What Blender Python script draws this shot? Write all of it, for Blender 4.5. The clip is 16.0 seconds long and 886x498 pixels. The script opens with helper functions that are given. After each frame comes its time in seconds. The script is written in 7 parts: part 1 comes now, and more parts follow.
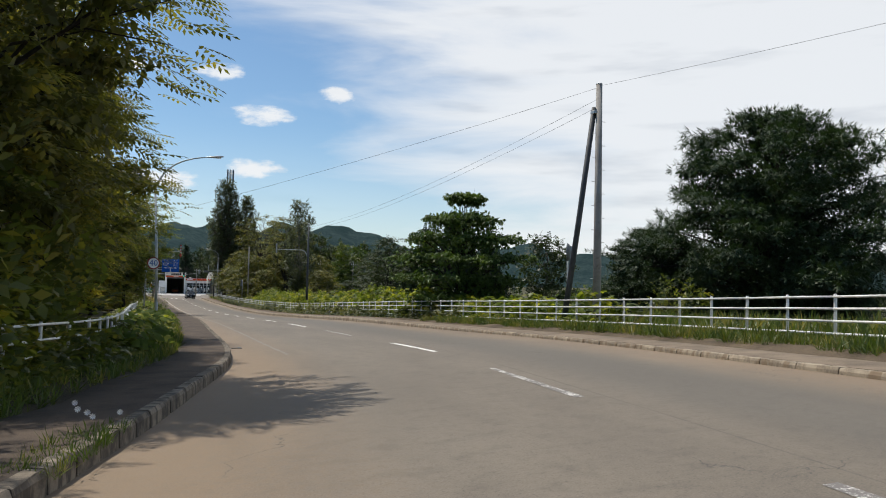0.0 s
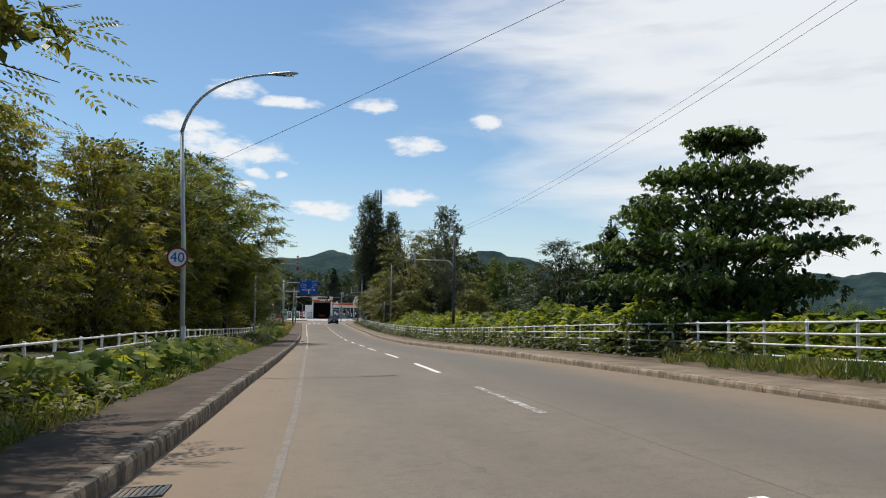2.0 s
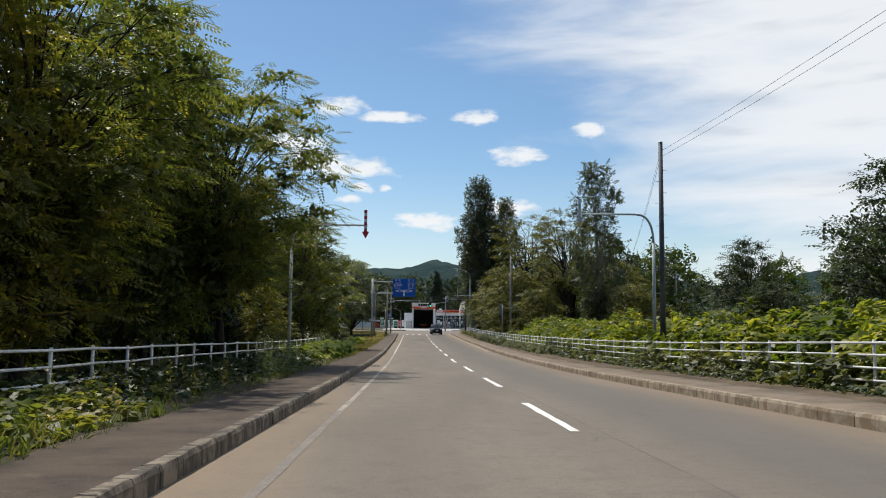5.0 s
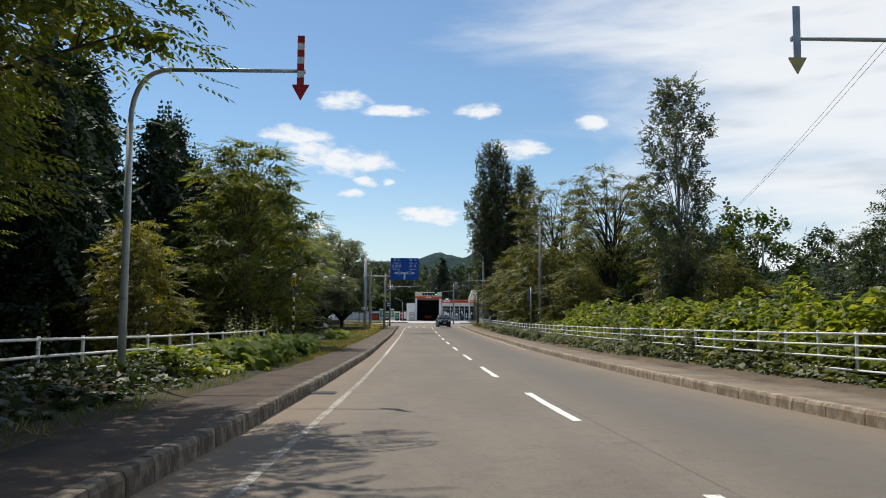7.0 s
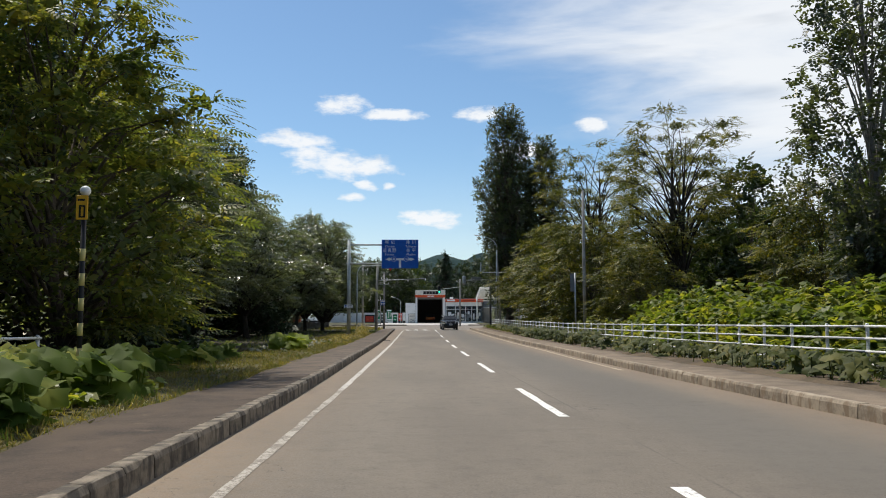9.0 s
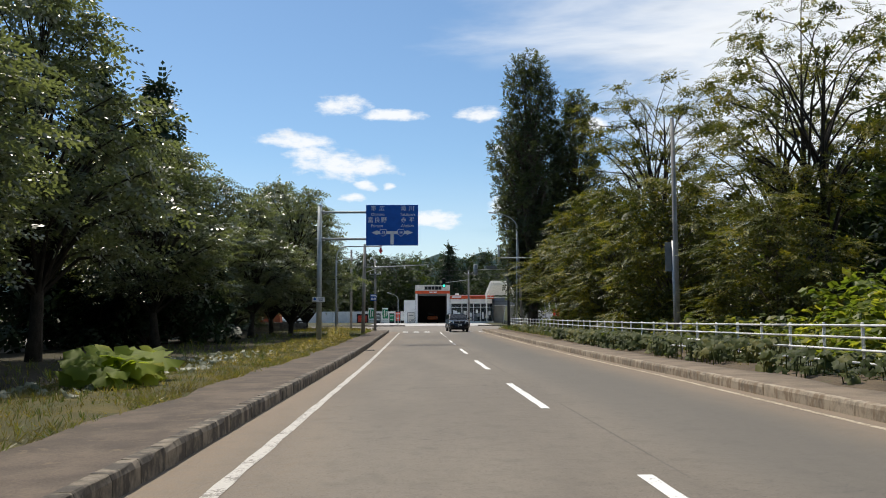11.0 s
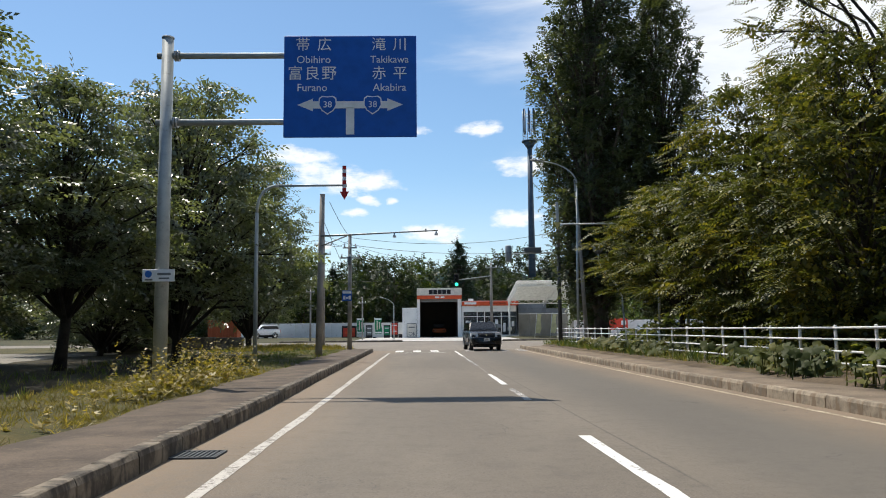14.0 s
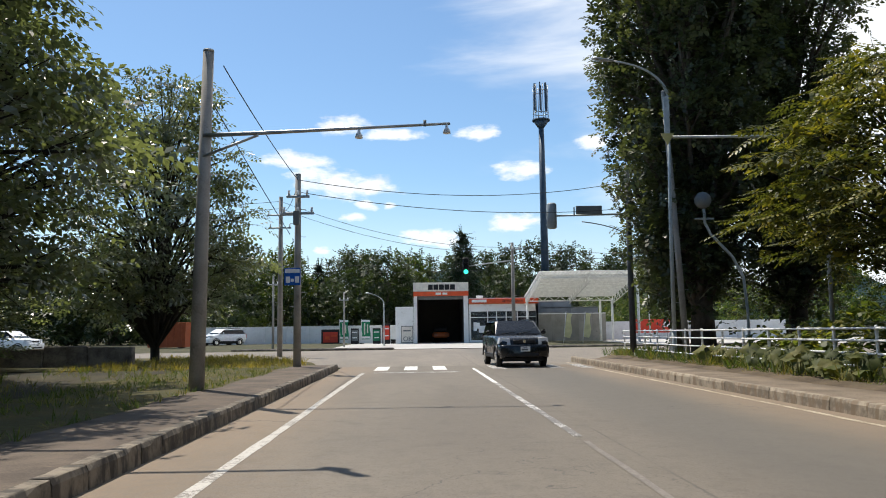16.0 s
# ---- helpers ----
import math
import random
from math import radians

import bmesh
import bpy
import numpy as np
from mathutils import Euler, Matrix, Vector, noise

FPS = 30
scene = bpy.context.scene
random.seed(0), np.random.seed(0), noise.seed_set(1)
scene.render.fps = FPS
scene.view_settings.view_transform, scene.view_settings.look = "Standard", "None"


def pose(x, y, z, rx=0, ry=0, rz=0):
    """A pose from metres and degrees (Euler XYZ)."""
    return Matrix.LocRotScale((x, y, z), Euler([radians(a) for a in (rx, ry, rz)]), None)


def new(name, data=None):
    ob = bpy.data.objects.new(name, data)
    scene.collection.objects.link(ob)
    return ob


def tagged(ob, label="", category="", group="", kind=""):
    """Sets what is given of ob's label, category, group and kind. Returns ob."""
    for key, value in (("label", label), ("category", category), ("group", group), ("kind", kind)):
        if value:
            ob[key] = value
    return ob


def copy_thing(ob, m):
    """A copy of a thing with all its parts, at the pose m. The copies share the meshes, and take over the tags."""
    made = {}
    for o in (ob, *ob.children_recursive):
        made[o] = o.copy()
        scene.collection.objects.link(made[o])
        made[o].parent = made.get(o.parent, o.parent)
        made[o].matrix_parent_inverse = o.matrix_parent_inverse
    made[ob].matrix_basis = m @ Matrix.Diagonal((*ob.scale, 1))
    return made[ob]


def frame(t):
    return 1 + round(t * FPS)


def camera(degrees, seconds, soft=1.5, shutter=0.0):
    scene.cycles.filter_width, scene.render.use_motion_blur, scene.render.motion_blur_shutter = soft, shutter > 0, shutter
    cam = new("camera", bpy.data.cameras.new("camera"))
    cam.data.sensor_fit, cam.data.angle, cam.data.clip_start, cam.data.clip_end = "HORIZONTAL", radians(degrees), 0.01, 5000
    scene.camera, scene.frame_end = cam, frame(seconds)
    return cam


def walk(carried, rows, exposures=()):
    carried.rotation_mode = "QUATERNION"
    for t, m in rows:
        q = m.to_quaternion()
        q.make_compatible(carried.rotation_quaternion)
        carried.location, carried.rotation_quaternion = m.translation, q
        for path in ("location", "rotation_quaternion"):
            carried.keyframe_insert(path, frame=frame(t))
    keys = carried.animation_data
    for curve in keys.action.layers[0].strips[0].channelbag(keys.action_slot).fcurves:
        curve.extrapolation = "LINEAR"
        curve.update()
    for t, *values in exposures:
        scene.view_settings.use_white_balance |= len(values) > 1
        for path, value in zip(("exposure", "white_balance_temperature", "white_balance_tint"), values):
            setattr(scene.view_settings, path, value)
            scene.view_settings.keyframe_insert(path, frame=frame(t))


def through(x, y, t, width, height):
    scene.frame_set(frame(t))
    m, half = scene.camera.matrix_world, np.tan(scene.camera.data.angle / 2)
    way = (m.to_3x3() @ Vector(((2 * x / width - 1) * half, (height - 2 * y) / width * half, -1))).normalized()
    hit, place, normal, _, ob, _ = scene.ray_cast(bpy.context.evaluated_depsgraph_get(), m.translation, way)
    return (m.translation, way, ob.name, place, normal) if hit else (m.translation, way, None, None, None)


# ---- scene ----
cam = camera(58.7, 16.0, 1.0)
METRES, EYE, TILT, LEAN, TURN = 150.0, 1.19, 0.0, 0.0, -20.1
ROWS = [
    (0.0, 0.0, 0.0, 0.0, -0.05, 2.63, -1.19),
    (0.5, -0.0024, 0.0321, -0.0009, 2.94, 3.37, -0.58),
    (1.0, -0.0064, 0.0645, -0.0017, 5.71, 3.61, -0.65),
    (1.5, -0.0114, 0.0942, -0.0025, 8.39, 3.99, -1.04),
    (2.0, -0.0183, 0.1264, -0.0035, 10.95, 4.28, -0.86),
    (2.5, -0.0265, 0.1584, -0.0045, 13.1, 4.82, -0.37),
    (3.0, -0.0361, 0.1906, -0.0054, 14.9, 4.85, -0.47),
    (3.5, -0.0458, 0.2201, -0.006, 16.5, 4.99, -0.2),
    (6.0, -0.1029, 0.3756, -0.0101, 18.87, 4.79, -0.66),
    (6.5, -0.1142, 0.4063, -0.0112, 18.82, 4.43, -0.37),
    (7.0, -0.1249, 0.4349, -0.012, 18.76, 4.5, -0.35),
    (7.5, -0.1359, 0.4653, -0.0129, 18.78, 4.51, -0.2),
    (8.0, -0.1473, 0.4956, -0.0137, 18.63, 4.27, -0.29),
    (8.5, -0.1585, 0.5259, -0.0146, 18.73, 4.43, 0.08),
    (9.0, -0.1692, 0.5546, -0.0151, 18.84, 4.74, 0.12),
    (11.5, -0.2234, 0.6999, -0.0169, 18.94, 4.75, 0.36),
    (12.0, -0.2339, 0.7283, -0.0174, 19.0, 4.72, 0.66),
    (12.5, -0.2438, 0.7542, -0.0178, 19.11, 4.91, 0.57),
    (13.0, -0.2541, 0.7819, -0.0182, 19.22, 5.51, 0.56),
    (13.5, -0.2648, 0.8099, -0.0185, 19.16, 5.71, 0.57),
    (14.0, -0.2753, 0.8381, -0.0187, 19.13, 5.8, 0.56),
    (14.5, -0.2852, 0.8645, -0.0189, 19.12, 5.96, 0.64),
    (15.0, -0.296, 0.8925, -0.0188, 19.06, 5.93, 0.49),
    (15.5, -0.3064, 0.9205, -0.0188, 19.03, 6.19, 0.61),
    (16.0, -0.3155, 0.9458, -0.019, 19.01, 6.11, 0.78),
]
walk(cam, [(t, pose(0, 0, EYE, TILT, LEAN, TURN) @ pose(METRES * x, METRES * y, METRES * z, 90 + pitch, roll, yaw)) for t, x, y, z, yaw, pitch, roll in ROWS],
     exposures=[(0, 0.0), (6.0, 0.05), (9.5, 0.1), (12.5, 0.2), (14.0, 0.27), (16.0, 0.35)])

# ---- world, sun, exposure ----
SUN = Vector((-0.305, 0.41, 0.94)).normalized()  # towards the sun
world = bpy.data.worlds.new("sky_world")
scene.world = world
world.use_nodes = True


class Net:
    """Short-hand for node trees."""

    def __init__(self, tree):
        self.t = tree
        tree.nodes.clear()

    def n(self, kind, ins=(), operation="", use_clamp=False, data_type="", blend_type="", interpolation_type="", feature="", uv_map=""):
        node = self.t.nodes.new(kind)
        if operation:
            node.operation = operation
        if use_clamp:
            node.use_clamp = True
        if data_type:
            node.data_type = data_type
        if blend_type:
            node.blend_type = blend_type
        if interpolation_type:
            node.interpolation_type = interpolation_type
        if feature:
            node.feature = feature
        if uv_map:
            node.uv_map = uv_map
        for key, v in dict(ins).items():
            self.put(node.inputs[key], v)
        return node

    def put(self, sock, v):
        if isinstance(v, bpy.types.NodeSocket):
            self.t.links.new(v, sock)
        elif isinstance(v, bpy.types.Node):
            self.t.links.new(v.outputs[0], sock)
        else:
            sock.default_value = v

    def math(self, op, a, b=0.0, c=None, clamp=False):
        ins = {0: a, 1: b}
        if c is not None:
            ins[2] = c
        return self.n("ShaderNodeMath", ins, operation=op, use_clamp=clamp).outputs[0]

    def noise(self, vec, scale, detail=4.0, rough=0.55, distort=0.0):
        return self.n("ShaderNodeTexNoise", {"Vector": vec, "Scale": scale, "Detail": detail, "Roughness": rough, "Distortion": distort}).outputs[0]

    def ramp(self, fac, *stops):
        node = self.n("ShaderNodeValToRGB", {0: fac})
        el = node.color_ramp.elements
        while len(el) < len(stops):
            el.new(0.5)
        for e, (p, c) in zip(el, stops):
            e.position = p
            e.color = (*c, 1) if not isinstance(c, float) else (c, c, c, 1)
        return node.outputs[0]

    def mix(self, fac, a, b, kind="MIX"):
        node = self.n("ShaderNodeMix", data_type="RGBA", blend_type=kind)
        for s, v in zip((0, 6, 7), (fac, a, b)):
            self.put(node.inputs[s], (*v, 1) if isinstance(v, tuple) and len(v) == 3 else v)
        return node.outputs[2]

    def smooth(self, v, lo, hi):
        return self.n("ShaderNodeMapRange", {0: v, 1: lo, 2: hi, 3: 0.0, 4: 1.0}, interpolation_type="SMOOTHSTEP").outputs[0]


def build_sky():
    w = Net(world.node_tree)
    sky = w.n("ShaderNodeTexSky")
    sky.sky_type, sky.sun_disc, sky.sun_elevation = "NISHITA", False, math.asin(SUN.z)
    sky.sun_rotation, sky.altitude = math.atan2(SUN.x, SUN.y), 100
    sky.air_density, sky.dust_density, sky.ozone_density = 1.0, 0.45, 2.2
    co = w.n("ShaderNodeTexCoord").outputs["Generated"]
    xyz = w.n("ShaderNodeSeparateXYZ", {0: co})
    deg = 180 / math.pi
    az = w.math("MULTIPLY", w.math("ARCTAN2", xyz.outputs[0], xyz.outputs[1]), deg)
    el = w.math("MULTIPLY", w.math("ARCSINE", xyz.outputs[2]), deg)
    pos = w.n("ShaderNodeCombineXYZ", {0: az, 1: w.math("MULTIPLY", el, 2.2), 2: 0.0}).outputs[0]
    billow = w.noise(pos, 0.42, 6, 0.62)
    puffs = [(-6.1, 15.1, 1.9, .75), (-2.4, 14.35, 2.7, .34), (3.9, 14.45, 1.75, .5), (-9.6, 12.4, 2.5, .6), (-6.2, 10.7, 4.1, .85),
             (-8.4, 11.5, 2.4, .5), (.6, 6.9, 2.8, .6), (-4.4, 9.3, .9, .35), (-5.4, 8.5, 1.1, .35), (6.9, 11.7, 2.1, .6),
             (12.2, 13.4, 1.4, .5), (6.2, 7.9, 2.3, .6), (-2.7, 9.3, .5, .25), (-7.6, 6.1, .9, .28)]
    best = None
    for a, e, ra, re in puffs:
        re *= 1.25
        d = w.math("ADD", w.math("POWER", w.math("MULTIPLY", w.math("SUBTRACT", az, a), 1 / ra), 2.0),
                   w.math("POWER", w.math("MULTIPLY", w.math("SUBTRACT", el, e), 1 / re), 2.0))
        m = w.math("SUBTRACT", 1.0, d)
        best = m if best is None else w.math("MAXIMUM", best, m)
    puff = w.math("ADD", w.math("MAXIMUM", w.math("ADD", best, 0.12), -3.0), w.math("MULTIPLY", w.math("SUBTRACT", billow, 0.5), 4.2))
    puff = w.math("MULTIPLY", w.smooth(puff, -0.1, 1.3), 0.95)
    # the thin bright veil of cloud on one side of the sky
    stretched = w.n("ShaderNodeMapping", {"Vector": pos, "Rotation": (0, 0, radians(-32)), "Scale": (0.5, 1.2, 1)}).outputs[0]
    wisps = w.noise(stretched, 0.11, 6, 0.55, 0.4)
    edge = w.math("SUBTRACT", az, w.math("SUBTRACT", 21.5, w.math("MULTIPLY", el, 0.56)))
    veil = w.math("ADD", edge, w.math("MULTIPLY", w.math("SUBTRACT", wisps, 0.5), 40.0))
    veil = w.smooth(veil, -9.0, 15.0)
    veil = w.math("MULTIPLY", veil, w.math("SUBTRACT", 1.0, w.smooth(az, 100.0, 150.0)))
    veil = w.math("MULTIPLY", veil, w.math("SUBTRACT", 1.0, w.math("MULTIPLY", w.smooth(el, 34.0, 58.0), 0.85)))
    grey = w.noise(w.n("ShaderNodeMapping", {"Vector": pos, "Location": (7, 3, 0), "Scale": (0.6, 1.6, 1)}).outputs[0], 0.13, 4, 0.5)
    cloud_col = w.mix(w.smooth(grey, 0.52, 0.75), (0.93, 0.95, 0.97), (0.72, 0.75, 0.79))
    low = w.math("MULTIPLY", w.math("SUBTRACT", 1.0, w.smooth(el, 0.0, 12.0)), 0.38)
    mask = w.math("MAXIMUM", w.math("MAXIMUM", puff, w.math("MULTIPLY", veil, 0.9)), low)
    clear = w.n("ShaderNodeBackground", {0: w.mix(1.0, sky.outputs[0], (0.865, 1.0, 1.045), "MULTIPLY"), 1: SKY})
    cloud = w.n("ShaderNodeBackground", {0: cloud_col, 1: CLOUD})
    both = w.n("ShaderNodeMixShader", {0: mask, 1: clear.outputs[0], 2: cloud.outputs[0]})
    w.n("ShaderNodeOutputWorld", {0: both.outputs[0]})


SKY, CLOUD = 0.11, 0.95
build_sky()
sun_lamp = bpy.data.lights.new("sun", "SUN")
sun_lamp.energy, sun_lamp.angle, sun_lamp.color = 4.4, radians(0.53), (1.0, 0.925, 0.81)
sun_ob = new("sun", sun_lamp)
sun_ob.rotation_euler = SUN.to_track_quat("Z", "Y").to_euler()

# ---- materials ----
MATS = {}


def begin(name):
    m = bpy.data.materials.new(name)
    m.use_nodes = True
    MATS[name] = m
    return m, Net(m.node_tree)


def finish(w, colour, rough, metal=0.0, bump=None, strength=0.3, dist=0.01, extra=None):
    ins = {"Base Color": colour, "Roughness": rough, "Metallic": metal}
    ins.update(extra or {})
    if bump is not None:
        ins["Normal"] = w.n("ShaderNodeBump", {"Height": bump, "Strength": strength, "Distance": dist}).outputs[0]
    s = w.n("ShaderNodeBsdfPrincipled", ins)
    w.n("ShaderNodeOutputMaterial", {0: s.outputs[0]})
    return s


def surf(name, a, b, scale=2.0, fine=40.0, rough=0.7, metal=0.0, strength=0.25, dist=0.006, grime=None, contrast=(0.35, 0.65), spec=0.25):
    """A worn surface: colour between a and b by broad stains and fine grain, relief, and patches of grime."""
    m, w = begin(name)
    co = w.n("ShaderNodeTexCoord").outputs["Object"]
    rnd = w.n("ShaderNodeObjectInfo").outputs["Random"]
    shift = w.n("ShaderNodeVectorMath", {0: co, 1: w.n("ShaderNodeCombineXYZ", {0: w.math("MULTIPLY", rnd, 37.0), 1: rnd, 2: 0.0}).outputs[0]}, operation="ADD").outputs[0]
    big = w.noise(shift, scale, 5, 0.6)
    small = w.noise(shift, fine, 3, 0.6)
    f = w.math("ADD", w.math("MULTIPLY", big, 0.7), w.math("MULTIPLY", small, 0.3))
    f = w.smooth(w.math("ADD", f, w.math("MULTIPLY", w.math("SUBTRACT", rnd, 0.5), 0.08)), *contrast)
    col = w.mix(f, a, b)
    if grime:
        g = w.smooth(w.noise(shift, scale * 2.7, 6, 0.7, 0.6), 0.56, 0.72)
        col = w.mix(w.math("MULTIPLY", g, 0.8), col, grime)
    r = w.math("ADD", rough - 0.1, w.math("MULTIPLY", big, 0.2))
    finish(w, col, r, metal, small, strength, dist, {"Specular IOR Level": spec})
    return m


def leaf_mat(name, dark, light, yellow=None, through=0.4, rough=0.5, spec=0.4):
    """Leaves: every one of its own tone, thin enough to glow against the light."""
    m, w = begin(name)
    isl = w.n("ShaderNodeNewGeometry").outputs["Random Per Island"]
    co = w.n("ShaderNodeTexCoord").outputs["Object"]
    patch = w.noise(co, 0.7, 3, 0.6)
    f = w.math("ADD", w.math("MULTIPLY", isl, 0.38), w.math("MULTIPLY", w.smooth(patch, 0.35, 0.65), 0.62))
    col = w.mix(f, dark, light)
    if yellow:
        y = w.smooth(w.math("ADD", w.math("MULTIPLY", patch, 0.78), w.math("MULTIPLY", isl, 0.22)), 0.5, 0.68)
        col = w.mix(y, col, yellow)
    p = w.n("ShaderNodeBsdfPrincipled", {"Base Color": col, "Roughness": rough, "Specular IOR Level": spec})
    glow = w.mix(1.0, col, (1.62, 1.66, 0.66), "MULTIPLY")
    tr = w.n("ShaderNodeBsdfTranslucent", {0: glow})
    mx = w.n("ShaderNodeMixShader", {0: through, 1: p.outputs[0], 2: tr.outputs[0]})
    w.n("ShaderNodeOutputMaterial", {0: mx.outputs[0]})
    return m


def plain(name, col, rough=0.5, metal=0.0, extra=None):
    return surf(name, tuple(c * 0.86 for c in col), tuple(min(c * 1.1, 0.95) for c in col), 3.0, 60.0, rough, metal, 0.08, 0.002)


def asphalt_mat(name="asphalt", dusty=True):
    m, w = begin(name)
    uv = w.n("ShaderNodeUVMap", uv_map="lane").outputs[0]
    xyz = w.n("ShaderNodeSeparateXYZ", {0: uv})
    u = xyz.outputs[0]
    grain = w.noise(uv, 55.0, 4, 0.75)
    coarse = w.noise(uv, 9.0, 5, 0.7)
    blot = w.noise(w.n("ShaderNodeMapping", {"Vector": uv, "Scale": (1, 0.22, 1)}).outputs[0], 0.55, 5, 0.6)
    base = w.mix(w.smooth(blot, 0.3, 0.72), (0.112, 0.098, 0.084), (0.158, 0.139, 0.118))
    base = w.mix(w.math("MULTIPLY", w.smooth(coarse, 0.48, 0.72), 0.5), base, (0.088, 0.082, 0.075))
    base = w.mix(w.math("MULTIPLY", w.smooth(grain, 0.45, 0.66), 0.55), base, (0.205, 0.184, 0.158))
    base = w.mix(w.math("MULTIPLY", w.smooth(w.noise(uv, 2.4, 4, 0.65), 0.48, 0.7), 0.45), base, (0.090, 0.080, 0.070))
    base = w.mix(w.math("MULTIPLY", w.smooth(w.noise(uv, 34.0, 3, 0.6), 0.56, 0.66), 0.55), base, (0.06, 0.055, 0.05))
    # worn, darker band along the far lane and dust gathered along both gutters
    right = w.math("MULTIPLY", w.smooth(w.math("ADD", u, w.math("MULTIPLY", blot, 1.2)), 1.0, 2.1), w.math("SUBTRACT", 1.0, w.smooth(u, 2.3, 3.5)))
    base = w.mix(w.math("MULTIPLY", right, 0.6), base, (0.090, 0.086, 0.080))
    wob = w.math("MULTIPLY", w.math("SUBTRACT", blot, 0.5), 1.6)
    au = w.math("ABSOLUTE", w.math("ADD", u, 0.15))
    dust = w.smooth(w.math("ADD", au, w.math("ADD", wob, w.math("MULTIPLY", w.math("SUBTRACT", coarse, 0.5), 1.8))), 2.3, 4.7)
    dust = w.math("MULTIPLY", dust, w.math("ADD", 0.45, w.math("MULTIPLY", coarse, 0.6)))
    if dusty:
        base = w.mix(w.math("MULTIPLY", dust, w.math("ADD", 0.5, w.math("MULTIPLY", grain, 0.7))), base, (0.225, 0.163, 0.108))
    base = w.mix(1.0, base, (1.04, 0.995, 0.90) if dusty else (1.3, 1.25, 1.16), "MULTIPLY")
    # thin wandering cracks
    warp = w.n("ShaderNodeVectorMath", {0: uv, 1: w.n("ShaderNodeTexNoise", {"Vector": uv, "Scale": 1.7, "Detail": 4.0}).outputs[1]}, operation="ADD").outputs[0]
    vor = w.n("ShaderNodeTexVoronoi", {"Vector": w.n("ShaderNodeMapping", {"Vector": warp, "Scale": (0.28, 0.13, 1)}).outputs[0], "Scale": 1.0}, feature="DISTANCE_TO_EDGE").outputs[0]
    where = w.smooth(w.noise(uv, 0.35, 3, 0.5), 0.5, 0.6)
    crack = w.math("MULTIPLY", w.math("SUBTRACT", 1.0, w.smooth(vor, 0.0005, 0.0035)), where)
    seam = w.math("SUBTRACT", 1.0, w.smooth(w.math("ABSOLUTE", w.math("SUBTRACT", w.math("ADD", u, w.math("MULTIPLY", coarse, 0.05)), 0.36)), 0.005, 0.02))
    crack = w.math("MAXIMUM", crack, w.math("MULTIPLY", seam, w.math("MULTIPLY", w.smooth(blot, 0.42, 0.55), 0.7)))
    base = w.mix(w.math("MULTIPLY", crack, 0.75), base, (0.045, 0.042, 0.04))
    h = w.math("SUBTRACT", w.math("ADD", grain, w.math("MULTIPLY", coarse, 0.4)), w.math("MULTIPLY", crack, 2.0))
    finish(w, base, w.math("ADD", 0.72, w.math("MULTIPLY", coarse, 0.2)), 0, h, 0.3, 0.005)
    return m


asphalt_mat()
asphalt_mat("asphalt_plain", False)
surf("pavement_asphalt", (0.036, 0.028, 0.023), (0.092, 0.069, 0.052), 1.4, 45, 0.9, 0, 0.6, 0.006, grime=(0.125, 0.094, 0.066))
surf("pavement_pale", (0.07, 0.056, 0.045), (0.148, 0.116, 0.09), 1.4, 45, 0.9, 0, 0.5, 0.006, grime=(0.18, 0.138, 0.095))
surf("dusty_pavement", (0.12, 0.096, 0.072), (0.23, 0.18, 0.13), 1.2, 45, 0.92, 0, 0.5, 0.006, grime=(0.28, 0.21, 0.14))
surf("concrete", (0.27, 0.25, 0.22), (0.43, 0.40, 0.35), 2.2, 30, 0.85, 0, 0.4, 0.006, grime=(0.14, 0.12, 0.10))
surf("kerb_concrete", (0.075, 0.065, 0.055), (0.25, 0.22, 0.185), 2.0, 28, 0.88, 0, 0.5, 0.008, grime=(0.07, 0.06, 0.05))
def kerb_mat(name, a, b, streak, much):
    """Concrete with rain streaks and dirt running down it."""
    m, w = begin(name)
    co = w.n("ShaderNodeTexCoord").outputs["Object"]
    rnd = w.n("ShaderNodeObjectInfo").outputs["Random"]
    at_ = w.n("ShaderNodeVectorMath", {0: co, 1: w.n("ShaderNodeCombineXYZ", {0: rnd, 1: w.math("MULTIPLY", rnd, 53.0), 2: 0.0}).outputs[0]}, operation="ADD").outputs[0]
    grit = w.noise(at_, 45.0, 4, 0.7)
    blot = w.noise(at_, 5.0, 5, 0.65)
    runs = w.noise(w.n("ShaderNodeMapping", {"Vector": at_, "Scale": (1.5, 3.2, 1.2)}).outputs[0], 1.5, 4, 0.6)
    col = w.mix(w.smooth(w.math("ADD", w.math("MULTIPLY", blot, 0.7), w.math("MULTIPLY", w.math("ADD", grit, rnd), 0.15)), 0.36, 0.62), a, b)
    col = w.mix(w.math("MULTIPLY", w.smooth(runs, 0.62 - much, 0.74 - much), 0.85), col, streak)
    finish(w, col, 0.9, 0, w.math("ADD", grit, blot), 0.4, 0.007)


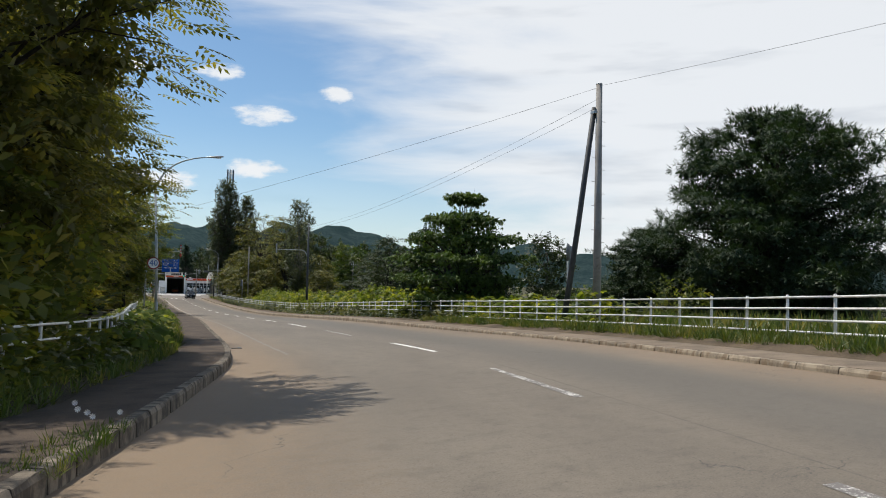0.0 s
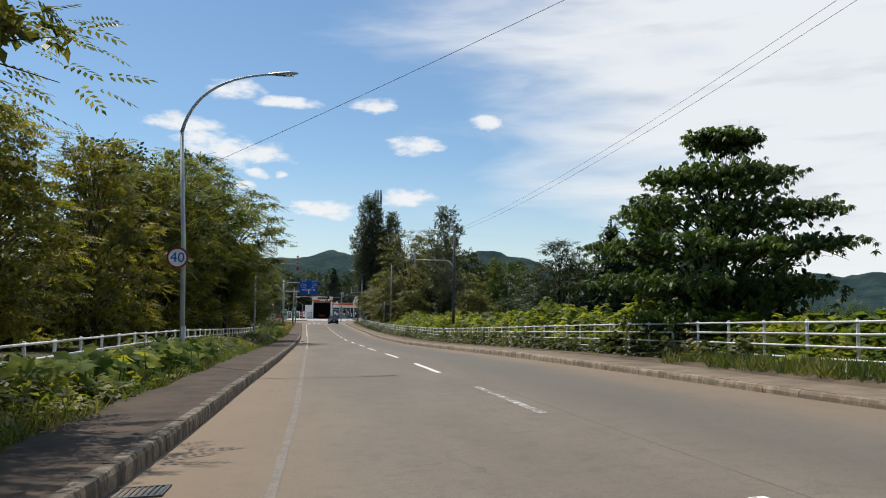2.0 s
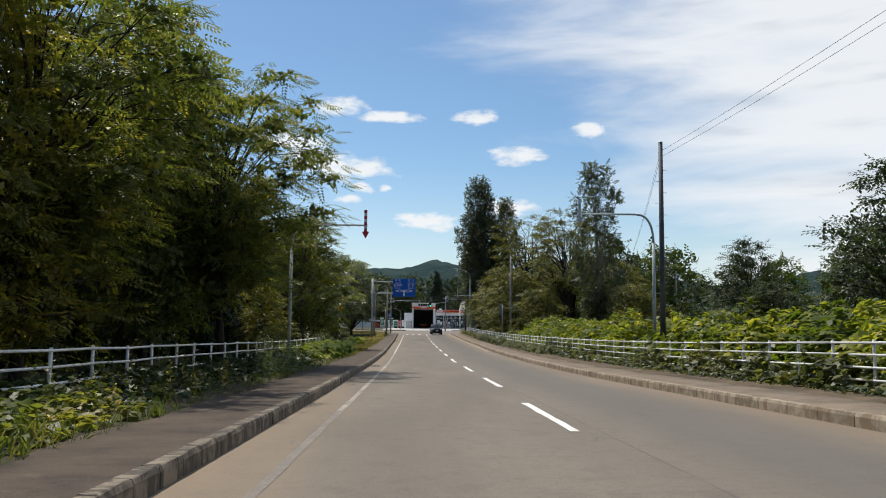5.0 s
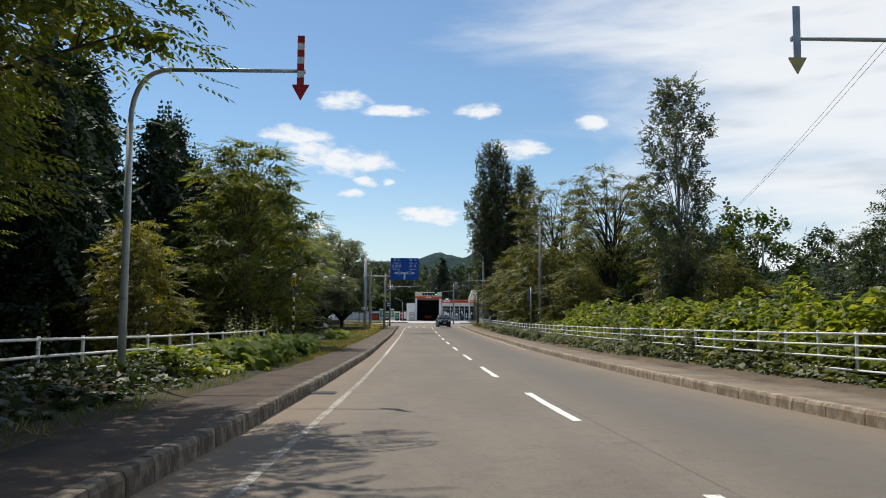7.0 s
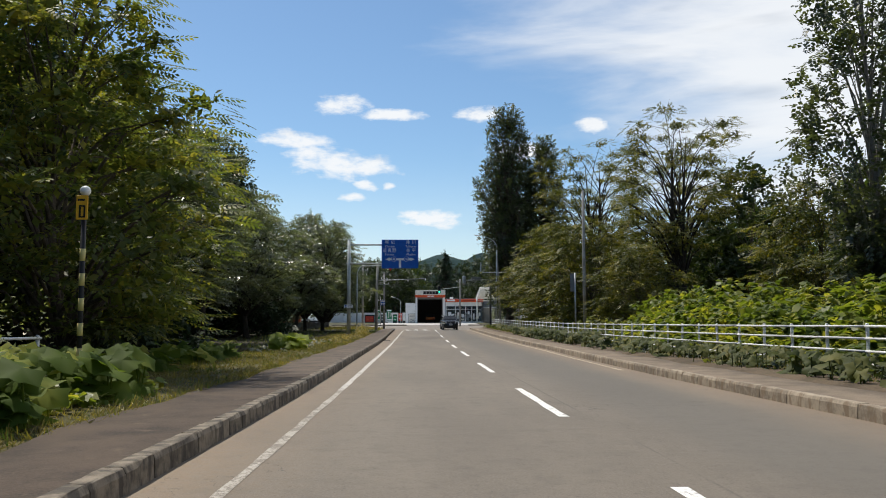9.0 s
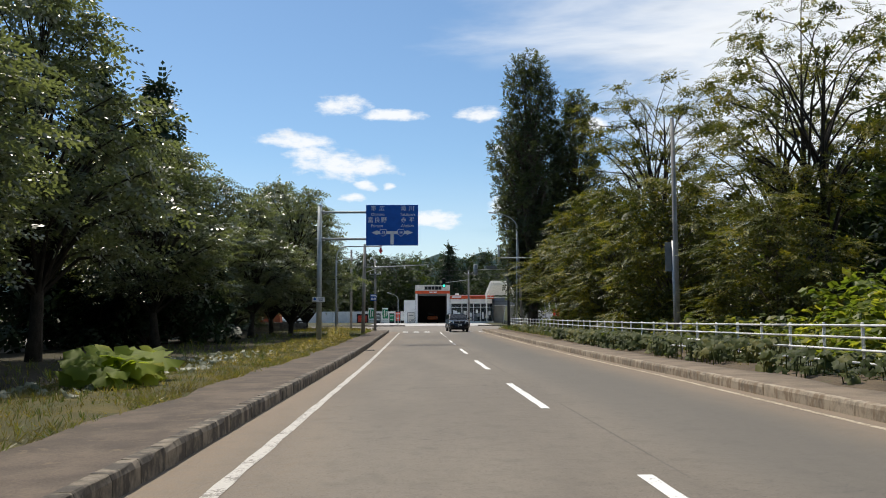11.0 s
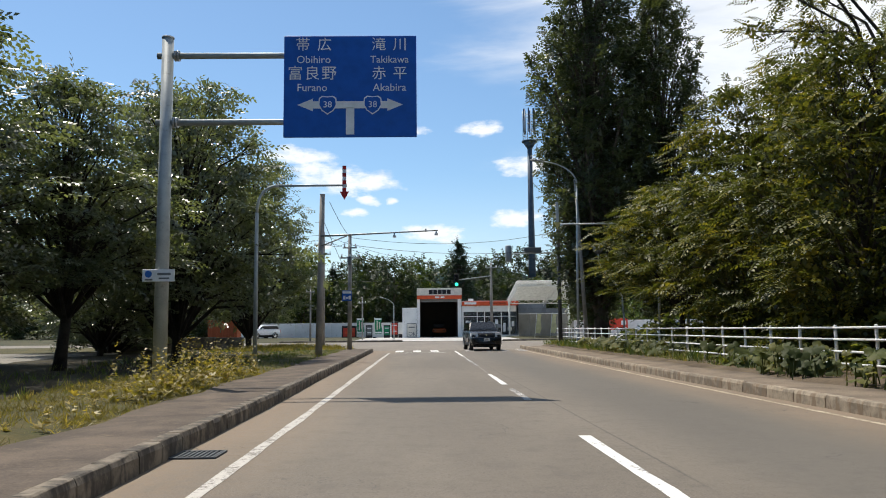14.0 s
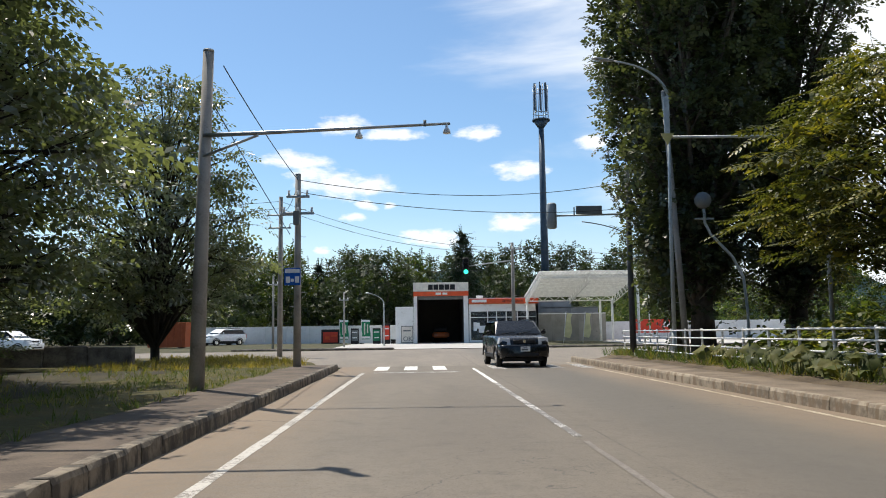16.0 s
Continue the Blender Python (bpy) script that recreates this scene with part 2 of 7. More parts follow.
kerb_mat("kerb_old", (0.08, 0.066, 0.05), (0.235, 0.195, 0.145), (0.042, 0.035, 0.028), 0.15)
kerb_mat("kerb_sandy", (0.17, 0.138, 0.10), (0.36, 0.30, 0.22), (0.19, 0.135, 0.085), 0.14)
surf("forecourt_concrete", (0.40, 0.385, 0.36), (0.50, 0.485, 0.455), 0.3, 20, 0.85, 0, 0.2, 0.004)
surf("earth", (0.035, 0.04, 0.018), (0.085, 0.075, 0.04), 0.6, 9, 0.95, 0, 0.6, 0.03, grime=(0.05, 0.085, 0.02))
surf("gravel", (0.15, 0.137, 0.113), (0.29, 0.268, 0.232), 0.35, 30, 0.95, 0, 0.6, 0.02, grime=(0.09, 0.10, 0.05))
# soil and litter, coloured darker to add to the tree shade lying on it
surf("leaf_litter_shaded", (0.022, 0.019, 0.012), (0.06, 0.05, 0.028), 0.5, 12, 0.95, 0, 0.7, 0.03, grime=(0.035, 0.05, 0.016))
surf("verge_soil", (0.062, 0.046, 0.03), (0.14, 0.105, 0.068), 0.8, 16, 0.95, 0, 0.7, 0.03, grime=(0.06, 0.07, 0.028))
surf("mown_grass_soil", (0.05, 0.048, 0.018), (0.11, 0.088, 0.032), 0.8, 14, 0.95, 0, 0.7, 0.03, grime=(0.07, 0.10, 0.025))


def paint_mat(name, col, under=(0.15, 0.14, 0.13), wear=0.5):
    m, w = begin(name)
    co = w.n("ShaderNodeTexCoord").outputs["Object"]
    a = w.noise(co, 3.0, 5, 0.7)
    b = w.noise(co, 26.0, 4, 0.75)
    f = w.smooth(w.math("ADD", w.math("MULTIPLY", a, 0.5), w.math("MULTIPLY", b, 0.5)), wear - 0.035, wear + 0.035)
    col2 = w.mix(w.smooth(b, 0.3, 0.7), col, tuple(c * 0.82 for c in col))
    finish(w, w.mix(f, col2, under), 0.75, 0, b, 0.3, 0.003)


paint_mat("road_paint", (0.78, 0.77, 0.73), wear=0.575)
paint_mat("road_paint_worn", (0.66, 0.64, 0.60), wear=0.47)
paint_mat("edge_paint", (0.52, 0.49, 0.44), under=(0.2, 0.18, 0.155), wear=0.54)
paint_mat("edge_paint_thin", (0.40, 0.365, 0.31), under=(0.18, 0.155, 0.125), wear=0.5)
paint_mat("edge_paint_faded", (0.21, 0.185, 0.155), under=(0.15, 0.13, 0.11), wear=0.5)
paint_mat("edge_paint_dusty", (0.52, 0.44, 0.32), under=(0.27, 0.215, 0.15), wear=0.5)
surf("white_rail_paint", (0.62, 0.62, 0.60), (0.84, 0.84, 0.82), 3.0, 50, 0.45, 0, 0.1, 0.002, grime=(0.40, 0.33, 0.25))
surf("galvanised_steel", (0.30, 0.31, 0.31), (0.46, 0.47, 0.47), 4.0, 60, 0.45, 0.7, 0.05, 0.002, grime=(0.26, 0.25, 0.23))
surf("grey_pole_paint", (0.30, 0.33, 0.33), (0.44, 0.47, 0.46), 2.0, 60, 0.5, 0.2, 0.06, 0.002, grime=(0.22, 0.22, 0.2))
surf("pole_concrete", (0.23, 0.215, 0.195), (0.36, 0.34, 0.31), 1.6, 40, 0.88, 0, 0.3, 0.004, grime=(0.17, 0.155, 0.14))
surf("dark_pole", (0.05, 0.055, 0.06), (0.10, 0.105, 0.11), 2.0, 50, 0.6, 0.1, 0.15, 0.003)
surf("tower_blue_steel", (0.035, 0.06, 0.09), (0.07, 0.10, 0.14), 1.0, 30, 0.5, 0.2, 0.1, 0.003)
plain("sign_white", (0.80, 0.81, 0.80), 0.4)
plain("sign_blue", (0.008, 0.095, 0.42), 0.4)
plain("sign_red", (0.48, 0.032, 0.028), 0.45)
plain("sign_rim_red", (0.24, 0.03, 0.034), 0.45)
plain("sign_yellow", (0.75, 0.40, 0.03), 0.45)
plain("sign_back_yellow", (0.50, 0.43, 0.17), 0.5)
plain("ink_black", (0.015, 0.015, 0.017), 0.5)
plain("ink_blue", (0.03, 0.13, 0.42), 0.45)
plain("cable_black", (0.05, 0.05, 0.055), 0.6)
surf("wall_white_paint", (0.74, 0.74, 0.72), (0.86, 0.86, 0.84), 0.7, 20, 0.7, 0, 0.15, 0.004, grime=(0.5, 0.47, 0.43))
surf("wall_grey_metal", (0.20, 0.215, 0.23), (0.28, 0.30, 0.315), 0.9, 30, 0.55, 0.1, 0.1, 0.003)
surf("block_wall_paint", (0.62, 0.62, 0.60), (0.76, 0.76, 0.74), 0.8, 25, 0.85, 0, 0.25, 0.005, grime=(0.36, 0.34, 0.31))
surf("panel_taupe", (0.25, 0.235, 0.205), (0.34, 0.32, 0.285), 0.9, 25, 0.75, 0, 0.15, 0.004, grime=(0.2, 0.185, 0.16))
plain("fascia_orange", (0.66, 0.10, 0.035), 0.4)
plain("fascia_cream", (0.70, 0.66, 0.58), 0.45)
plain("interior_dark", (0.07, 0.06, 0.05), 0.85)
plain("interior_shelf", (0.07, 0.065, 0.06), 0.8)
plain("rust_orange", (0.36, 0.085, 0.03), 0.6)
plain("headlamp_shell", (0.66, 0.67, 0.68), 0.15)
plain("machine_orange", (0.55, 0.12, 0.03), 0.5)
plain("poster_red", (0.58, 0.06, 0.035), 0.5)
plain("banner_green", (0.02, 0.22, 0.10), 0.6)
plain("banner_yellow", (0.66, 0.62, 0.34), 0.6)
plain("truss_white", (0.78, 0.78, 0.75), 0.5)
plain("rubber", (0.018, 0.018, 0.018), 0.85)
plain("black_plastic", (0.02, 0.02, 0.022), 0.55)
plain("signal_shell", (0.30, 0.33, 0.34), 0.4)
plain("signal_grey", (0.16, 0.17, 0.17), 0.5)
surf("bark", (0.055, 0.043, 0.033), (0.14, 0.115, 0.09), 3.0, 25, 0.95, 0, 0.9, 0.03)
surf("dark_bark", (0.02, 0.017, 0.013), (0.05, 0.042, 0.034), 3.0, 25, 0.95, 0, 0.9, 0.03)
surf("pale_bark", (0.13, 0.12, 0.10), (0.24, 0.22, 0.19), 3.0, 25, 0.95, 0, 0.8, 0.02)
# far forest green shifted to blue: distance haze is mixed into this colour
surf("hill_forest_hazed", (0.022, 0.040, 0.042), (0.044, 0.068, 0.068), 0.02, 0.16, 0.95, 0, 1.0, 2.0, spec=0.0)


def car_paint(name, col):
    m, w = begin(name)
    co = w.n("ShaderNodeTexCoord").outputs["Object"]
    n = w.noise(co, 6.0, 4, 0.6)
    finish(w, w.mix(n, col, tuple(c * 1.5 + 0.003 for c in col)), w.math("ADD", 0.2, w.math("MULTIPLY", n, 0.15)), 0.0, None,
           extra={"Coat Weight": 0.35, "Coat Roughness": 0.03, "Specular IOR Level": 0.3})


m_, w_ = begin("milky_sheet")
n_ = w_.mix(w_.noise(w_.n("ShaderNodeTexCoord").outputs["Object"], 2.0), (0.60, 0.61, 0.60), (0.74, 0.74, 0.72))
p_ = w_.n("ShaderNodeBsdfPrincipled", {"Base Color": n_, "Roughness": 0.45})
t_ = w_.n("ShaderNodeBsdfTranslucent", {0: n_})
w_.n("ShaderNodeOutputMaterial", {0: w_.n("ShaderNodeMixShader", {0: 0.72, 1: p_.outputs[0], 2: t_.outputs[0]}).outputs[0]})
car_paint("car_paint_dark_blue", (0.0022, 0.0032, 0.005))
car_paint("car_paint_white", (0.70, 0.71, 0.71))


def glass_mat(name, tint, rough=0.03):
    m, w = begin(name)
    co = w.n("ShaderNodeTexCoord").outputs["Object"]
    n = w.noise(co, 4.0, 3, 0.5)
    g = w.n("ShaderNodeBsdfPrincipled", {"Base Color": (*tint, 1), "Roughness": w.math("ADD", rough, w.math("MULTIPLY", n, 0.03)), "IOR": 1.45, "Transmission Weight": 0.92, "Specular IOR Level": 0.25})
    w.n("ShaderNodeOutputMaterial", {0: g.outputs[0]})


glass_mat("window_glass", (0.55, 0.6, 0.62))
m_, w_ = begin("car_glass")
finish(w_, w_.mix(w_.noise(w_.n("ShaderNodeTexCoord").outputs["Object"], 3.0), (0.004, 0.006, 0.007), (0.010, 0.012, 0.013)), 0.02, 0.0, extra={"Specular IOR Level": 0.3})
glass_mat("lamp_glass", (0.85, 0.87, 0.88), 0.1)
m_, w_ = begin("chrome")
finish(w_, w_.mix(w_.noise(w_.n("ShaderNodeTexCoord").outputs["Object"], 8.0), (0.55, 0.56, 0.57), (0.75, 0.76, 0.77)), 0.22, 1.0)
m_, w_ = begin("signal_green_lit")
e_ = w_.n("ShaderNodeEmission", {0: (0.05, 0.95, 0.55, 1), 1: 1.6})
w_.n("ShaderNodeOutputMaterial", {0: e_.outputs[0]})

leaf_mat("leaf_locust", (0.078, 0.085, 0.026), (0.215, 0.205, 0.052), (0.32, 0.26, 0.05), 0.5)
leaf_mat("leaf_locust_gold", (0.045, 0.054, 0.016), (0.132, 0.14, 0.034), (0.245, 0.208, 0.034), 0.33)
leaf_mat("leaf_locust_green", (0.056, 0.078, 0.026), (0.155, 0.18, 0.05), (0.24, 0.215, 0.05), 0.5)
leaf_mat("leaf_locust_olive", (0.062, 0.070, 0.026), (0.165, 0.165, 0.052), (0.26, 0.22, 0.055), 0.48)
leaf_mat("leaf_cherry", (0.054, 0.070, 0.042), (0.178, 0.198, 0.128), None, 0.4, 0.34, 1.0)
leaf_mat("leaf_wood_dark", (0.017, 0.031, 0.012), (0.056, 0.076, 0.026), None, 0.28)
leaf_mat("leaf_magnolia", (0.026, 0.058, 0.016), (0.10, 0.15, 0.036), None, 0.32, 0.5, 0.35)
leaf_mat("leaf_poplar", (0.034, 0.046, 0.026), (0.092, 0.106, 0.058), None, 0.40, 0.42, 0.5)
leaf_mat("needle_dark", (0.010, 0.024, 0.010), (0.030, 0.055, 0.020), None, 0.12, 0.6)
leaf_mat("needle_pine", (0.014, 0.034, 0.014), (0.045, 0.075, 0.028), None, 0.15, 0.6)
leaf_mat("leaf_wood", (0.024, 0.048, 0.012), (0.075, 0.11, 0.026), (0.12, 0.125, 0.03), 0.42)
leaf_mat("leaf_knotweed", (0.06, 0.095, 0.018), (0.20, 0.235, 0.04), (0.36, 0.335, 0.06), 0.46, 0.45, 0.3)
leaf_mat("leaf_vine", (0.045, 0.058, 0.026), (0.135, 0.15, 0.065), (0.2, 0.19, 0.09), 0.35, 0.5, 0.3)
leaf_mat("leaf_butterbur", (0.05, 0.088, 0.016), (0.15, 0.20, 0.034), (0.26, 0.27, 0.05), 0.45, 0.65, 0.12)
# brighter copy of the butterbur leaf with sunlight put into its colours
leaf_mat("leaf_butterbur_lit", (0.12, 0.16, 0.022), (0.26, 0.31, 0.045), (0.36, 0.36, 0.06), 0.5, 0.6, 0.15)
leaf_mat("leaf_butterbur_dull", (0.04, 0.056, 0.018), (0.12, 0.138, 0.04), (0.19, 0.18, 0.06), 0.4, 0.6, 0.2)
leaf_mat("leaf_weed_pale", (0.09, 0.12, 0.06), (0.25, 0.28, 0.15), None, 0.4, 0.45, 0.4)
leaf_mat("straw", (0.105, 0.095, 0.036), (0.24, 0.19, 0.068), (0.15, 0.16, 0.05), 0.3)
leaf_mat("grass_blade", (0.05, 0.085, 0.018), (0.13, 0.16, 0.04), (0.26, 0.22, 0.08), 0.35)
leaf_mat("dry_grass_blade", (0.15, 0.13, 0.034), (0.32, 0.25, 0.066), (0.42, 0.32, 0.10), 0.38)
leaf_mat("wilted_leaf", (0.085, 0.10, 0.05), (0.25, 0.255, 0.175), None, 0.2)

plain("petal_white", (0.8, 0.8, 0.78), 0.6)

# ---- shape helpers ----
class MB:
    """Collects vertices and faces of one mesh."""

    def __init__(self):
        self.v, self.f, self.s = [], [], []

    def add(self, verts, faces, smooth=False):
        o = len(self.v)
        self.v += [tuple(p) for p in verts]
        self.f += [tuple(i + o for i in f) for f in faces]
        self.s += [smooth] * len(faces)
        return self

    def box(self, c, size, bevel=0.0, rz=0.0):
        """A box, its edges chamfered where bevel is given."""
        (cx_, cy_, cz_), (a, b, h) = c, (size[0] / 2, size[1] / 2, size[2] / 2)
        co, si = math.cos(rz), math.sin(rz)
        if bevel <= 0:
            pts = [(x, y, z) for z in (-h, h) for x, y in ((-a, -b), (a, -b), (a, b), (-a, b))]
            fs = [(3, 2, 1, 0), (4, 5, 6, 7), (0, 1, 5, 4), (1, 2, 6, 5), (2, 3, 7, 6), (3, 0, 4, 7)]
        else:
            e = min(bevel, a * 0.9, b * 0.9, h * 0.9)
            pts, fs = [], []
            for z, ins in ((-h, e), (-h + e, 0), (h - e, 0), (h, e)):
                x1, y1 = a - ins, b - ins
                k = e if ins == 0 else e * 0.6
                pts += [(-x1 + k, -y1, z), (x1 - k, -y1, z), (x1, -y1 + k, z), (x1, y1 - k, z), (x1 - k, y1, z), (-x1 + k, y1, z), (-x1, y1 - k, z), (-x1, -y1 + k, z)]
            for r in range(3):
                for i in range(8):
                    j = (i + 1) % 8
                    fs.append((r * 8 + i, r * 8 + j, r * 8 + 8 + j, r * 8 + 8 + i))
            fs += [tuple(range(7, -1, -1)), tuple(range(24, 32))]
        return self.add([(cx_ + x * co - y * si, cy_ + x * si + y * co, cz_ + z) for x, y, z in pts], fs)

    def tube(self, pts, radii, seg=10, caps=True, smooth=True):
        """A round bar along points; radii one number or one a point."""
        pts = [Vector(p) for p in pts]
        if not isinstance(radii, (list, tuple)):
            radii = [radii] * len(pts)
        o = len(self.v)
        side = None
        for i, p in enumerate(pts):
            d = (pts[min(i + 1, len(pts) - 1)] - pts[max(i - 1, 0)]).normalized()
            if side is None:
                side = d.orthogonal().normalized()
            side = (side - d * side.dot(d)).normalized()
            up = d.cross(side)
            for k in range(seg):
                a = 2 * math.pi * k / seg
                self.v.append(tuple(p + radii[i] * (math.cos(a) * side + math.sin(a) * up)))
        for i in range(len(pts) - 1):
            for k in range(seg):
                a, b = o + i * seg + k, o + i * seg + (k + 1) % seg
                self.f.append((a, b, b + seg, a + seg))
                self.s.append(smooth)
        if caps:
            self.f += [tuple(range(o + seg - 1, o - 1, -1)), tuple(range(o + (len(pts) - 1) * seg, o + len(pts) * seg))]
            self.s += [False, False]
        return self

    def prism(self, poly, axis, lo, hi):
        """A flat outline pushed from lo to hi along an axis ("x", "y" or "z")."""
        n = len(poly)
        place = {"x": lambda a, b, c: (c, a, b), "y": lambda a, b, c: (a, c, b), "z": lambda a, b, c: (a, b, c)}[axis]
        pts = [place(a, b, lo) for a, b in poly] + [place(a, b, hi) for a, b in poly]
        fs = [tuple(range(n - 1, -1, -1)), tuple(range(n, 2 * n))] + [(i, (i + 1) % n, n + (i + 1) % n, n + i) for i in range(n)]
        return self.add(pts, fs)

    def ball(self, c, r, rings=6, seg=10, squash=1.0):
        pts = [(c[0], c[1], c[2] - r * squash)]
        for i in range(1, rings):
            a = math.pi * i / rings - math.pi / 2
            pts += [(c[0] + r * math.cos(a) * math.cos(2 * math.pi * k / seg), c[1] + r * math.cos(a) * math.sin(2 * math.pi * k / seg), c[2] + r * squash * math.sin(a)) for k in range(seg)]
        pts.append((c[0], c[1], c[2] + r * squash))
        fs = [(0, 1 + (k + 1) % seg, 1 + k) for k in range(seg)]
        for i in range(rings - 2):
            fs += [(1 + i * seg + k, 1 + i * seg + (k + 1) % seg, 1 + (i + 1) * seg + (k + 1) % seg, 1 + (i + 1) * seg + k) for k in range(seg)]
        t = len(pts) - 1
        fs += [(t, t - seg + k, t - seg + (k + 1) % seg) for k in range(seg)]
        return self.add(pts, fs, True)

    def mesh(self, name, material):
        me = bpy.data.meshes.new(name)
        me.from_pydata(self.v, [], self.f)
        me.polygons.foreach_set("use_smooth", self.s)
        me.materials.append(MATS[material])
        bm = bmesh.new()
        bm.from_mesh(me)
        bmesh.ops.recalc_face_normals(bm, faces=bm.faces)
        bm.to_mesh(me)
        bm.free()
        return me


def disc_poly(r, n=24, cx_=0.0, cy_=0.0):
    return [(cx_ + r * math.cos(2 * math.pi * k / n), cy_ + r * math.sin(2 * math.pi * k / n)) for k in range(n)]


def thing(name, at, label, category, group="", kind="", rz=0.0):
    ob = new(name)
    ob.location, ob.rotation_euler[2] = at, rz
    ob.empty_display_size = 0.2
    return tagged(ob, label, category, group, kind)


def part(name, mb, material, parent, label="", at=(0, 0, 0), rz=0.0):
    me = mb if isinstance(mb, bpy.types.Mesh) else mb.mesh(name, material)
    ob = new(name, me)
    ob.parent = parent
    ob.location, ob.rotation_euler[2] = at, rz
    return tagged(ob, label)


def solo(name, mb, material, label, category, group="", kind="", at=(0, 0, 0)):
    ob = new(name, mb.mesh(name, material))
    ob.location = at
    return tagged(ob, label, category, group, kind)


def words(text, size, material, parent, at, name="lettering", label="", align="CENTER", depth=0.002):
    """Letters in the built-in font, upright, facing -y."""
    cu = bpy.data.curves.new(name, "FONT")
    cu.body, cu.size, cu.align_x, cu.align_y, cu.extrude, cu.resolution_u = text, size, align, "CENTER", depth, 3
    tmp = bpy.data.objects.new(name, cu)
    scene.collection.objects.link(tmp)
    me = bpy.data.meshes.new_from_object(tmp.evaluated_get(bpy.context.evaluated_depsgraph_get()))
    bpy.data.objects.remove(tmp)
    bpy.data.curves.remove(cu)
    me.materials.clear()
    me.materials.append(MATS[material])
    me.transform(Matrix.Rotation(math.pi / 2, 4, "X"))
    ob = new(name, me)
    ob.parent, ob.location = parent, at
    return tagged(ob, label)


# ---- the lie of the land ----
LAND_Y = (-80, 0, 9.4, 18.8, 28.7, 38, 48, 58, 68, 77, 87, 96, 105, 115, 123, 132, 149, 180, 203, 224, 300, 600)
LAND_Z = (2.0, 0, -.25, -.53, -.81, -.99, -1.21, -1.51, -1.80, -2.05, -2.28, -2.41, -2.55, -2.65, -2.73, -2.81, -2.85, -2.85, -2.72, -2.6, -2.4, -1.0)


def gz(y):
    """Height of the road's middle."""
    return float(sum(np.interp(y + d, LAND_Y, LAND_Z) for d in (-4, -2, 0, 2, 4)) / 5)


def mid(y):
    """Where the road's middle runs: a long bend, then straight."""
    if y < -40:
        return mid(-40) + (y + 40) * 0.5
    return 7.15 - 0.0098 * (y - 40) - 0.0035 * max(0.0, 34 - y) ** 2 + 0.34 * math.exp(-((y - 19.5) / 6.5) ** 2)


def widen(y):
    s = mid(y + 0.5) - mid(y - 0.5)
    return math.hypot(1, s)


def heading(y):
    return math.atan2(-(mid(y + 0.5) - mid(y - 0.5)), 1)


def bank(y):
    return float(np.interp(y, (-60, 25, 50, 75), (0.055, 0.055, 0.02, 0.0)))


def at_road(off, y, up=0.0):
    """A place off metres beside the road's middle, up metres over its surface."""
    return (mid(y) + off * widen(y), y, gz(y) + bank(y) * min(max(off, -4.4), 5.0) + up)


def gutter_l(y):
    return float(np.interp(y, (0, 6.4, 9.8, 16.5, 21, 25, 28.4, 33.8, 38, 41, 47.7, 66, 78, 100, 116, 130, 145, 152, 178), (-5.6, -5.42, -5.28, -5.18, -5.12, -4.97, -4.89, -4.8, -4.67, -4.56, -4.37, -4.14, -4.08, -4.0, -4.13, -4.2, -4.26, -4.36, -4.55)))


def gutter_r(y):
    return float(np.interp(y, (0, 40, 60, 76, 96, 115, 124, 136, 150, 178), (4.25, 4.05, 3.95, 3.82, 3.7, 3.92, 4.16, 4.17, 4.12, 4.2)))


def strip_r(y):
    return 1.55 + float(np.interp(y, (60, 96, 130, 178), (0, -.2, -.27, -.25))) + .12 * math.sin(y * 1.1) + .08 * math.sin(y * 2.9)


def rise_r(y):
    """Height of the right kerb, half buried in the bend."""
    return float(np.interp(y, (28, 46), (.10, .19)))


def ribbon(name, ys, row, material, label, category, thick=0.0):
    """A strip of ground: row(y) gives (off, up) from one side to the other."""
    v, f, uv = [], [], []
    n = len(row(ys[0]))
    for y in ys:
        for off, up in row(y):
            v.append(at_road(off, y, up))
            uv.append((off, y))
    for i in range(len(ys) - 1):
        for k in range(n - 1):
            a = i * n + k
            f.append((a, a + 1, a + 1 + n, a + n))
    me = bpy.data.meshes.new(name)
    me.from_pydata(v, [], f)
    layer = me.uv_layers.new(name="lane")
    layer.data.foreach_set("uv", [c for p in me.polygons for i in p.vertices for c in uv[i]])
    me.polygons.foreach_set("use_smooth", [True] * len(f))
    me.materials.append(MATS[material])
    ob = new(name, me)
    return tagged(ob, label, category, "", "structure")


def steps(a, b, d):
    n = max(1, round((b - a) / d))
    return [a + (b - a) * i / n for i in range(n + 1)]


JUNCTION = 177.6


def ground_row(y):
    gl, gr = gutter_l(y), gutter_r(y)
    if y < JUNCTION - 0.5:
        mids = [(gl - 1.75, .10), (gl - 1.0, .05), (gl - 0.1, -.12), (gl, -.12), (0, -.1), (gr, -.12), (gr + 0.1, -.12), (gr + 1.0, .05), (gr + 2.3, .12)]
    else:
        mids = [(gl - 1.75, -.06), (gl - 1.0, -.06), (gl - 0.1, -.06), (gl, -.06), (0, -.06), (gr, -.06), (gr + 0.1, -.06), (gr + 1.0, -.06), (gr + 2.3, -.06)]
    side = .08 if y < JUNCTION + 1.5 or y > 203 else -.06
    left = [(-1500, 6), (-600, 1.5), (-250, .5), (-120, side), (-60, side), (-35, side), (-22, side), (-14, side), (-9.5, side)]
    right = [(8.5, side), (12, side), (18, side - .1), (28, side - .25), (45, side - .3), (80, side), (150, .3), (300, 1), (700, 2), (1600, 8)]
    return left + mids + right


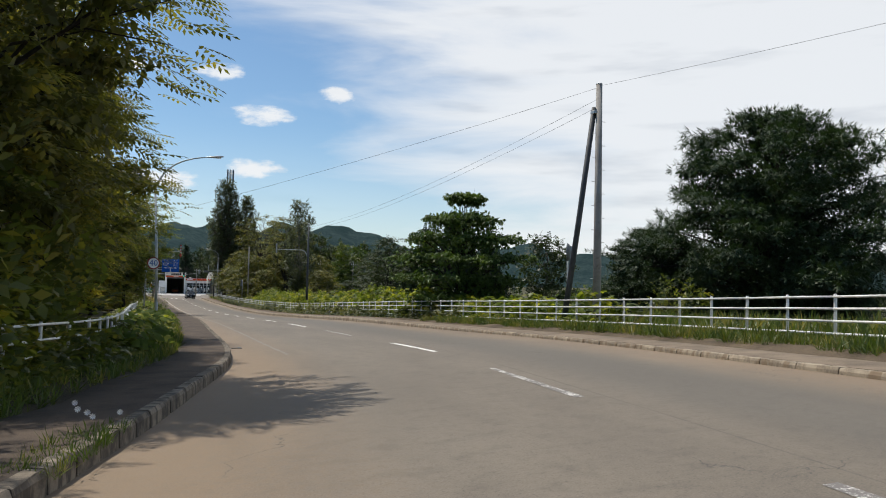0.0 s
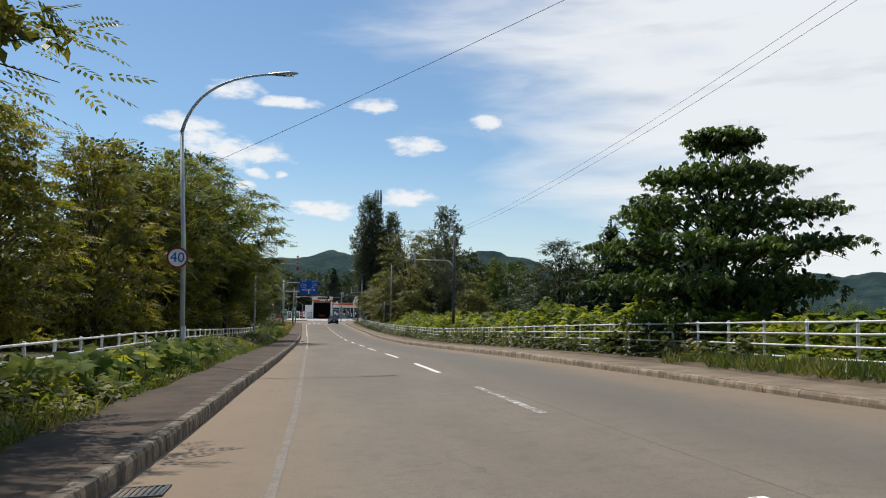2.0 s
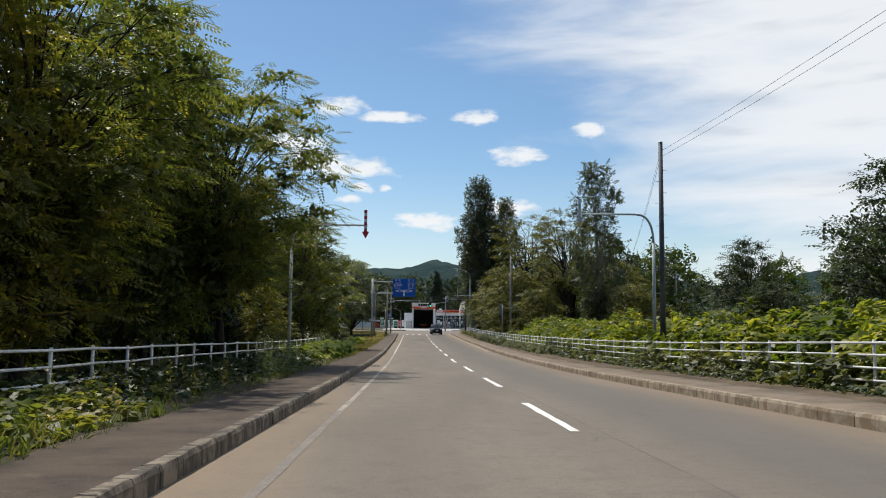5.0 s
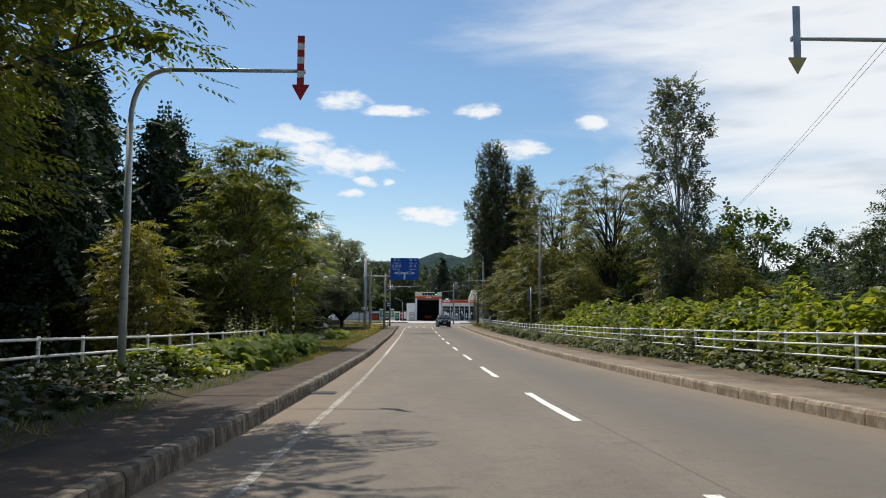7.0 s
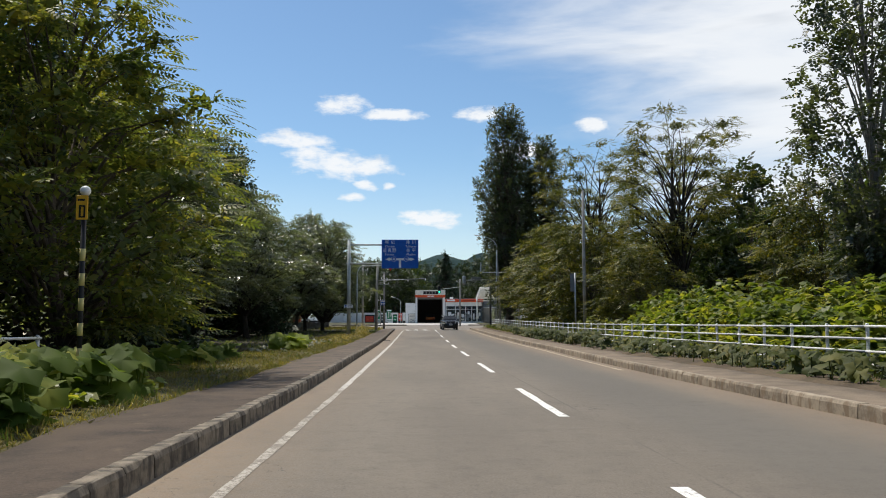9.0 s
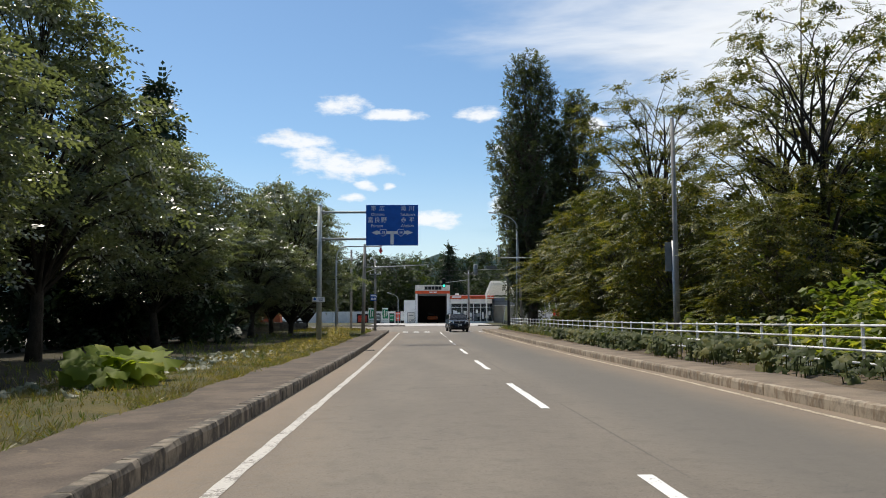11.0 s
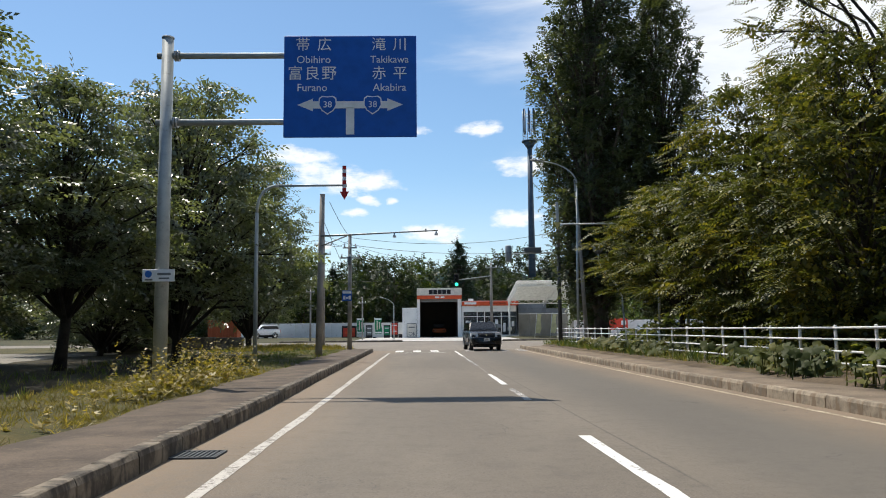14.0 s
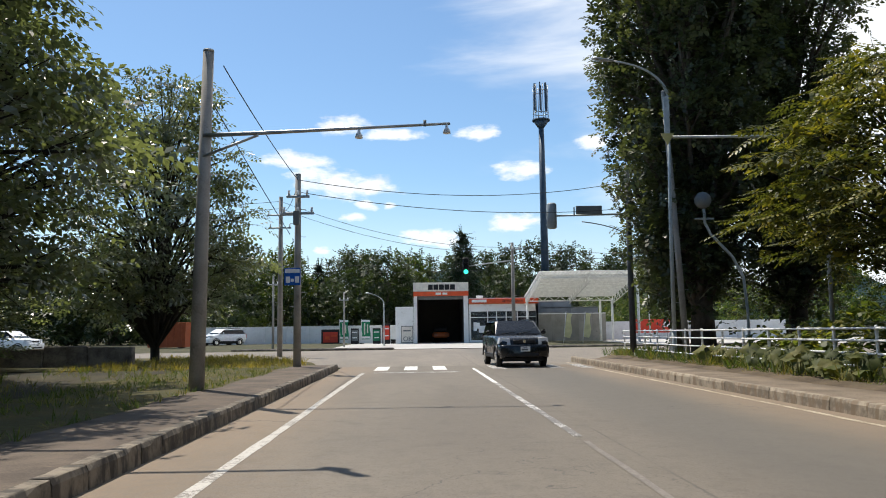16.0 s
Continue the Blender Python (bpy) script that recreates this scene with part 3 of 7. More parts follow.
ground_ys = [-900, -400, -200, -120, -80] + steps(-60, 240, 2.0) + [250, 270, 300, 350, 420, 520, 700, 1000, 1400, 2000]
ground = ribbon("ground", ground_ys, ground_row, "earth", "dark soil and low green growth beside the road", "ground")


def road_row(y):
    gl, gr = gutter_l(y), gutter_r(y)
    return [(gl - 0.05, 0)] + [(gl + (gr - gl) * k / 8, 0.0) for k in range(9)] + [(gr + 0.05, 0)]


road = ribbon("road", steps(-60, JUNCTION + 1, 1.5), road_row, "asphalt", "worn grey-brown asphalt road with dust along its gutters", "road")
ribbon("cross_road", [JUNCTION + 1 + d for d in (0, 3, 6, 12, 18, 22, 25.4)], lambda y: [(o, -.004) for o in (-160, -90, -40, -20, -10, 0, 10, 20, 40, 90, 160)],
                   "asphalt_plain", "grey asphalt main road running across the junction", "road")
forecourt = ribbon("forecourt", [JUNCTION + 26.4, 212, 220, 232, 260], lambda y: [(o, .03) for o in (-40, -20, -10, 0, 10, 20, 40)],
                   "forecourt_concrete", "pale concrete forecourt of the filling station", "ground")

def walk_row(y):
    edge = gutter_l(y) - 1.42 + .12 * math.sin(y * 1.3) + .07 * math.sin(y * 3.7)
    return [(edge - .05, .02), (edge, .185), (gutter_l(y) - 0.8, .19), (gutter_l(y) - 0.17, .19)]


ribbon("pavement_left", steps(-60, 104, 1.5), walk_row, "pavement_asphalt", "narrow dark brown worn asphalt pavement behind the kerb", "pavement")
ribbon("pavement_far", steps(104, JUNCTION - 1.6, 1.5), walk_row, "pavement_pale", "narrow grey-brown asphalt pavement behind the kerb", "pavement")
ribbon("pavement_right", steps(-60, JUNCTION + 1.0, 1.5), lambda y: [(gutter_r(y) + 0.17, rise_r(y)), (gutter_r(y) + 0.7, rise_r(y)), (gutter_r(y) + strip_r(y), rise_r(y)), (gutter_r(y) + strip_r(y) + .05, .02)],
                "dusty_pavement", "narrow dusty asphalt strip behind the kerb", "pavement")
ribbon("verge_right", steps(-60, JUNCTION + 4, 2.0), lambda y: [(gutter_r(y) + 1.05, .06), (gutter_r(y) + 1.75, .21), (6.9, .22), (8.6, .16), (9.2, .0)],
                 "verge_soil", "bare brown verge under the white railing", "verge")
ribbon("verge_left", steps(92, JUNCTION - 2, 2.0), lambda y: [(gutter_l(y) - 4.6 + .4 * math.sin(y * .7) + .25 * math.sin(y * 1.9), .17), (gutter_l(y) - 3.2, .185), (gutter_l(y) - 2.0, .2), (gutter_l(y) - 1.3, .12)],
                 "mown_grass_soil", "freshly cut yellowing grass beside the pavement", "verge")
ribbon("verge_bank", steps(-60, 93, 2.0), lambda y: [(-10.5, .0), (-9.0, .13), (-8.0, .16), (gutter_l(y) - 2.0, .2), (gutter_l(y) - 1.3, .12)],
                "leaf_litter_shaded", "weedy soil bank beside the pavement", "verge")

ribbon("verge_under_trees", steps(92, JUNCTION - 2, 2.0), lambda y: [(-26, .02), (-16.0, .1), (-11.0, .13), (-8.0, .155), (gutter_l(y) - 4.0, .165)],
                 "leaf_litter_shaded", "bare soil and leaf litter under the trees, darkened for their shade", "verge")
def lot_row(y):
    wide = min(1.0, (y - 111.0) / 22) ** .5
    near = -18.3 + .6 * math.sin(y * .4) + .3 * math.sin(y * 1.1)
    far = near - 2 - 21 * wide + 1.3 * math.sin(y * .3) + .6 * math.sin(y * .9)
    return [(far - .6, .02), (far, .14), ((far + near) / 2, .15), (near, .14), (near + .6, .0)]


ribbon("gravel_lot", steps(112, JUNCTION - 3, 2.0), lot_row, "gravel", "pale sunlit gravel lot beyond the cherry trees", "ground")
corner = ribbon("verge_corner", [175.4, 177.0, 178.5, 180, 182, 184, 186, 188], lambda y: [(o, .14 if k < 5 else .0) for k, o in enumerate((-70, -45, -30, -20, float(np.interp(y, (175.4, 177, 180, 184, 188), (-5.9, -5.4, -5.9, -7.6, -11.0))), float(np.interp(y, (175.4, 177, 180, 184, 188), (-5.8, -5.2, -5.7, -7.4, -10.8)))))],
                "mown_grass_soil", "grassy corner plot beside the junction", "verge")


# ---- lines painted on the road ----
def stripe(y0, y1, off0, off1, half, material, label="", name="lane_dash", up=0.004):
    mb = MB()
    rng = random.Random(int(y0 * 100) + int(off0 * 7))
    ys = steps(y0, y1, 0.6)
    v = []
    for y in ys:
        o = off0 + (off1 - off0) * (y - y0) / (y1 - y0)
        a, b = rng.uniform(-.012, .012), rng.uniform(-.012, .012)
        v += [at_road(o - half + a, y, up), at_road(o + half + b, y, up)]
    mb.add(v, [(2 * i, 2 * i + 1, 2 * i + 3, 2 * i + 2) for i in range(len(ys) - 1)])
    return part(name, mb, material, road, label)


for y0, worn in ((-.6, 1), (9.2, 1), (19.4, 0), (29.9, 1), (39.2, 0), (48.7, 0), (58.7, 0), (68.8, 0), (78.4, 0), (88.0, 0), (97.4, 0), (107.3, 0), (117.2, 0), (126.9, 0), (136.5, 0)):
    side = .12 if 60 < y0 < 80 else 0.0
    stripe(y0, y0 + 4.8, side, side, 0.068, "road_paint_worn" if worn else "road_paint")
stripe(145.9, 148.6, 0, 0, .062, "road_paint_worn")
stripe(149.8, 153.9, 0, 0, .062, "road_paint")
stripe(154.6, 158.2, 0, .02, .035, "edge_paint_faded")
stripe(158.6, 168.5, .02, .02, .052, "road_paint_worn", name="centre_line")
stripe(168.5, 176.6, .02, .02, .055, "road_paint", name="centre_line")
def edge_at(y):
    return float(np.interp(y, (30, 70, 90, 112, 127, 155), (-3.57, -3.39, -3.33, -3.44, -3.47, -3.54)))


for y0 in range(22, 174, 8):
    y1 = min(y0 + 8, 174.5)
    stripe(y0, y1, edge_at(y0), edge_at(y1), .05 if y0 < 100 else .062, "edge_paint_faded" if y0 < 62 else "edge_paint_thin" if y0 < 100 else "edge_paint", name="edge_line")
for y0 in range(108, 174, 8):
    stripe(y0, y0 + 8, gutter_r(y0) - .32, gutter_r(y0 + 8) - .32, .05, "edge_paint_dusty", name="edge_line")
# stop line and crossing bars at the mouth of the road
for x0, x1, y0, y1 in ((-3.2, -.55, 173.9, 174.3),):
    mb = MB().add([at_road(x0, y0, .004), at_road(x1, y0, .004), at_road(x1, y1, .004), at_road(x0, y1, .004)], [(0, 1, 2, 3)])
    part("stop_line", mb, "road_paint_worn", road)
for k in range(9):
    o = -3.3 + k * 0.98
    if k in (3,):
        continue
    mb = MB().add([at_road(o, 175.6, .006), at_road(o + .45, 175.6, .006), at_road(o + .45, 178.4, .006), at_road(o, 178.4, .006)], [(0, 1, 2, 3)])
    part("crossing_bar", mb, "road_paint" if k < 3 else "road_paint_worn", road)

# drain gratings in the left gutter
for y0, o0 in ((26.0, -4.72), (82.9, -3.82), (140.2, -4.04)):
    mb = MB()
    for k in range(9):
        mb.box((-.2 + .05 * k, 0, .0), (.022, .42, .016))
    mb.box((0, -.22, 0), (.46, .03, .02)).box((0, .22, 0), (.46, .03, .02)).box((-.23, 0, 0), (.02, .46, .02)).box((.23, 0, 0), (.02, .46, .02)).box((0, 0, -.004), (.46, .46, .002))
    g = solo("drain_grating", mb, "dark_pole", "dark iron drain grating set in the gutter", "drain cover", "drain gratings", at=at_road(o0, y0, .008))
    g.rotation_euler = (math.atan((gz(y0 + 1) - gz(y0 - 1)) / 2), -math.atan(bank(y0)), heading(y0))

# ---- far hills ----
def hill(name, a0, a1, dist, crest, depth, label, seed):
    """A wooded ridge between two bearings (degrees right of +y); crest(a) gives its height in degrees."""
    rows, cols = 14, 150
    v, f = [], []
    for r in range(rows):
        k = r / (rows - 1)
        for c in range(cols):
            a = radians(a0 + (a1 - a0) * c / (cols - 1))
            d = dist + depth * k
            top = math.tan(radians(max(crest(math.degrees(a)), 0.2))) * (dist + depth * .6)
            rise = math.sin(min(k / 0.7, 1.0) * math.pi / 2) ** 1.4 if k < .7 else 1 - (k - .7) * 1.2
            n = noise.fractal(Vector((math.sin(a) * d, math.cos(a) * d, seed * 50)) * 0.012, 1.0, 2.0, 4)
            fine = noise.noise(Vector((math.sin(a) * d, math.cos(a) * d, seed * 9)) * 0.13)
            v.append((math.sin(a) * d, math.cos(a) * d, -4 + top * rise * (1 + .10 * n) + 3.2 * fine * rise + 3 * n * rise))
    for r in range(rows - 1):
        for c in range(cols - 1):
            i = r * cols + c
            f.append((i, i + 1, i + 1 + cols, i + cols))
    mb = MB().add(v, f, True)
    return solo(name, mb, "hill_forest_hazed", label, "hill", "", "structure")


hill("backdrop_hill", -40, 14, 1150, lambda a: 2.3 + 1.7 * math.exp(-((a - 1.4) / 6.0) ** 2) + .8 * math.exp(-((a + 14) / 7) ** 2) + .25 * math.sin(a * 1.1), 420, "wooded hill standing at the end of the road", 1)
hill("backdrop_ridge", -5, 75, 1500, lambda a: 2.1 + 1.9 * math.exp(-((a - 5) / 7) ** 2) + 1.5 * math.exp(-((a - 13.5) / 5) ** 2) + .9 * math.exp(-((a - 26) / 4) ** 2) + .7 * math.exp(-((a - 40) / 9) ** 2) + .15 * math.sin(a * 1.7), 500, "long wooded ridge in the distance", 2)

# ---- street furniture ----
def arc(p0, p1, p2, n=8):
    """Points on a smooth bend from p0 by p1 to p2."""
    a, b, c = Vector(p0), Vector(p1), Vector(p2)
    return [tuple(a.lerp(b, t).lerp(b.lerp(c, t), t)) for t in [i / n for i in range(n + 1)]]


def street_lamp(at, lean, knee, tip, label, r=0.066, head=1.0):
    """A tapering steel post that bends over into an arm; knee and tip are (x, z) over the foot."""
    ob = thing("street_lamp", at, label, "street lamp", "street lamps")
    part("base_plate", MB().box((0, 0, .02), (.34, .34, .04), .01), "galvanised_steel", ob)
    part("pole", MB().tube([(0, 0, 0), (lean * .5, 0, knee[1] * .5), (knee[0], 0, knee[1])], [r * 1.15, r, r * .8], 12), "grey_pole_paint", ob)
    part("base_collar", MB().tube([(0, 0, 0), (0, 0, 1.1)], r * 1.22, 12), "grey_pole_paint", ob)
    s = 1 if tip[0] > knee[0] else -1
    end = (tip[0] - s * head, 0, tip[1] - .10)
    rise = (knee[0] + (tip[0] - knee[0]) * .10, 0, tip[1] - .35)
    part("arm", MB().tube(arc((knee[0], 0, knee[1]), rise, end, 12), [r * .8 - r * .35 * i / 12 for i in range(13)], 10), "grey_pole_paint", ob)
    lamp = MB()
    prof = [(.0, .045), (.12, .07), (.35, .11), (.7, .125), (.92, .10), (1.0, .03)]
    v, f = [], []
    for k, (t, wd) in enumerate(prof):
        x = end[0] + s * head * t
        z = end[2] + .10 * t
        for j in range(8):
            a = 2 * math.pi * j / 8
            v.append((x, wd * math.cos(a), z + (.07 if math.sin(a) > 0 else .035) * math.sin(a) * wd / .125))
    for k in range(len(prof) - 1):
        for j in range(8):
            f.append((k * 8 + j, k * 8 + (j + 1) % 8, k * 8 + 8 + (j + 1) % 8, k * 8 + 8 + j))
    f += [tuple(range(7, -1, -1)), tuple(range(40, 48))]
    hd = part("lamp_head", lamp.add(v, f, True), "galvanised_steel", ob)
    part("lens", MB().box((end[0] + s * head * .58, 0, end[2] + .015), (head * .55, .16, .03), .008), "lamp_glass", hd)
    return ob


street_lamp((.17, 42.5, gz(42) + .02), -.15, (-.25, 6.75), (3.06, 8.72), "grey steel street lamp bending over the road", head=.95)
street_lamp((12.75, 176.5, -2.75), .1, (.15, 9.4), (-2.5, 10.72), "grey steel street lamp beside the dark poplars", head=.8)


def speed_sign(at):
    ob = thing("speed_limit_sign", at, "round white speed limit sign with red rim and blue number", "road sign")
    part("plate", MB().prism(disc_poly(.30, 32), "y", -.012, .012), "sign_white", ob)
    rim = MB()
    n = 36
    o, i = disc_poly(.305, n), disc_poly(.25, n)
    pts = [(x, -.016, z) for x, z in o] + [(x, -.016, z) for x, z in i] + [(x, .012, z) for x, z in o]
    rim.add(pts, [(k, (k + 1) % n, n + (k + 1) % n, n + k) for k in range(n)] + [(k, (k + 1) % n, 2 * n + (k + 1) % n, 2 * n + k) for k in range(n)])
    part("rim", rim, "sign_rim_red", ob)
    words("40", .41, "ink_blue", ob, (0, -.018, -.005), "number", depth=.003)
    for z in (-.12, .12):
        part("bracket", MB().box((.12, .05, z), (.06, .09, .04)), "galvanised_steel", ob)
    return ob


speed_sign((-.04, 42.38, 2.0))


def arrow_marker(at, knee_z, arm_z, reach, top, tip, back=False, label=""):
    """A snow-country edge marker: a post, an arm over the road and a hanging arrow."""
    ob = thing("edge_marker", at, label, "road marker", "snow edge markers")
    s = 1 if reach > 0 else -1
    part("post", MB().tube([(0, 0, 0), (0, 0, knee_z * .6), (.0, 0, knee_z)], [.075, .07, .06], 12), "grey_pole_paint", ob)
    part("arm", MB().tube(arc((0, 0, knee_z), (0.02 * s, 0, arm_z), (.75 * s, 0, arm_z), 8), .05, 10).tube([(.75 * s, 0, arm_z), (reach, 0, arm_z)], [.045, .035], 10), "grey_pole_paint", ob)
    part("clamp", MB().box((reach, 0, arm_z), (.16, .10, .09), .01), "galvanised_steel", ob)
    part("foot", MB().tube([(0, 0, -.05), (0, 0, .12)], .12, 12), "concrete", ob)
    neck = tip + (top - tip) * .24
    bar = MB().box((reach, -.07, (top + neck) / 2), (.135, .03, top - neck), .004)
    arrow = part("arrow_bar", bar, "galvanised_steel" if back else "sign_white", ob)
    w = (top - tip) * .13
    head = MB().prism([(reach - w, neck), (reach + w, neck), (reach + w * .9, neck - .04), (reach, tip), (reach - w * .9, neck - .04)], "y", -.09, -.05)
    part("arrow_head", head, "sign_back_yellow" if back else "sign_red", ob)
    if not back:
        h = (top - neck) / 7
        for k in range(4):
            part("red_band", MB().box((reach, -.088, top - h * (2 * k + .5)), (.137, .004, h)), "sign_red", arrow)
    return ob


arrow_marker((-.8, 82.6, gz(82.6) + .1), 5.0, 6.05, 3.22, 6.72, 5.46, label="red and white striped arrow hanging over the road edge")
arrow_marker((15.0, 82.0, gz(82) + .05), 5.4, 6.65, -3.25, 7.25, 5.95, True, "grey back of a hanging edge arrow on a bent grey post")
arrow_marker((-1.53, 159.4, gz(159) + .1), 5.2, 6.15, 3.03, 6.83, 5.63, label="red and white striped arrow hanging near the junction")
arrow_marker((16.6, 169.3, gz(169) + .1), 5.6, 6.05, -6.07, 7.1, 5.82, True, "grey back of a hanging edge arrow half hidden by foliage")


def utility_pole(at, height, label, lean=(0, 0), r=0.15, material="pole_concrete", arms=(), steps_from=2.0, group="utility poles"):
    ob = thing("utility_pole", at, label, "utility pole", group)
    part("shaft", MB().tube([(0, 0, -.3), (lean[0] * .5, lean[1] * .5, height * .5), (lean[0], lean[1], height)], [r, r * .86, r * .7], 14), material, ob)
    z, k = steps_from, 0
    bolt = MB().tube([(0, 0, 0), (r + .12, 0, 0)], .009, 5).mesh("climbing_step", "galvanised_steel")
    while z < height - .8 and r > .1:
        part("climbing_step", bolt, "galvanised_steel", ob, at=(lean[0] * z / height, 0, z), rz=0.0 if k % 2 else math.pi)
        z, k = z + .45, k + 1
    part("cap", MB().tube([(lean[0], lean[1], height - .02), (lean[0], lean[1], height + .03)], r * .72, 14), "galvanised_steel", ob)
    for z, x0, x1 in arms:
        part("cross_arm", MB().box(((x0 + x1) / 2, -.16, z), (x1 - x0, .07, .08), .008), "galvanised_steel", ob)
        ins = MB().tube([(0, 0, .04), (0, 0, .10), (0, 0, .13), (0, 0, .2)], [.03, .05, .03, .045], 8).mesh("insulator", "sign_white")
        for x in (x0 + .08, (x0 + x1) / 2, x1 - .08):
            part("insulator", ins, "sign_white", ob, at=(x, -.16, z))
    return ob


# the tall pole with its leaning stay post, behind the right railing
utility_pole((15.35, 25.35, gz(25) + .25), 9.25, "tall grey concrete utility pole with climbing steps", r=.16)
stay = thing("stay_post", (14.75, 26.9, gz(27) + .2), "leaning steel stay post propping up a utility pole", "stay post")
part("shaft", MB().tube([(0, 0, -.2), (.25, -.72, 4.1), (.48, -1.42, 8.5)], [.12, .11, .10], 12), "dark_pole", stay)
part("clamp", MB().box((.54, -1.46, 8.3), (.34, .3, .12), .01), "galvanised_steel", stay)
mirror = thing("traffic_mirror", (15.6, 28.0, gz(28) + .45), "round traffic mirror seen from its grey back", "traffic mirror", rz=.95)
part("post", MB().tube([(0, 0, 0), (0, 0, 3.2)], .04, 10), "grey_pole_paint", mirror)
v_ = MB()
ring_ = [(0.0, .1)] + [(.15, .095), (.3, .06), (.36, 0), (.37, -.03)]
pts_, fs_ = [], []
for r_, y_ in ring_[1:]:
    pts_ += [(r_ * math.cos(2 * math.pi * k / 20), -y_, r_ * math.sin(2 * math.pi * k / 20) + 2.95) for k in range(20)]
pts_.append((0, -.1, 2.95))
for q in range(3):
    fs_ += [(q * 20 + k, q * 20 + (k + 1) % 20, q * 20 + 20 + (k + 1) % 20, q * 20 + 20 + k) for k in range(20)]
fs_ += [(80, (k + 1) % 20, k) for k in range(20)]
part("dish", v_.add(pts_, fs_, True), "signal_grey", mirror, "grey pressed-metal back")
part("bracket", MB().box((0, -.1, 2.95), (.1, .12, .5), .01), "galvanised_steel", mirror)

# this pole's dark colour stands in for seeing it against the light
utility_pole((14.5, 79.2, gz(79) + .2), 9.0, "wooden utility pole rising out of the hedge, coloured dark as if backlit", r=.118, material="dark_pole")
utility_pole((15.2, 138.5, gz(138) + .1), 9.8, "slim grey concrete pole among the foliage", r=.12)
utility_pole((-.12, 164.8, gz(164) + .1), 6.75, "grey concrete pole carrying a long sensor arm", r=.15, lean=(.12, 0))
utility_pole((.12, 175.0, gz(175) + .12), 6.3, "grey concrete pole with a blue bus stop sign", r=.13, arms=((5.0, -.5, .55), (5.55, -.35, .4)))
utility_pole((-3.6, 192, gz(192)), 8.6, "concrete utility pole across the junction", r=.15, arms=((7.6, -.7, .7), (6.9, -.6, .6)))
utility_pole((9.6, 198, gz(198)), 6.6, "grey concrete pole before the filling station", r=.13, arms=((6.2, -.5, .5),))
utility_pole((13.35, 177.0, -2.7), 9.6, "slanting dark pole beside a street lamp", lean=(-.45, 0), r=.12, material="pole_concrete")
utility_pole((16.2, 172.5, gz(172)), 5.6, "thin grey pole under the foliage", r=.07)
for x_, y_, h_ in ((-1.5, 159.6, 0), (24.9, 125, 7.4), (31, 128, 7.6), (-6.5, 205, 5.2), (-2.5, 214, 4.4)):
    if h_:
        utility_pole((x_, y_, gz(y_)), h_, "thin grey pole standing far off", r=.09, arms=((h_ - .6, -.4, .4),))

# sign board on a post, seen from behind its edge, right of the road
bd = thing("edge_on_sign", (13.85, 134.6, gz(134) + .1), "tall dark board on a pale post, seen from its edge", "road sign")
part("post", MB().tube([(0, 0, 0), (0, 0, 4.15)], .05, 10), "galvanised_steel", bd)
part("board", MB().box((-.16, .06, 3.55), (.26, .03, 1.1), .008), "signal_grey", bd)

# yellow snow-side post with a reflector ball
yp = thing("delineator_post", (-.24, 98.4, gz(98) + .1), "black and yellow banded post with orange plate and white ball", "road marker")
part("post", MB().tube([(0, 0, 0), (0, 0, 2.75)], .038, 10), "ink_black", yp)
for k in range(6):
    part("yellow_band", MB().tube([(0, 0, .25 + .36 * k), (0, 0, .43 + .36 * k)], .041, 10), "sign_back_yellow", yp)
pl_ = part("plate", MB().box((-.01, -.05, 2.83), (.17, .02, .36), .006), "sign_yellow", yp)
for bx_, bz_, bw_, bh_ in ((-.035, 2.76, .03, .16), (.03, 2.76, .025, .16), (-.005, 2.85, .09, .025), (0, 2.69, .05, .02), (-.02, 2.94, .1, .03)):
    part("dark_bar", MB().box((bx_, -.063, bz_), (bw_, .004, bh_)), "ink_black", pl_)
part("reflector_ball", MB().ball((.01, 0, 3.08), .078, 8, 12), "sign_white", yp)


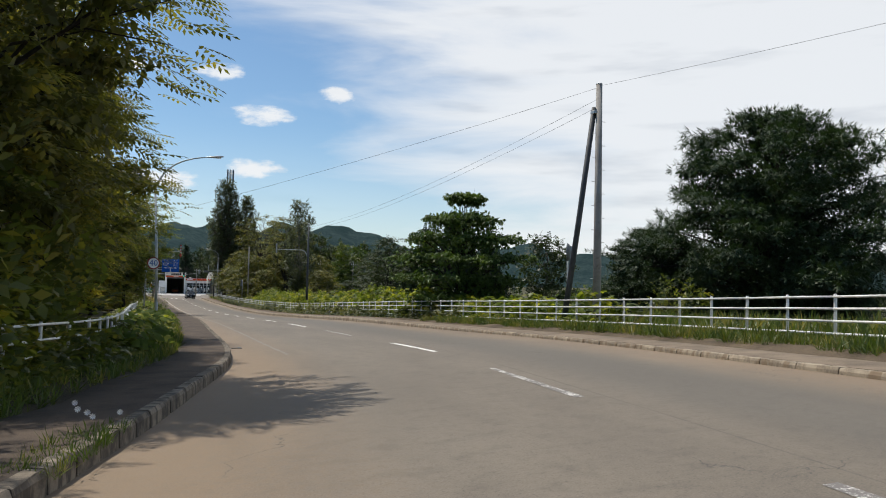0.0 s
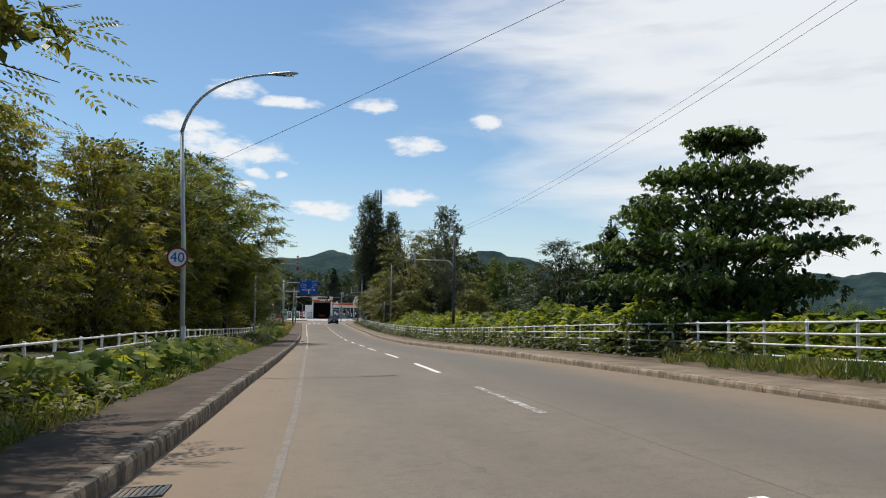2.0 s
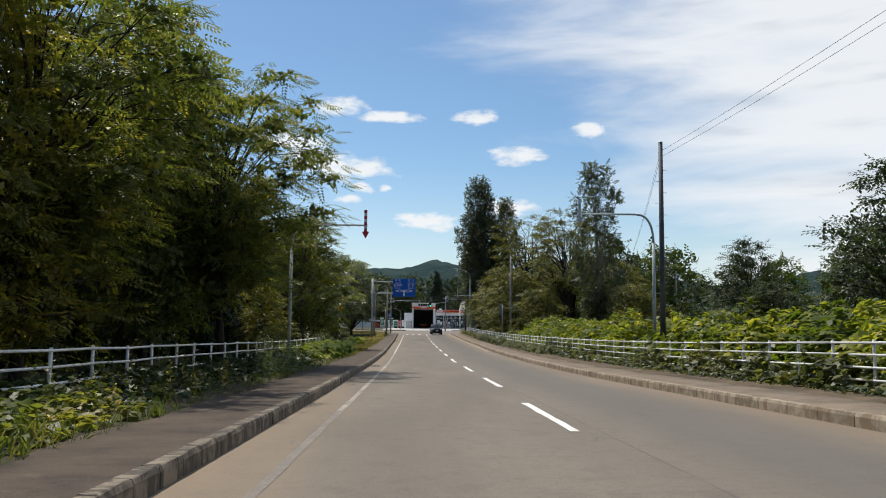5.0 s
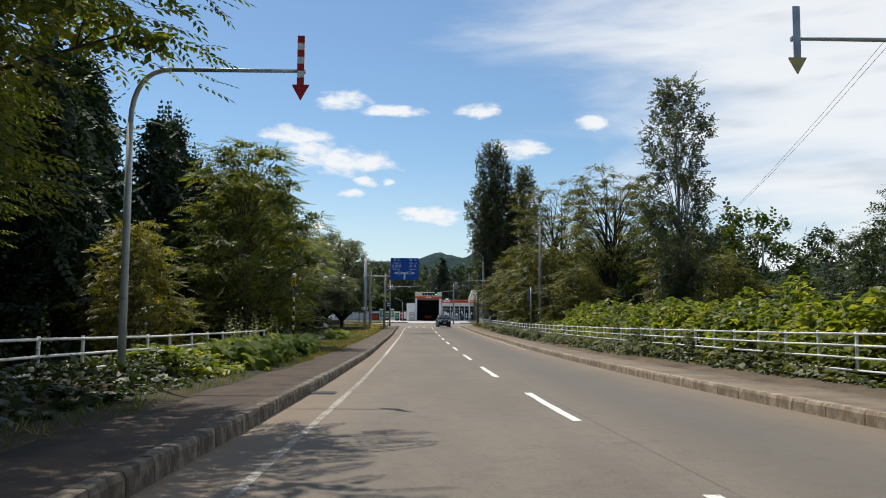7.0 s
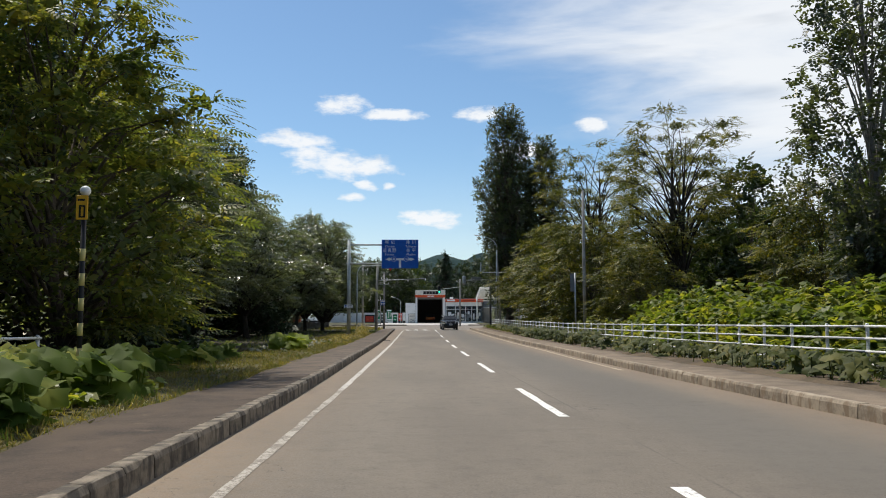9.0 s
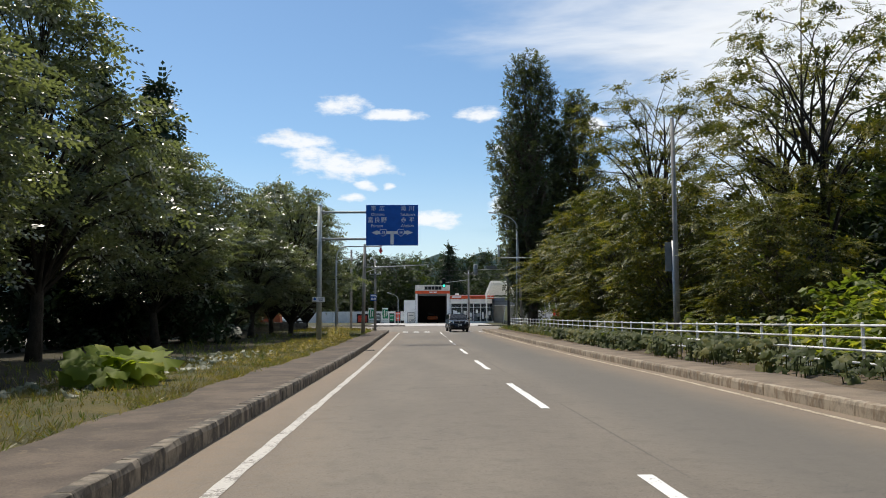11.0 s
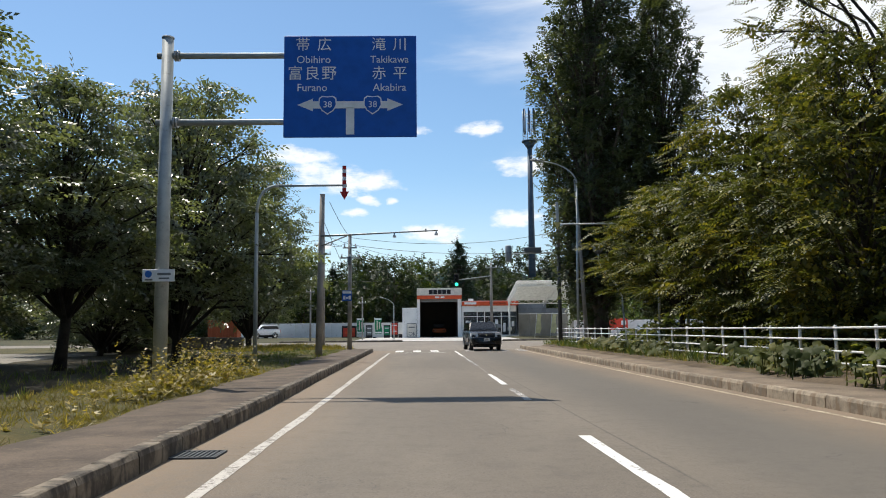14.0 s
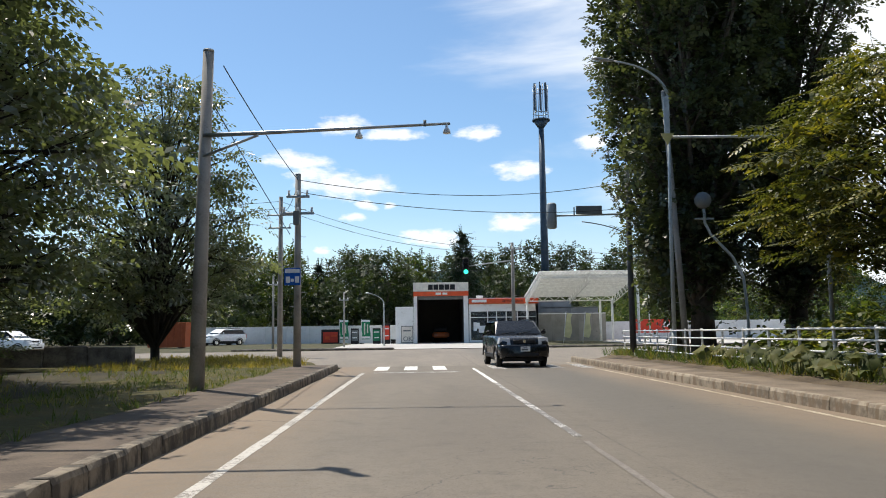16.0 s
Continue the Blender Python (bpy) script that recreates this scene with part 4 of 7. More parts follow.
# ---- the blue direction sign ----
def direction_sign():
    foot = gz(149.2) + .1
    ob = thing("direction_sign", (-1.3, 149.2, foot), "large blue direction sign on a cantilever steel post", "road sign")
    up = 4.82 - foot
    part("post", MB().tube([(0, 0, 0), (0, 0, up)], [.15, .125], 18), "grey_pole_paint", ob)
    part("cap", MB().tube([(0, 0, up), (0, 0, up + .04)], .135, 18), "galvanised_steel", ob)
    part("base_plate", MB().box((0, 0, .03), (.5, .5, .06), .01), "galvanised_steel", ob)
    for z in (4.43 - foot, 2.93 - foot):
        arm = part("arm", MB().tube([(-.22, 0, z), (2.62, 0, z), (5.3, 0, z)], [.07, .065, .055], 12), "grey_pole_paint", ob)
        part("flange", MB().tube([(.16, 0, z), (.20, 0, z)], .12, 14).tube([(.22, 0, z), (.26, 0, z)], .12, 14), "galvanised_steel", arm)
    x0, x1, z0, z1 = 2.58, 5.48, 2.55 - foot, 4.83 - foot
    xm = (x0 + x1) / 2
    bd = part("sign_panel", MB().box((xm, -.12, (z0 + z1) / 2), (x1 - x0, .04, z1 - z0), .012), "sign_blue", ob)
    for z in (4.43 - foot, 2.93 - foot):
        for x in (x0 + .5, x1 - .5):
            part("bracket", MB().box((x, -.06, z), (.1, .12, .16), .01), "galvanised_steel", ob)
    # the T of the junction with two route shields
    y = -.146
    zb = z0 + .74
    t = MB().box((xm - .0, y, z0 + .36), (.18, .006, .60)).box((xm + .0, y, zb - .02), (1.62, .006, .16))
    for s in (-1, 1):
        cx_ = xm + s * .81
        t.prism([(cx_, zb - .16), (cx_ + s * .34, zb - .02), (cx_, zb + .12)][::s], "y", y - .003, y + .003)
    part("junction_diagram", t, "sign_white", bd)
    for s in (-1, 1):
        cx_ = xm + s * .49
        for q, (k, m_) in enumerate(((1.0, "sign_white"), (.88, "sign_blue"))):
            sh = [(-.19, .15), (-.12, .2), (0, .185), (.12, .2), (.19, .15), (.2, .0), (.13, -.13), (0, -.22), (-.13, -.13), (-.2, .0)]
            part("route_shield", MB().prism([(cx_ + a * k, zb - .02 + b * k) for a, b in sh], "y", y - .006 - .004 * q, y - .002 - .004 * q), m_, bd)
        words("38", .2, "sign_white", bd, (cx_, y - .013, zb - .02), "route_number")
    for txt, dx, dz, size in (("Obihiro", -.8, -.55, .235), ("Furano", -.83, -1.18, .235), ("Takikawa", .86, -.55, .225), ("Akabira", .86, -1.18, .235)):
        words(txt, size, "sign_white", bd, (xm + dx, y - .003, z1 + dz), "place_name")
    for txt, dx, dz, size, gap in (("帯広", -.8, -.22, .32, .47), ("富良野", -.83, -.87, .34, .37), ("滝川", .86, -.22, .32, .46), ("赤平", .86, -.87, .32, .46)):
        for k, ch in enumerate(txt):
            words(ch, size, "sign_white", bd, (xm + dx + (k - (len(txt) - 1) / 2) * gap, y - .003, z1 + dz), "place_name")
    plate = thing("route_plate", (-1.3, 148.98, 0), "small white route plate with blue markings strapped to a post", "sign plate")
    pp = part("plate", MB().box((.0, 0, -.43), (.68, .02, .26), .006), "sign_white", plate)
    part("blue_marks", MB().prism([(-.31 + a, -.40 + b) for a, b in disc_poly(.075, 12, .1, 0)], "y", -.016, -.011), "ink_blue", pp)
    part("dark_bars", MB().box((-.2, -.013, -.52), (.16, .004, .03)).box((.12, -.013, -.40), (.28, .004, .05)).box((.12, -.013, -.49), (.22, .004, .03)), "signal_grey", pp)
    part("strap", MB().tube([(0, .2, -.38), (0, .2, -.34)], .155, 16).tube([(0, .2, -.52), (0, .2, -.48)], .155, 16), "galvanised_steel", plate)


direction_sign()

# sensor arm over the road on the left concrete pole
sa = thing("sensor_arm", (-.05, 164.7, 2.26), "long thin steel arm holding two small traffic sensors over the lane", "traffic sensor")
part("arm", MB().tube([(0, 0, 0), (1.1, 0, .04), (3, 0, .12), (4.85, 0, .2)], [.045, .04, .032, .026], 10), "galvanised_steel", sa)
part("strut", MB().tube([(0, 0, -.42), (1.08, 0, .0)], .028, 8), "galvanised_steel", sa)
for x, z in ((3.05, .12), (4.78, .2)):
    part("sensor", MB().tube([(x, 0, z), (x, 0, z - .08), (x, 0, z - .14), (x, 0, z - .2)], [.025, .03, .07, .075], 10), "sign_white", sa)
part("clip", MB().tube([(4.35, 0, .15), (4.35, 0, .27)], .03, 8), "signal_grey", sa)

# bus stop sign on the second pole
bs = thing("bus_stop_sign", (-.02, 174.85, .1), "blue and white bus stop sign fixed to a concrete pole", "sign")
part("panel", MB().box((0, 0, .12), (.52, .03, .56), .008), "sign_blue", bs)
part("white_fields", MB().box((0, -.018, .3), (.46, .006, .12)).box((-.14, -.018, .02), (.13, .006, .2)).box((.15, -.018, .02), (.13, .006, .2)).box((0, -.018, -.0), (.1, .006, .1)), "sign_white", bs)
part("bracket", MB().box((0, .04, .12), (.1, .06, .3)), "galvanised_steel", bs)
tp = thing("pole_transformer", (.12, 174.75, 1.9), "small grey equipment box strapped to a concrete pole", "pole box")
part("box", MB().box((0, -.02, .2), (.2, .18, .46), .02), "signal_grey", tp)
part("bracket", MB().box((0, .08, .2), (.1, .06, .2)), "galvanised_steel", tp)


# ---- traffic lights ----
def signal(at, facing, arm_from, label, lit=False, bluebox=True):
    ob = thing("traffic_light", at, label, "traffic light", "traffic lights")
    if facing > 0:  # seen from behind
        part("housing", MB().tube([(0, 0, -.52), (0, 0, -.46), (0, 0, .46), (0, 0, .52)], [.14, .2, .2, .14], 14), "signal_shell", ob)
        for z in (-.33, 0, .33):
            part("visor", MB().tube([(0, .12, z), (0, .42, z)], .155, 12, caps=False), "signal_shell", ob)
    else:
        part("housing", MB().box((0, 0, 0), (.4, .2, 1.1), .07), "black_plastic", ob)
        for k, z in enumerate((.34, 0, -.34)):
            lens = MB().prism(disc_poly(.14, 16, 0, z), "y", -.13, -.10)
            part("lens", lens, "signal_green_lit" if (lit and k == 2) else "ink_black", ob, "lit green lens" if (lit and k == 2) else "")
            part("visor", MB().tube([(0, -.1, z), (0, -.32, z)], .155, 12, caps=False), "black_plastic", ob)
    part("arm", MB().tube([(0, 0, 0), (arm_from[0], 0, arm_from[1])], .04, 10), "grey_pole_paint", ob)
    return ob


tl = thing("signal_pole", (12.5, 181.0, gz(181)), "dark steel signal pole at the corner of the junction", "signal pole")
part("shaft", MB().tube([(0, 0, -.1), (0, 0, 7.9)], [.13, .1], 14), "dark_pole", tl)
part("stay", MB().tube(arc((0, .0, 5.0), (-.6, .0, 5.45), (-1.9, 0, 5.6), 6), .02, 8), "dark_pole", tl)
signal((9.35, 180.8, 2.98), 1, (3.15, .05), "grey back of a traffic light on a long arm")
nb = thing("street_name_plate", (10.85, 180.75, 3.1), "dark oblong name plate hanging from a signal arm", "sign plate")
part("plate", MB().box((0, 0, .1), (1.05, .05, .34), .01), "signal_grey", nb)
part("hanger", MB().box((-.6, 0, .06), (.05, .05, .32)), "galvanised_steel", nb)
signal((6.69, 197.8, 2.42), -1, (2.9, .35), "green traffic light facing the road", lit=True)

# round lamp on a bent pipe under the poplars
bl = thing("bent_lamp", (15.4, 176.6, gz(176)), "old round lamp on a bent grey pipe in the shade", "lamp")
part("pipe", MB().tube([(0, 0, 0), (-.03, 0, 1.9), (-.11, 0, 3.0), (-.45, 0, 3.7), (-1.18, 0, 4.5), (-1.36, 0, 4.9), (-1.4, 0, 5.9)], .05, 10), "grey_pole_paint", bl)
part("crosspiece", MB().box((-1.38, 0, 5.05), (.66, .06, .07), .01), "grey_pole_paint", bl)
part("globe", MB().ball((-1.4, 0, 5.7), .29, 8, 14, 1.05), "signal_grey", bl)

# far mast of the mobile network
tw = thing("antenna_mast", (23.2, 275, -2.4), "tall dark blue antenna mast with white panel antennas at its head", "antenna mast")
part("shaft", MB().tube([(0, 0, 0), (0, 0, 18), (0, 0, 35.2)], [.75, .58, .42], 16), "tower_blue_steel", tw)
part("platform", MB().tube([(0, 0, 35.0), (0, 0, 35.25)], 1.45, 16).tube([(0, 0, 33.8), (0, 0, 35)], [.45, 1.3], 12), "tower_blue_steel", tw)
for k in range(6):
    a = k * math.pi / 3 + .3
    part("antenna", MB().box((1.0 * math.cos(a), 1.0 * math.sin(a), 39.0), (.36, .2, 4.6), .05, a), "tower_blue_steel", tw)
    part("antenna_pipe", MB().tube([(1.2 * math.cos(a + .4), 1.2 * math.sin(a + .4), 35.2), (1.2 * math.cos(a + .4), 1.2 * math.sin(a + .4), 41.0)], .06, 8), "galvanised_steel", tw)
part("head_ring", MB().tube([(1.25 * math.cos(a * math.pi / 8), 1.25 * math.sin(a * math.pi / 8), 36.3) for a in range(17)], .06, 6).tube([(1.1 * math.cos(a * math.pi / 8), 1.1 * math.sin(a * math.pi / 8), 40) for a in range(17)], .05, 6), "galvanised_steel", tw)


# ---- cables ----
def cable(a, b, sag, r=0.006, n=18):
    a, b = Vector(a), Vector(b)
    pts = []
    for i in range(n + 1):
        t = i / n
        p = a.lerp(b, t)
        p.z -= sag * 4 * t * (1 - t)
        pts.append(p)
    # each run of wire hangs between two supports
    mb = MB()
    mb.tube(pts, r, 5, caps=False)
    return solo("overhead_cable", mb, "cable_black", "thin black overhead cable strung between poles", "cable", "overhead cables")


cable((.0, 42.5, 4.4), (15.4, 25.35, 8.7), .15)
cable((15.4, 25.35, 8.75), (34, 2, 12.5), .3)
for dz in (0, -.3):
    cable((15.4, 25.35, 8.3 + dz), (14.5, 79.2, 6.75 + dz * .8), .7)
    cable((14.5, 79.2, 6.75 + dz * .8), (25, 125, 4.9), .6)
for (a_, b_, s_) in (((.3, 164.8, 3.7), (.12, 174.9, 3.4), .1), ((.12, 175, 3.4), (12.5, 181, 4.4), .55), ((.12, 175, 3.0), (12.5, 181, 3.3), .4),
                     ((-3.6, 192, 5.6), (9.6, 198, 3.6), .7), ((-3.6, 192, 5.2), (9.6, 198, 3.3), .7), ((9.6, 198, 3.6), (40, 205, 4.6), .8), ((9.6, 198, 3.3), (40, 206, 4.2), .8),
                     ((-3.6, 192, 5.6), (-45, 190, 6), 1), ((-3.6, 192, 5.2), (-45, 190.5, 5.5), 1), ((.12, 175, 3.3), (-3.6, 192, 5.3), .5), ((-30, 215, 4.2), (34, 214, 4.6), 1.0), ((-30, 216, 5.0), (34, 216, 5.3), 1.0),
                     ((12.5, 181, 4.9), (40, 196, 5.6), .7), ((-.1, 164.8, 3.3), (-.12, 174.9, 1.6), .05)):
    cable(a_, b_, s_, .012)


# ---- white pipe railings ----
def railing(name, off, y0, y1, pitch, rails, post_h, up, label, skip=(), wobble=0.0, seed=3):
    rng = random.Random(seed)
    ob = thing(name, (0, 0, 0), label, "railing", "", "")
    n = round((y1 - y0) / pitch)
    post = MB().tube([(0, 0, -.1), (0, 0, post_h - .02), (0, 0, post_h)], [.034, .034, .026], 10).mesh("post", "white_rail_paint")
    ys = [y0 + (y1 - y0) * i / n for i in range(n + 1)]
    offs = [off + rng.uniform(-1, 1) * wobble for _ in ys]
    sag = [rng.uniform(-1, 1) * wobble * .35 for _ in ys]
    for y, o, s in zip(ys, offs, sag):
        p = part("post", post, "white_rail_paint", ob, at=at_road(o, y, up + s))
        p.rotation_euler = (rng.uniform(-.012, .012), rng.uniform(-.02, .02), 0)
    for z in rails:
        for i in range(0, n, 2):
            j = min(i + 2, n)
            if (i, z) in skip:
                continue
            pts = [(*at_road(offs[k] - .045 if off > 0 else offs[k] + .045, ys[k], up + z + sag[k]),) for k in range(i, j + 1)]
            part("rail", MB().tube(pts, .024, 8), "white_rail_paint", ob)
    return ob


railing("guard_railing", 6.9, -22.0, 183.0, 1.55, (.22, .47, .72, .96), 1.02, .22, "white painted pipe railing with four rails along the verge", wobble=.012)
railing("guard_railing", -8.25, -14.0, 100.2, 1.75, (.32, .60, .88), .93, .14, "white painted pipe railing with three rails, overgrown by weeds", wobble=.03, seed=8)

# ---- filling station ----
FY, FZ = 224.0, gz(224) + .03


def filling_station():
    ob = thing("filling_station", (0, FY, FZ), "white filling station building with a tall dark service bay", "building", kind="")
    h = 3.12 - FZ
    x0, x1 = 3.0, 8.15
    # service bay: side walls, roof, back wall, fascia
    for x in (x0 + .16, x1 - .22):
        part("wall", MB().box((x, 5, h / 2), (.32 if x < 5 else .44, 10, h)), "wall_white_paint", ob)
    part("back_wall", MB().box(((x0 + x1) / 2, 10.1, h / 2), (x1 - x0, .2, h)), "interior_dark", ob)
    part("roof", MB().box(((x0 + x1) / 2, 5.05, h - .12), (x1 - x0 - .7, 9.9, .2)), "wall_white_paint", ob)
    part("lining", MB().box((x0 + .34, 5, h / 2 - .1), (.03, 9.8, h - .3)).box((x1 - .46, 5, h / 2 - .1), (.03, 9.8, h - .3)).box(((x0 + x1) / 2, 5, h - .26), (x1 - x0 - .8, 9.8, .04)), "interior_dark", ob)
    fa = part("fascia", MB().box(((x0 + x1) / 2, -.1, h - .42), (x1 - x0 + .06, .24, .84), .02), "fascia_cream", ob)
    part("orange_band", MB().box(((x0 + x1) / 2, -.12, h - 1.06), (x1 - x0 + .04, .26, .42), .015), "fascia_orange", ob)
    # brand lettering drawn as plain blocks
    for k in range(5):
        part("sign_block", MB().box(((x0 + x1) / 2 - .98 + k * .52, -.235, h - .44), (.46, .03, .5), .02), "ink_black", fa)
    for dx_, wd_ in ((-.25, .5), (.38, .45)):
        part("sign_block", MB().box(((x0 + x1) / 2 + dx_, -.26, h - 1.06), (wd_, .02, .2)), "sign_white", fa)
    part("shutter_box", MB().box(((x0 + x1) / 2, .35, h - 1.42), (x1 - x0 - .8, .4, .34), .03), "signal_grey", ob)
    # low white wing left of the bay
    part("wing_wall", MB().box((2.12, .3, 1.72), (1.7, .35, 3.45), .01), "wall_white_paint", ob)
    b = part("notice_board", MB().box((2.35, .09, .85), (1.15, .05, 1.6), .02), "signal_grey", ob)
    part("notice_sheet", MB().box((2.35, .055, .85), (1.02, .02, 1.46)), "fascia_cream", b)
    words("OK", .62, "signal_grey", b, (2.42, .042, .42), "lettering")
    part("dark_bar", MB().box((2.35, .04, 1.2), (.7, .012, .12)), "signal_grey", b)
    # sales room
    s0, s1, sh = 8.22, 14.75, 1.62 - FZ
    part("back_wall", MB().box(((s0 + s1) / 2, 6.9, sh / 2), (s1 - s0, .2, sh)), "interior_shelf", ob)
    part("roof", MB().box(((s0 + s1) / 2, 3.4, sh - .12), (s1 - s0, 6.8, .22)), "wall_white_paint", ob)
    part("wall", MB().box((s1 - .12, 3.4, sh / 2), (.24, 6.8, sh)), "wall_grey_metal", ob)
    part("floor_slab", MB().box(((s0 + s1) / 2, 3.4, .03), (s1 - s0, 6.8, .06)), "forecourt_concrete", ob)
    part("header_wall", MB().box(((s0 + s1) / 2, .1, sh - .92), (s1 - s0, .2, .72)), "wall_white_paint", ob)
    so = part("orange_band", MB().box(((s0 + s1) / 2, -.06, sh - .3), (s1 - s0 + .06, .3, .44), .02), "fascia_orange", ob)
    part("sign_block", MB().box((s0 + .95, -.225, sh - .3), (1.4, .03, .26), .01), "sign_white", so)
    words("Service Room", .34, "ink_black", so, (s0 + 4.1, -.214, sh - .3), "lettering")
    gh = sh - 1.28
    xs = [s0 + .08, s0 + 1.75, s0 + 2.6, s0 + 3.5, s0 + 4.55, s1 - .1]
    part("sill", MB().box(((s0 + s1) / 2, .08, .14), (s1 - s0, .2, .2), .01), "wall_white_paint", ob)
    for i, x in enumerate(xs):
        part("mullion", MB().box((x, .06, gh / 2 + .1), (.09 if 0 < i < 5 else .16, .12, gh - .1), .008), "truss_white", ob)
    part("transom", MB().box(((s0 + s1) / 2, .06, gh - .55), (s1 - s0 - .3, .09, .07), .006), "truss_white", ob)
    for a, b_ in zip(xs, xs[1:]):
        pane = part("window_pane", MB().box(((a + b_) / 2, .07, gh / 2 + .2), (b_ - a - .1, .012, gh - .3)), "window_glass", ob)
        pane.visible_shadow = False
    # goods behind the glass
    rng = random.Random(5)
    for k in range(9):
        x = s0 + .5 + k * .68
        part("shelf_goods", MB().box((x, .9 + rng.random(), .5 + rng.random() * .5), (.5, .4, .9 + rng.random() * .9), .03), rng.choice(["interior_shelf", "signal_grey", "wall_grey_metal", "sign_white"]), ob)
    for x, z, w_, h_ in ((.55, 1.5, .3, .8), (1.2, 1.25, .62, .66), (2.1, 1.0, .3, 1.1), (2.95, 1.3, .4, .5), (2.95, .6, .5, .24), (4.0, 1.75, .34, .5), (4.9, 1.1, .28, 1.0), (5.5, .9, .5, .4), (5.9, 1.5, .3, .6)):
        part("window_poster", MB().box((s0 + x, .045, z), (w_, .006, h_)), "sign_white" if z > 1 else "fascia_cream", ob)
    part("orange_trim", MB().box(((s0 + s1) / 2, -.2, sh - .56), (s1 - s0 + .06, .06, .07), .01), "machine_orange", ob)
    for k in range(5):
        part("window_poster", MB().box((s0 + .9 + k * 1.15 + rng.uniform(-.2, .2), .05, 1.0 + rng.uniform(0, .6)), (.42, .006, .56)), rng.choice(["sign_white", "fascia_cream", "wall_grey_metal"]), ob)
    part("roof_box", MB().box((9.3, 1.2, sh + .12), (.6, .6, .3), .04), "sign_white", ob)
    # something orange parked deep in the bay
    v = thing("service_vehicle", (5.6, FY + 5.5, FZ), "orange vehicle standing inside the dark service bay", "vehicle")
    part("body", MB().box((0, 0, .75), (1.7, 2.4, .55), .15), "machine_orange", v)
    part("cab", MB().box((0, .4, 1.3), (1.5, 1.4, .6), .18), "black_plastic", v)
    for sx in (-.75, .75):
        w = part("wheel", MB().tube([(sx - .1, -.8, .33), (sx + .1, -.8, .33)], .33, 16), "rubber", v)
        part("lamp", MB().box((sx * .75, -1.22, .8), (.26, .06, .16), .03), "lamp_glass", v)
    # grey annex behind the canopy
    an = thing("annex", (18.0, FY + 3, FZ), "plain grey metal shed beside the filling station", "building")
    part("wall", MB().box((0, 2, 1.6), (6.2, 4, 3.2), .02), "wall_grey_metal", an)
    part("roof", MB().box((0, 2, 3.26), (6.4, 4.2, .12), .02), "signal_grey", an)
    part("wall", MB().box((-1.3, 1.4, 1.98), (3.5, 3, 3.96), .02), "wall_grey_metal", an)


filling_station()


def canopy():
    """A white steel roof of purlins on lattice beams, high in front and sloping down behind."""
    ob = thing("truss_canopy", (17.0, 218.4, FZ), "white steel truss canopy sloping down behind, with open lattice beams", "canopy")
    x0, x1, y0, y1, z0, z1 = -3.5, 4.7, -5.0, 5.0, 5.75, 4.2
    zat = lambda y: z0 + (z1 - z0) * (y - y0) / (y1 - y0)
    for x, y in ((x1 - .12, y0 + .5), (x1 - .12, y1 - .3), (x0 + .12, y1 - .3), (x1 - 1.2, y1 - .1)):
        post = part("post", MB().tube([(x, y, 0), (x, y, zat(y) - .3)], .11, 10), "truss_white", ob)
        part("foot_plate", MB().box((x, y, .02), (.4, .4, .04), .005), "galvanised_steel", post)

    def truss(a, b, deep):
        mb = MB()
        a, b = Vector(a), Vector(b)
        up = Vector((0, 0, deep))
        mb.tube([a, b], .055, 6).tube([a + up, b + up], .055, 6)
        n = max(4, round((b - a).length / .55))
        for i in range(n):
            p, q = a.lerp(b, i / n), a.lerp(b, (i + 1) / n)
            mb.tube([p, q + up] if i % 2 else [p + up, q], .035, 5)
        return mb

    part("lattice_beam", truss((x0, y0, z0 - .45), (x1, y0, z0 - .45), .5), "truss_white", ob)
    part("lattice_beam", truss((x0, y1, z1 - .4), (x1, y1, z1 - .4), .42), "truss_white", ob)
    for x in (x0, x1, .6):
        part("lattice_beam", truss((x, y0, z0 - .75), (x, y1, z1 - .7), .72), "truss_white", ob)
    for k in range(1, 12):
        y = y0 + (y1 - y0) * k / 12
        part("purlin", MB().box(((x0 + x1) / 2, y, zat(y) - .1), (x1 - x0, .1, .16)), "truss_white", ob)
    ribs = 56
    v, f = [], []
    for k in range(ribs + 1):
        x = x0 - .1 + (x1 - x0 + .2) * k / ribs
        dz = .03 * (k % 2)
        v += [(x, y0 - .15, z0 + .03 + dz), (x, y1 + .15, z1 + .03 + dz), (x, y0 - .15, z0 + .05 + dz), (x, y1 + .15, z1 + .05 + dz)]
    for k in range(ribs):
        i = 4 * k
        f += [(i, i + 4, i + 5, i + 1), (i + 2, i + 3, i + 7, i + 6), (i, i + 2, i + 6, i + 4), (i + 1, i + 5, i + 7, i + 3)]
    part("roof_sheet", MB().add(v, f), "milky_sheet", ob, "milky translucent corrugated sheet")


canopy()

# long block wall round the yard, with caps
bw = thing("yard_wall", (0, 229.5, FZ), "long pale painted block wall round the station yard", "wall")
for k in range(9):
    x = -17.6 + k * 2.2
    part("wall_panel", MB().box((x, 0, .86), (2.19, .18, 1.72), .01), "block_wall_paint", bw)
    part("wall_cap", MB().box((x, 0, 1.76), (2.19, .24, .09), .012), "block_wall_paint", bw)
bw2 = thing("yard_wall", (0, 232, FZ), "long pale painted block wall behind the canopy", "wall")
for k in range(8):
    part("wall_panel", MB().box((22.4 + k * 2.6, 0, .95), (2.59, .18, 1.9), .01), "block_wall_paint", bw2)
rs = thing("red_hoarding", (26.0, 226, FZ), "red notice board with white marks standing before a wall", "notice board")
part("board", MB().box((0, 0, 1.35), (4.0, .08, 1.3), .02), "poster_red", rs)
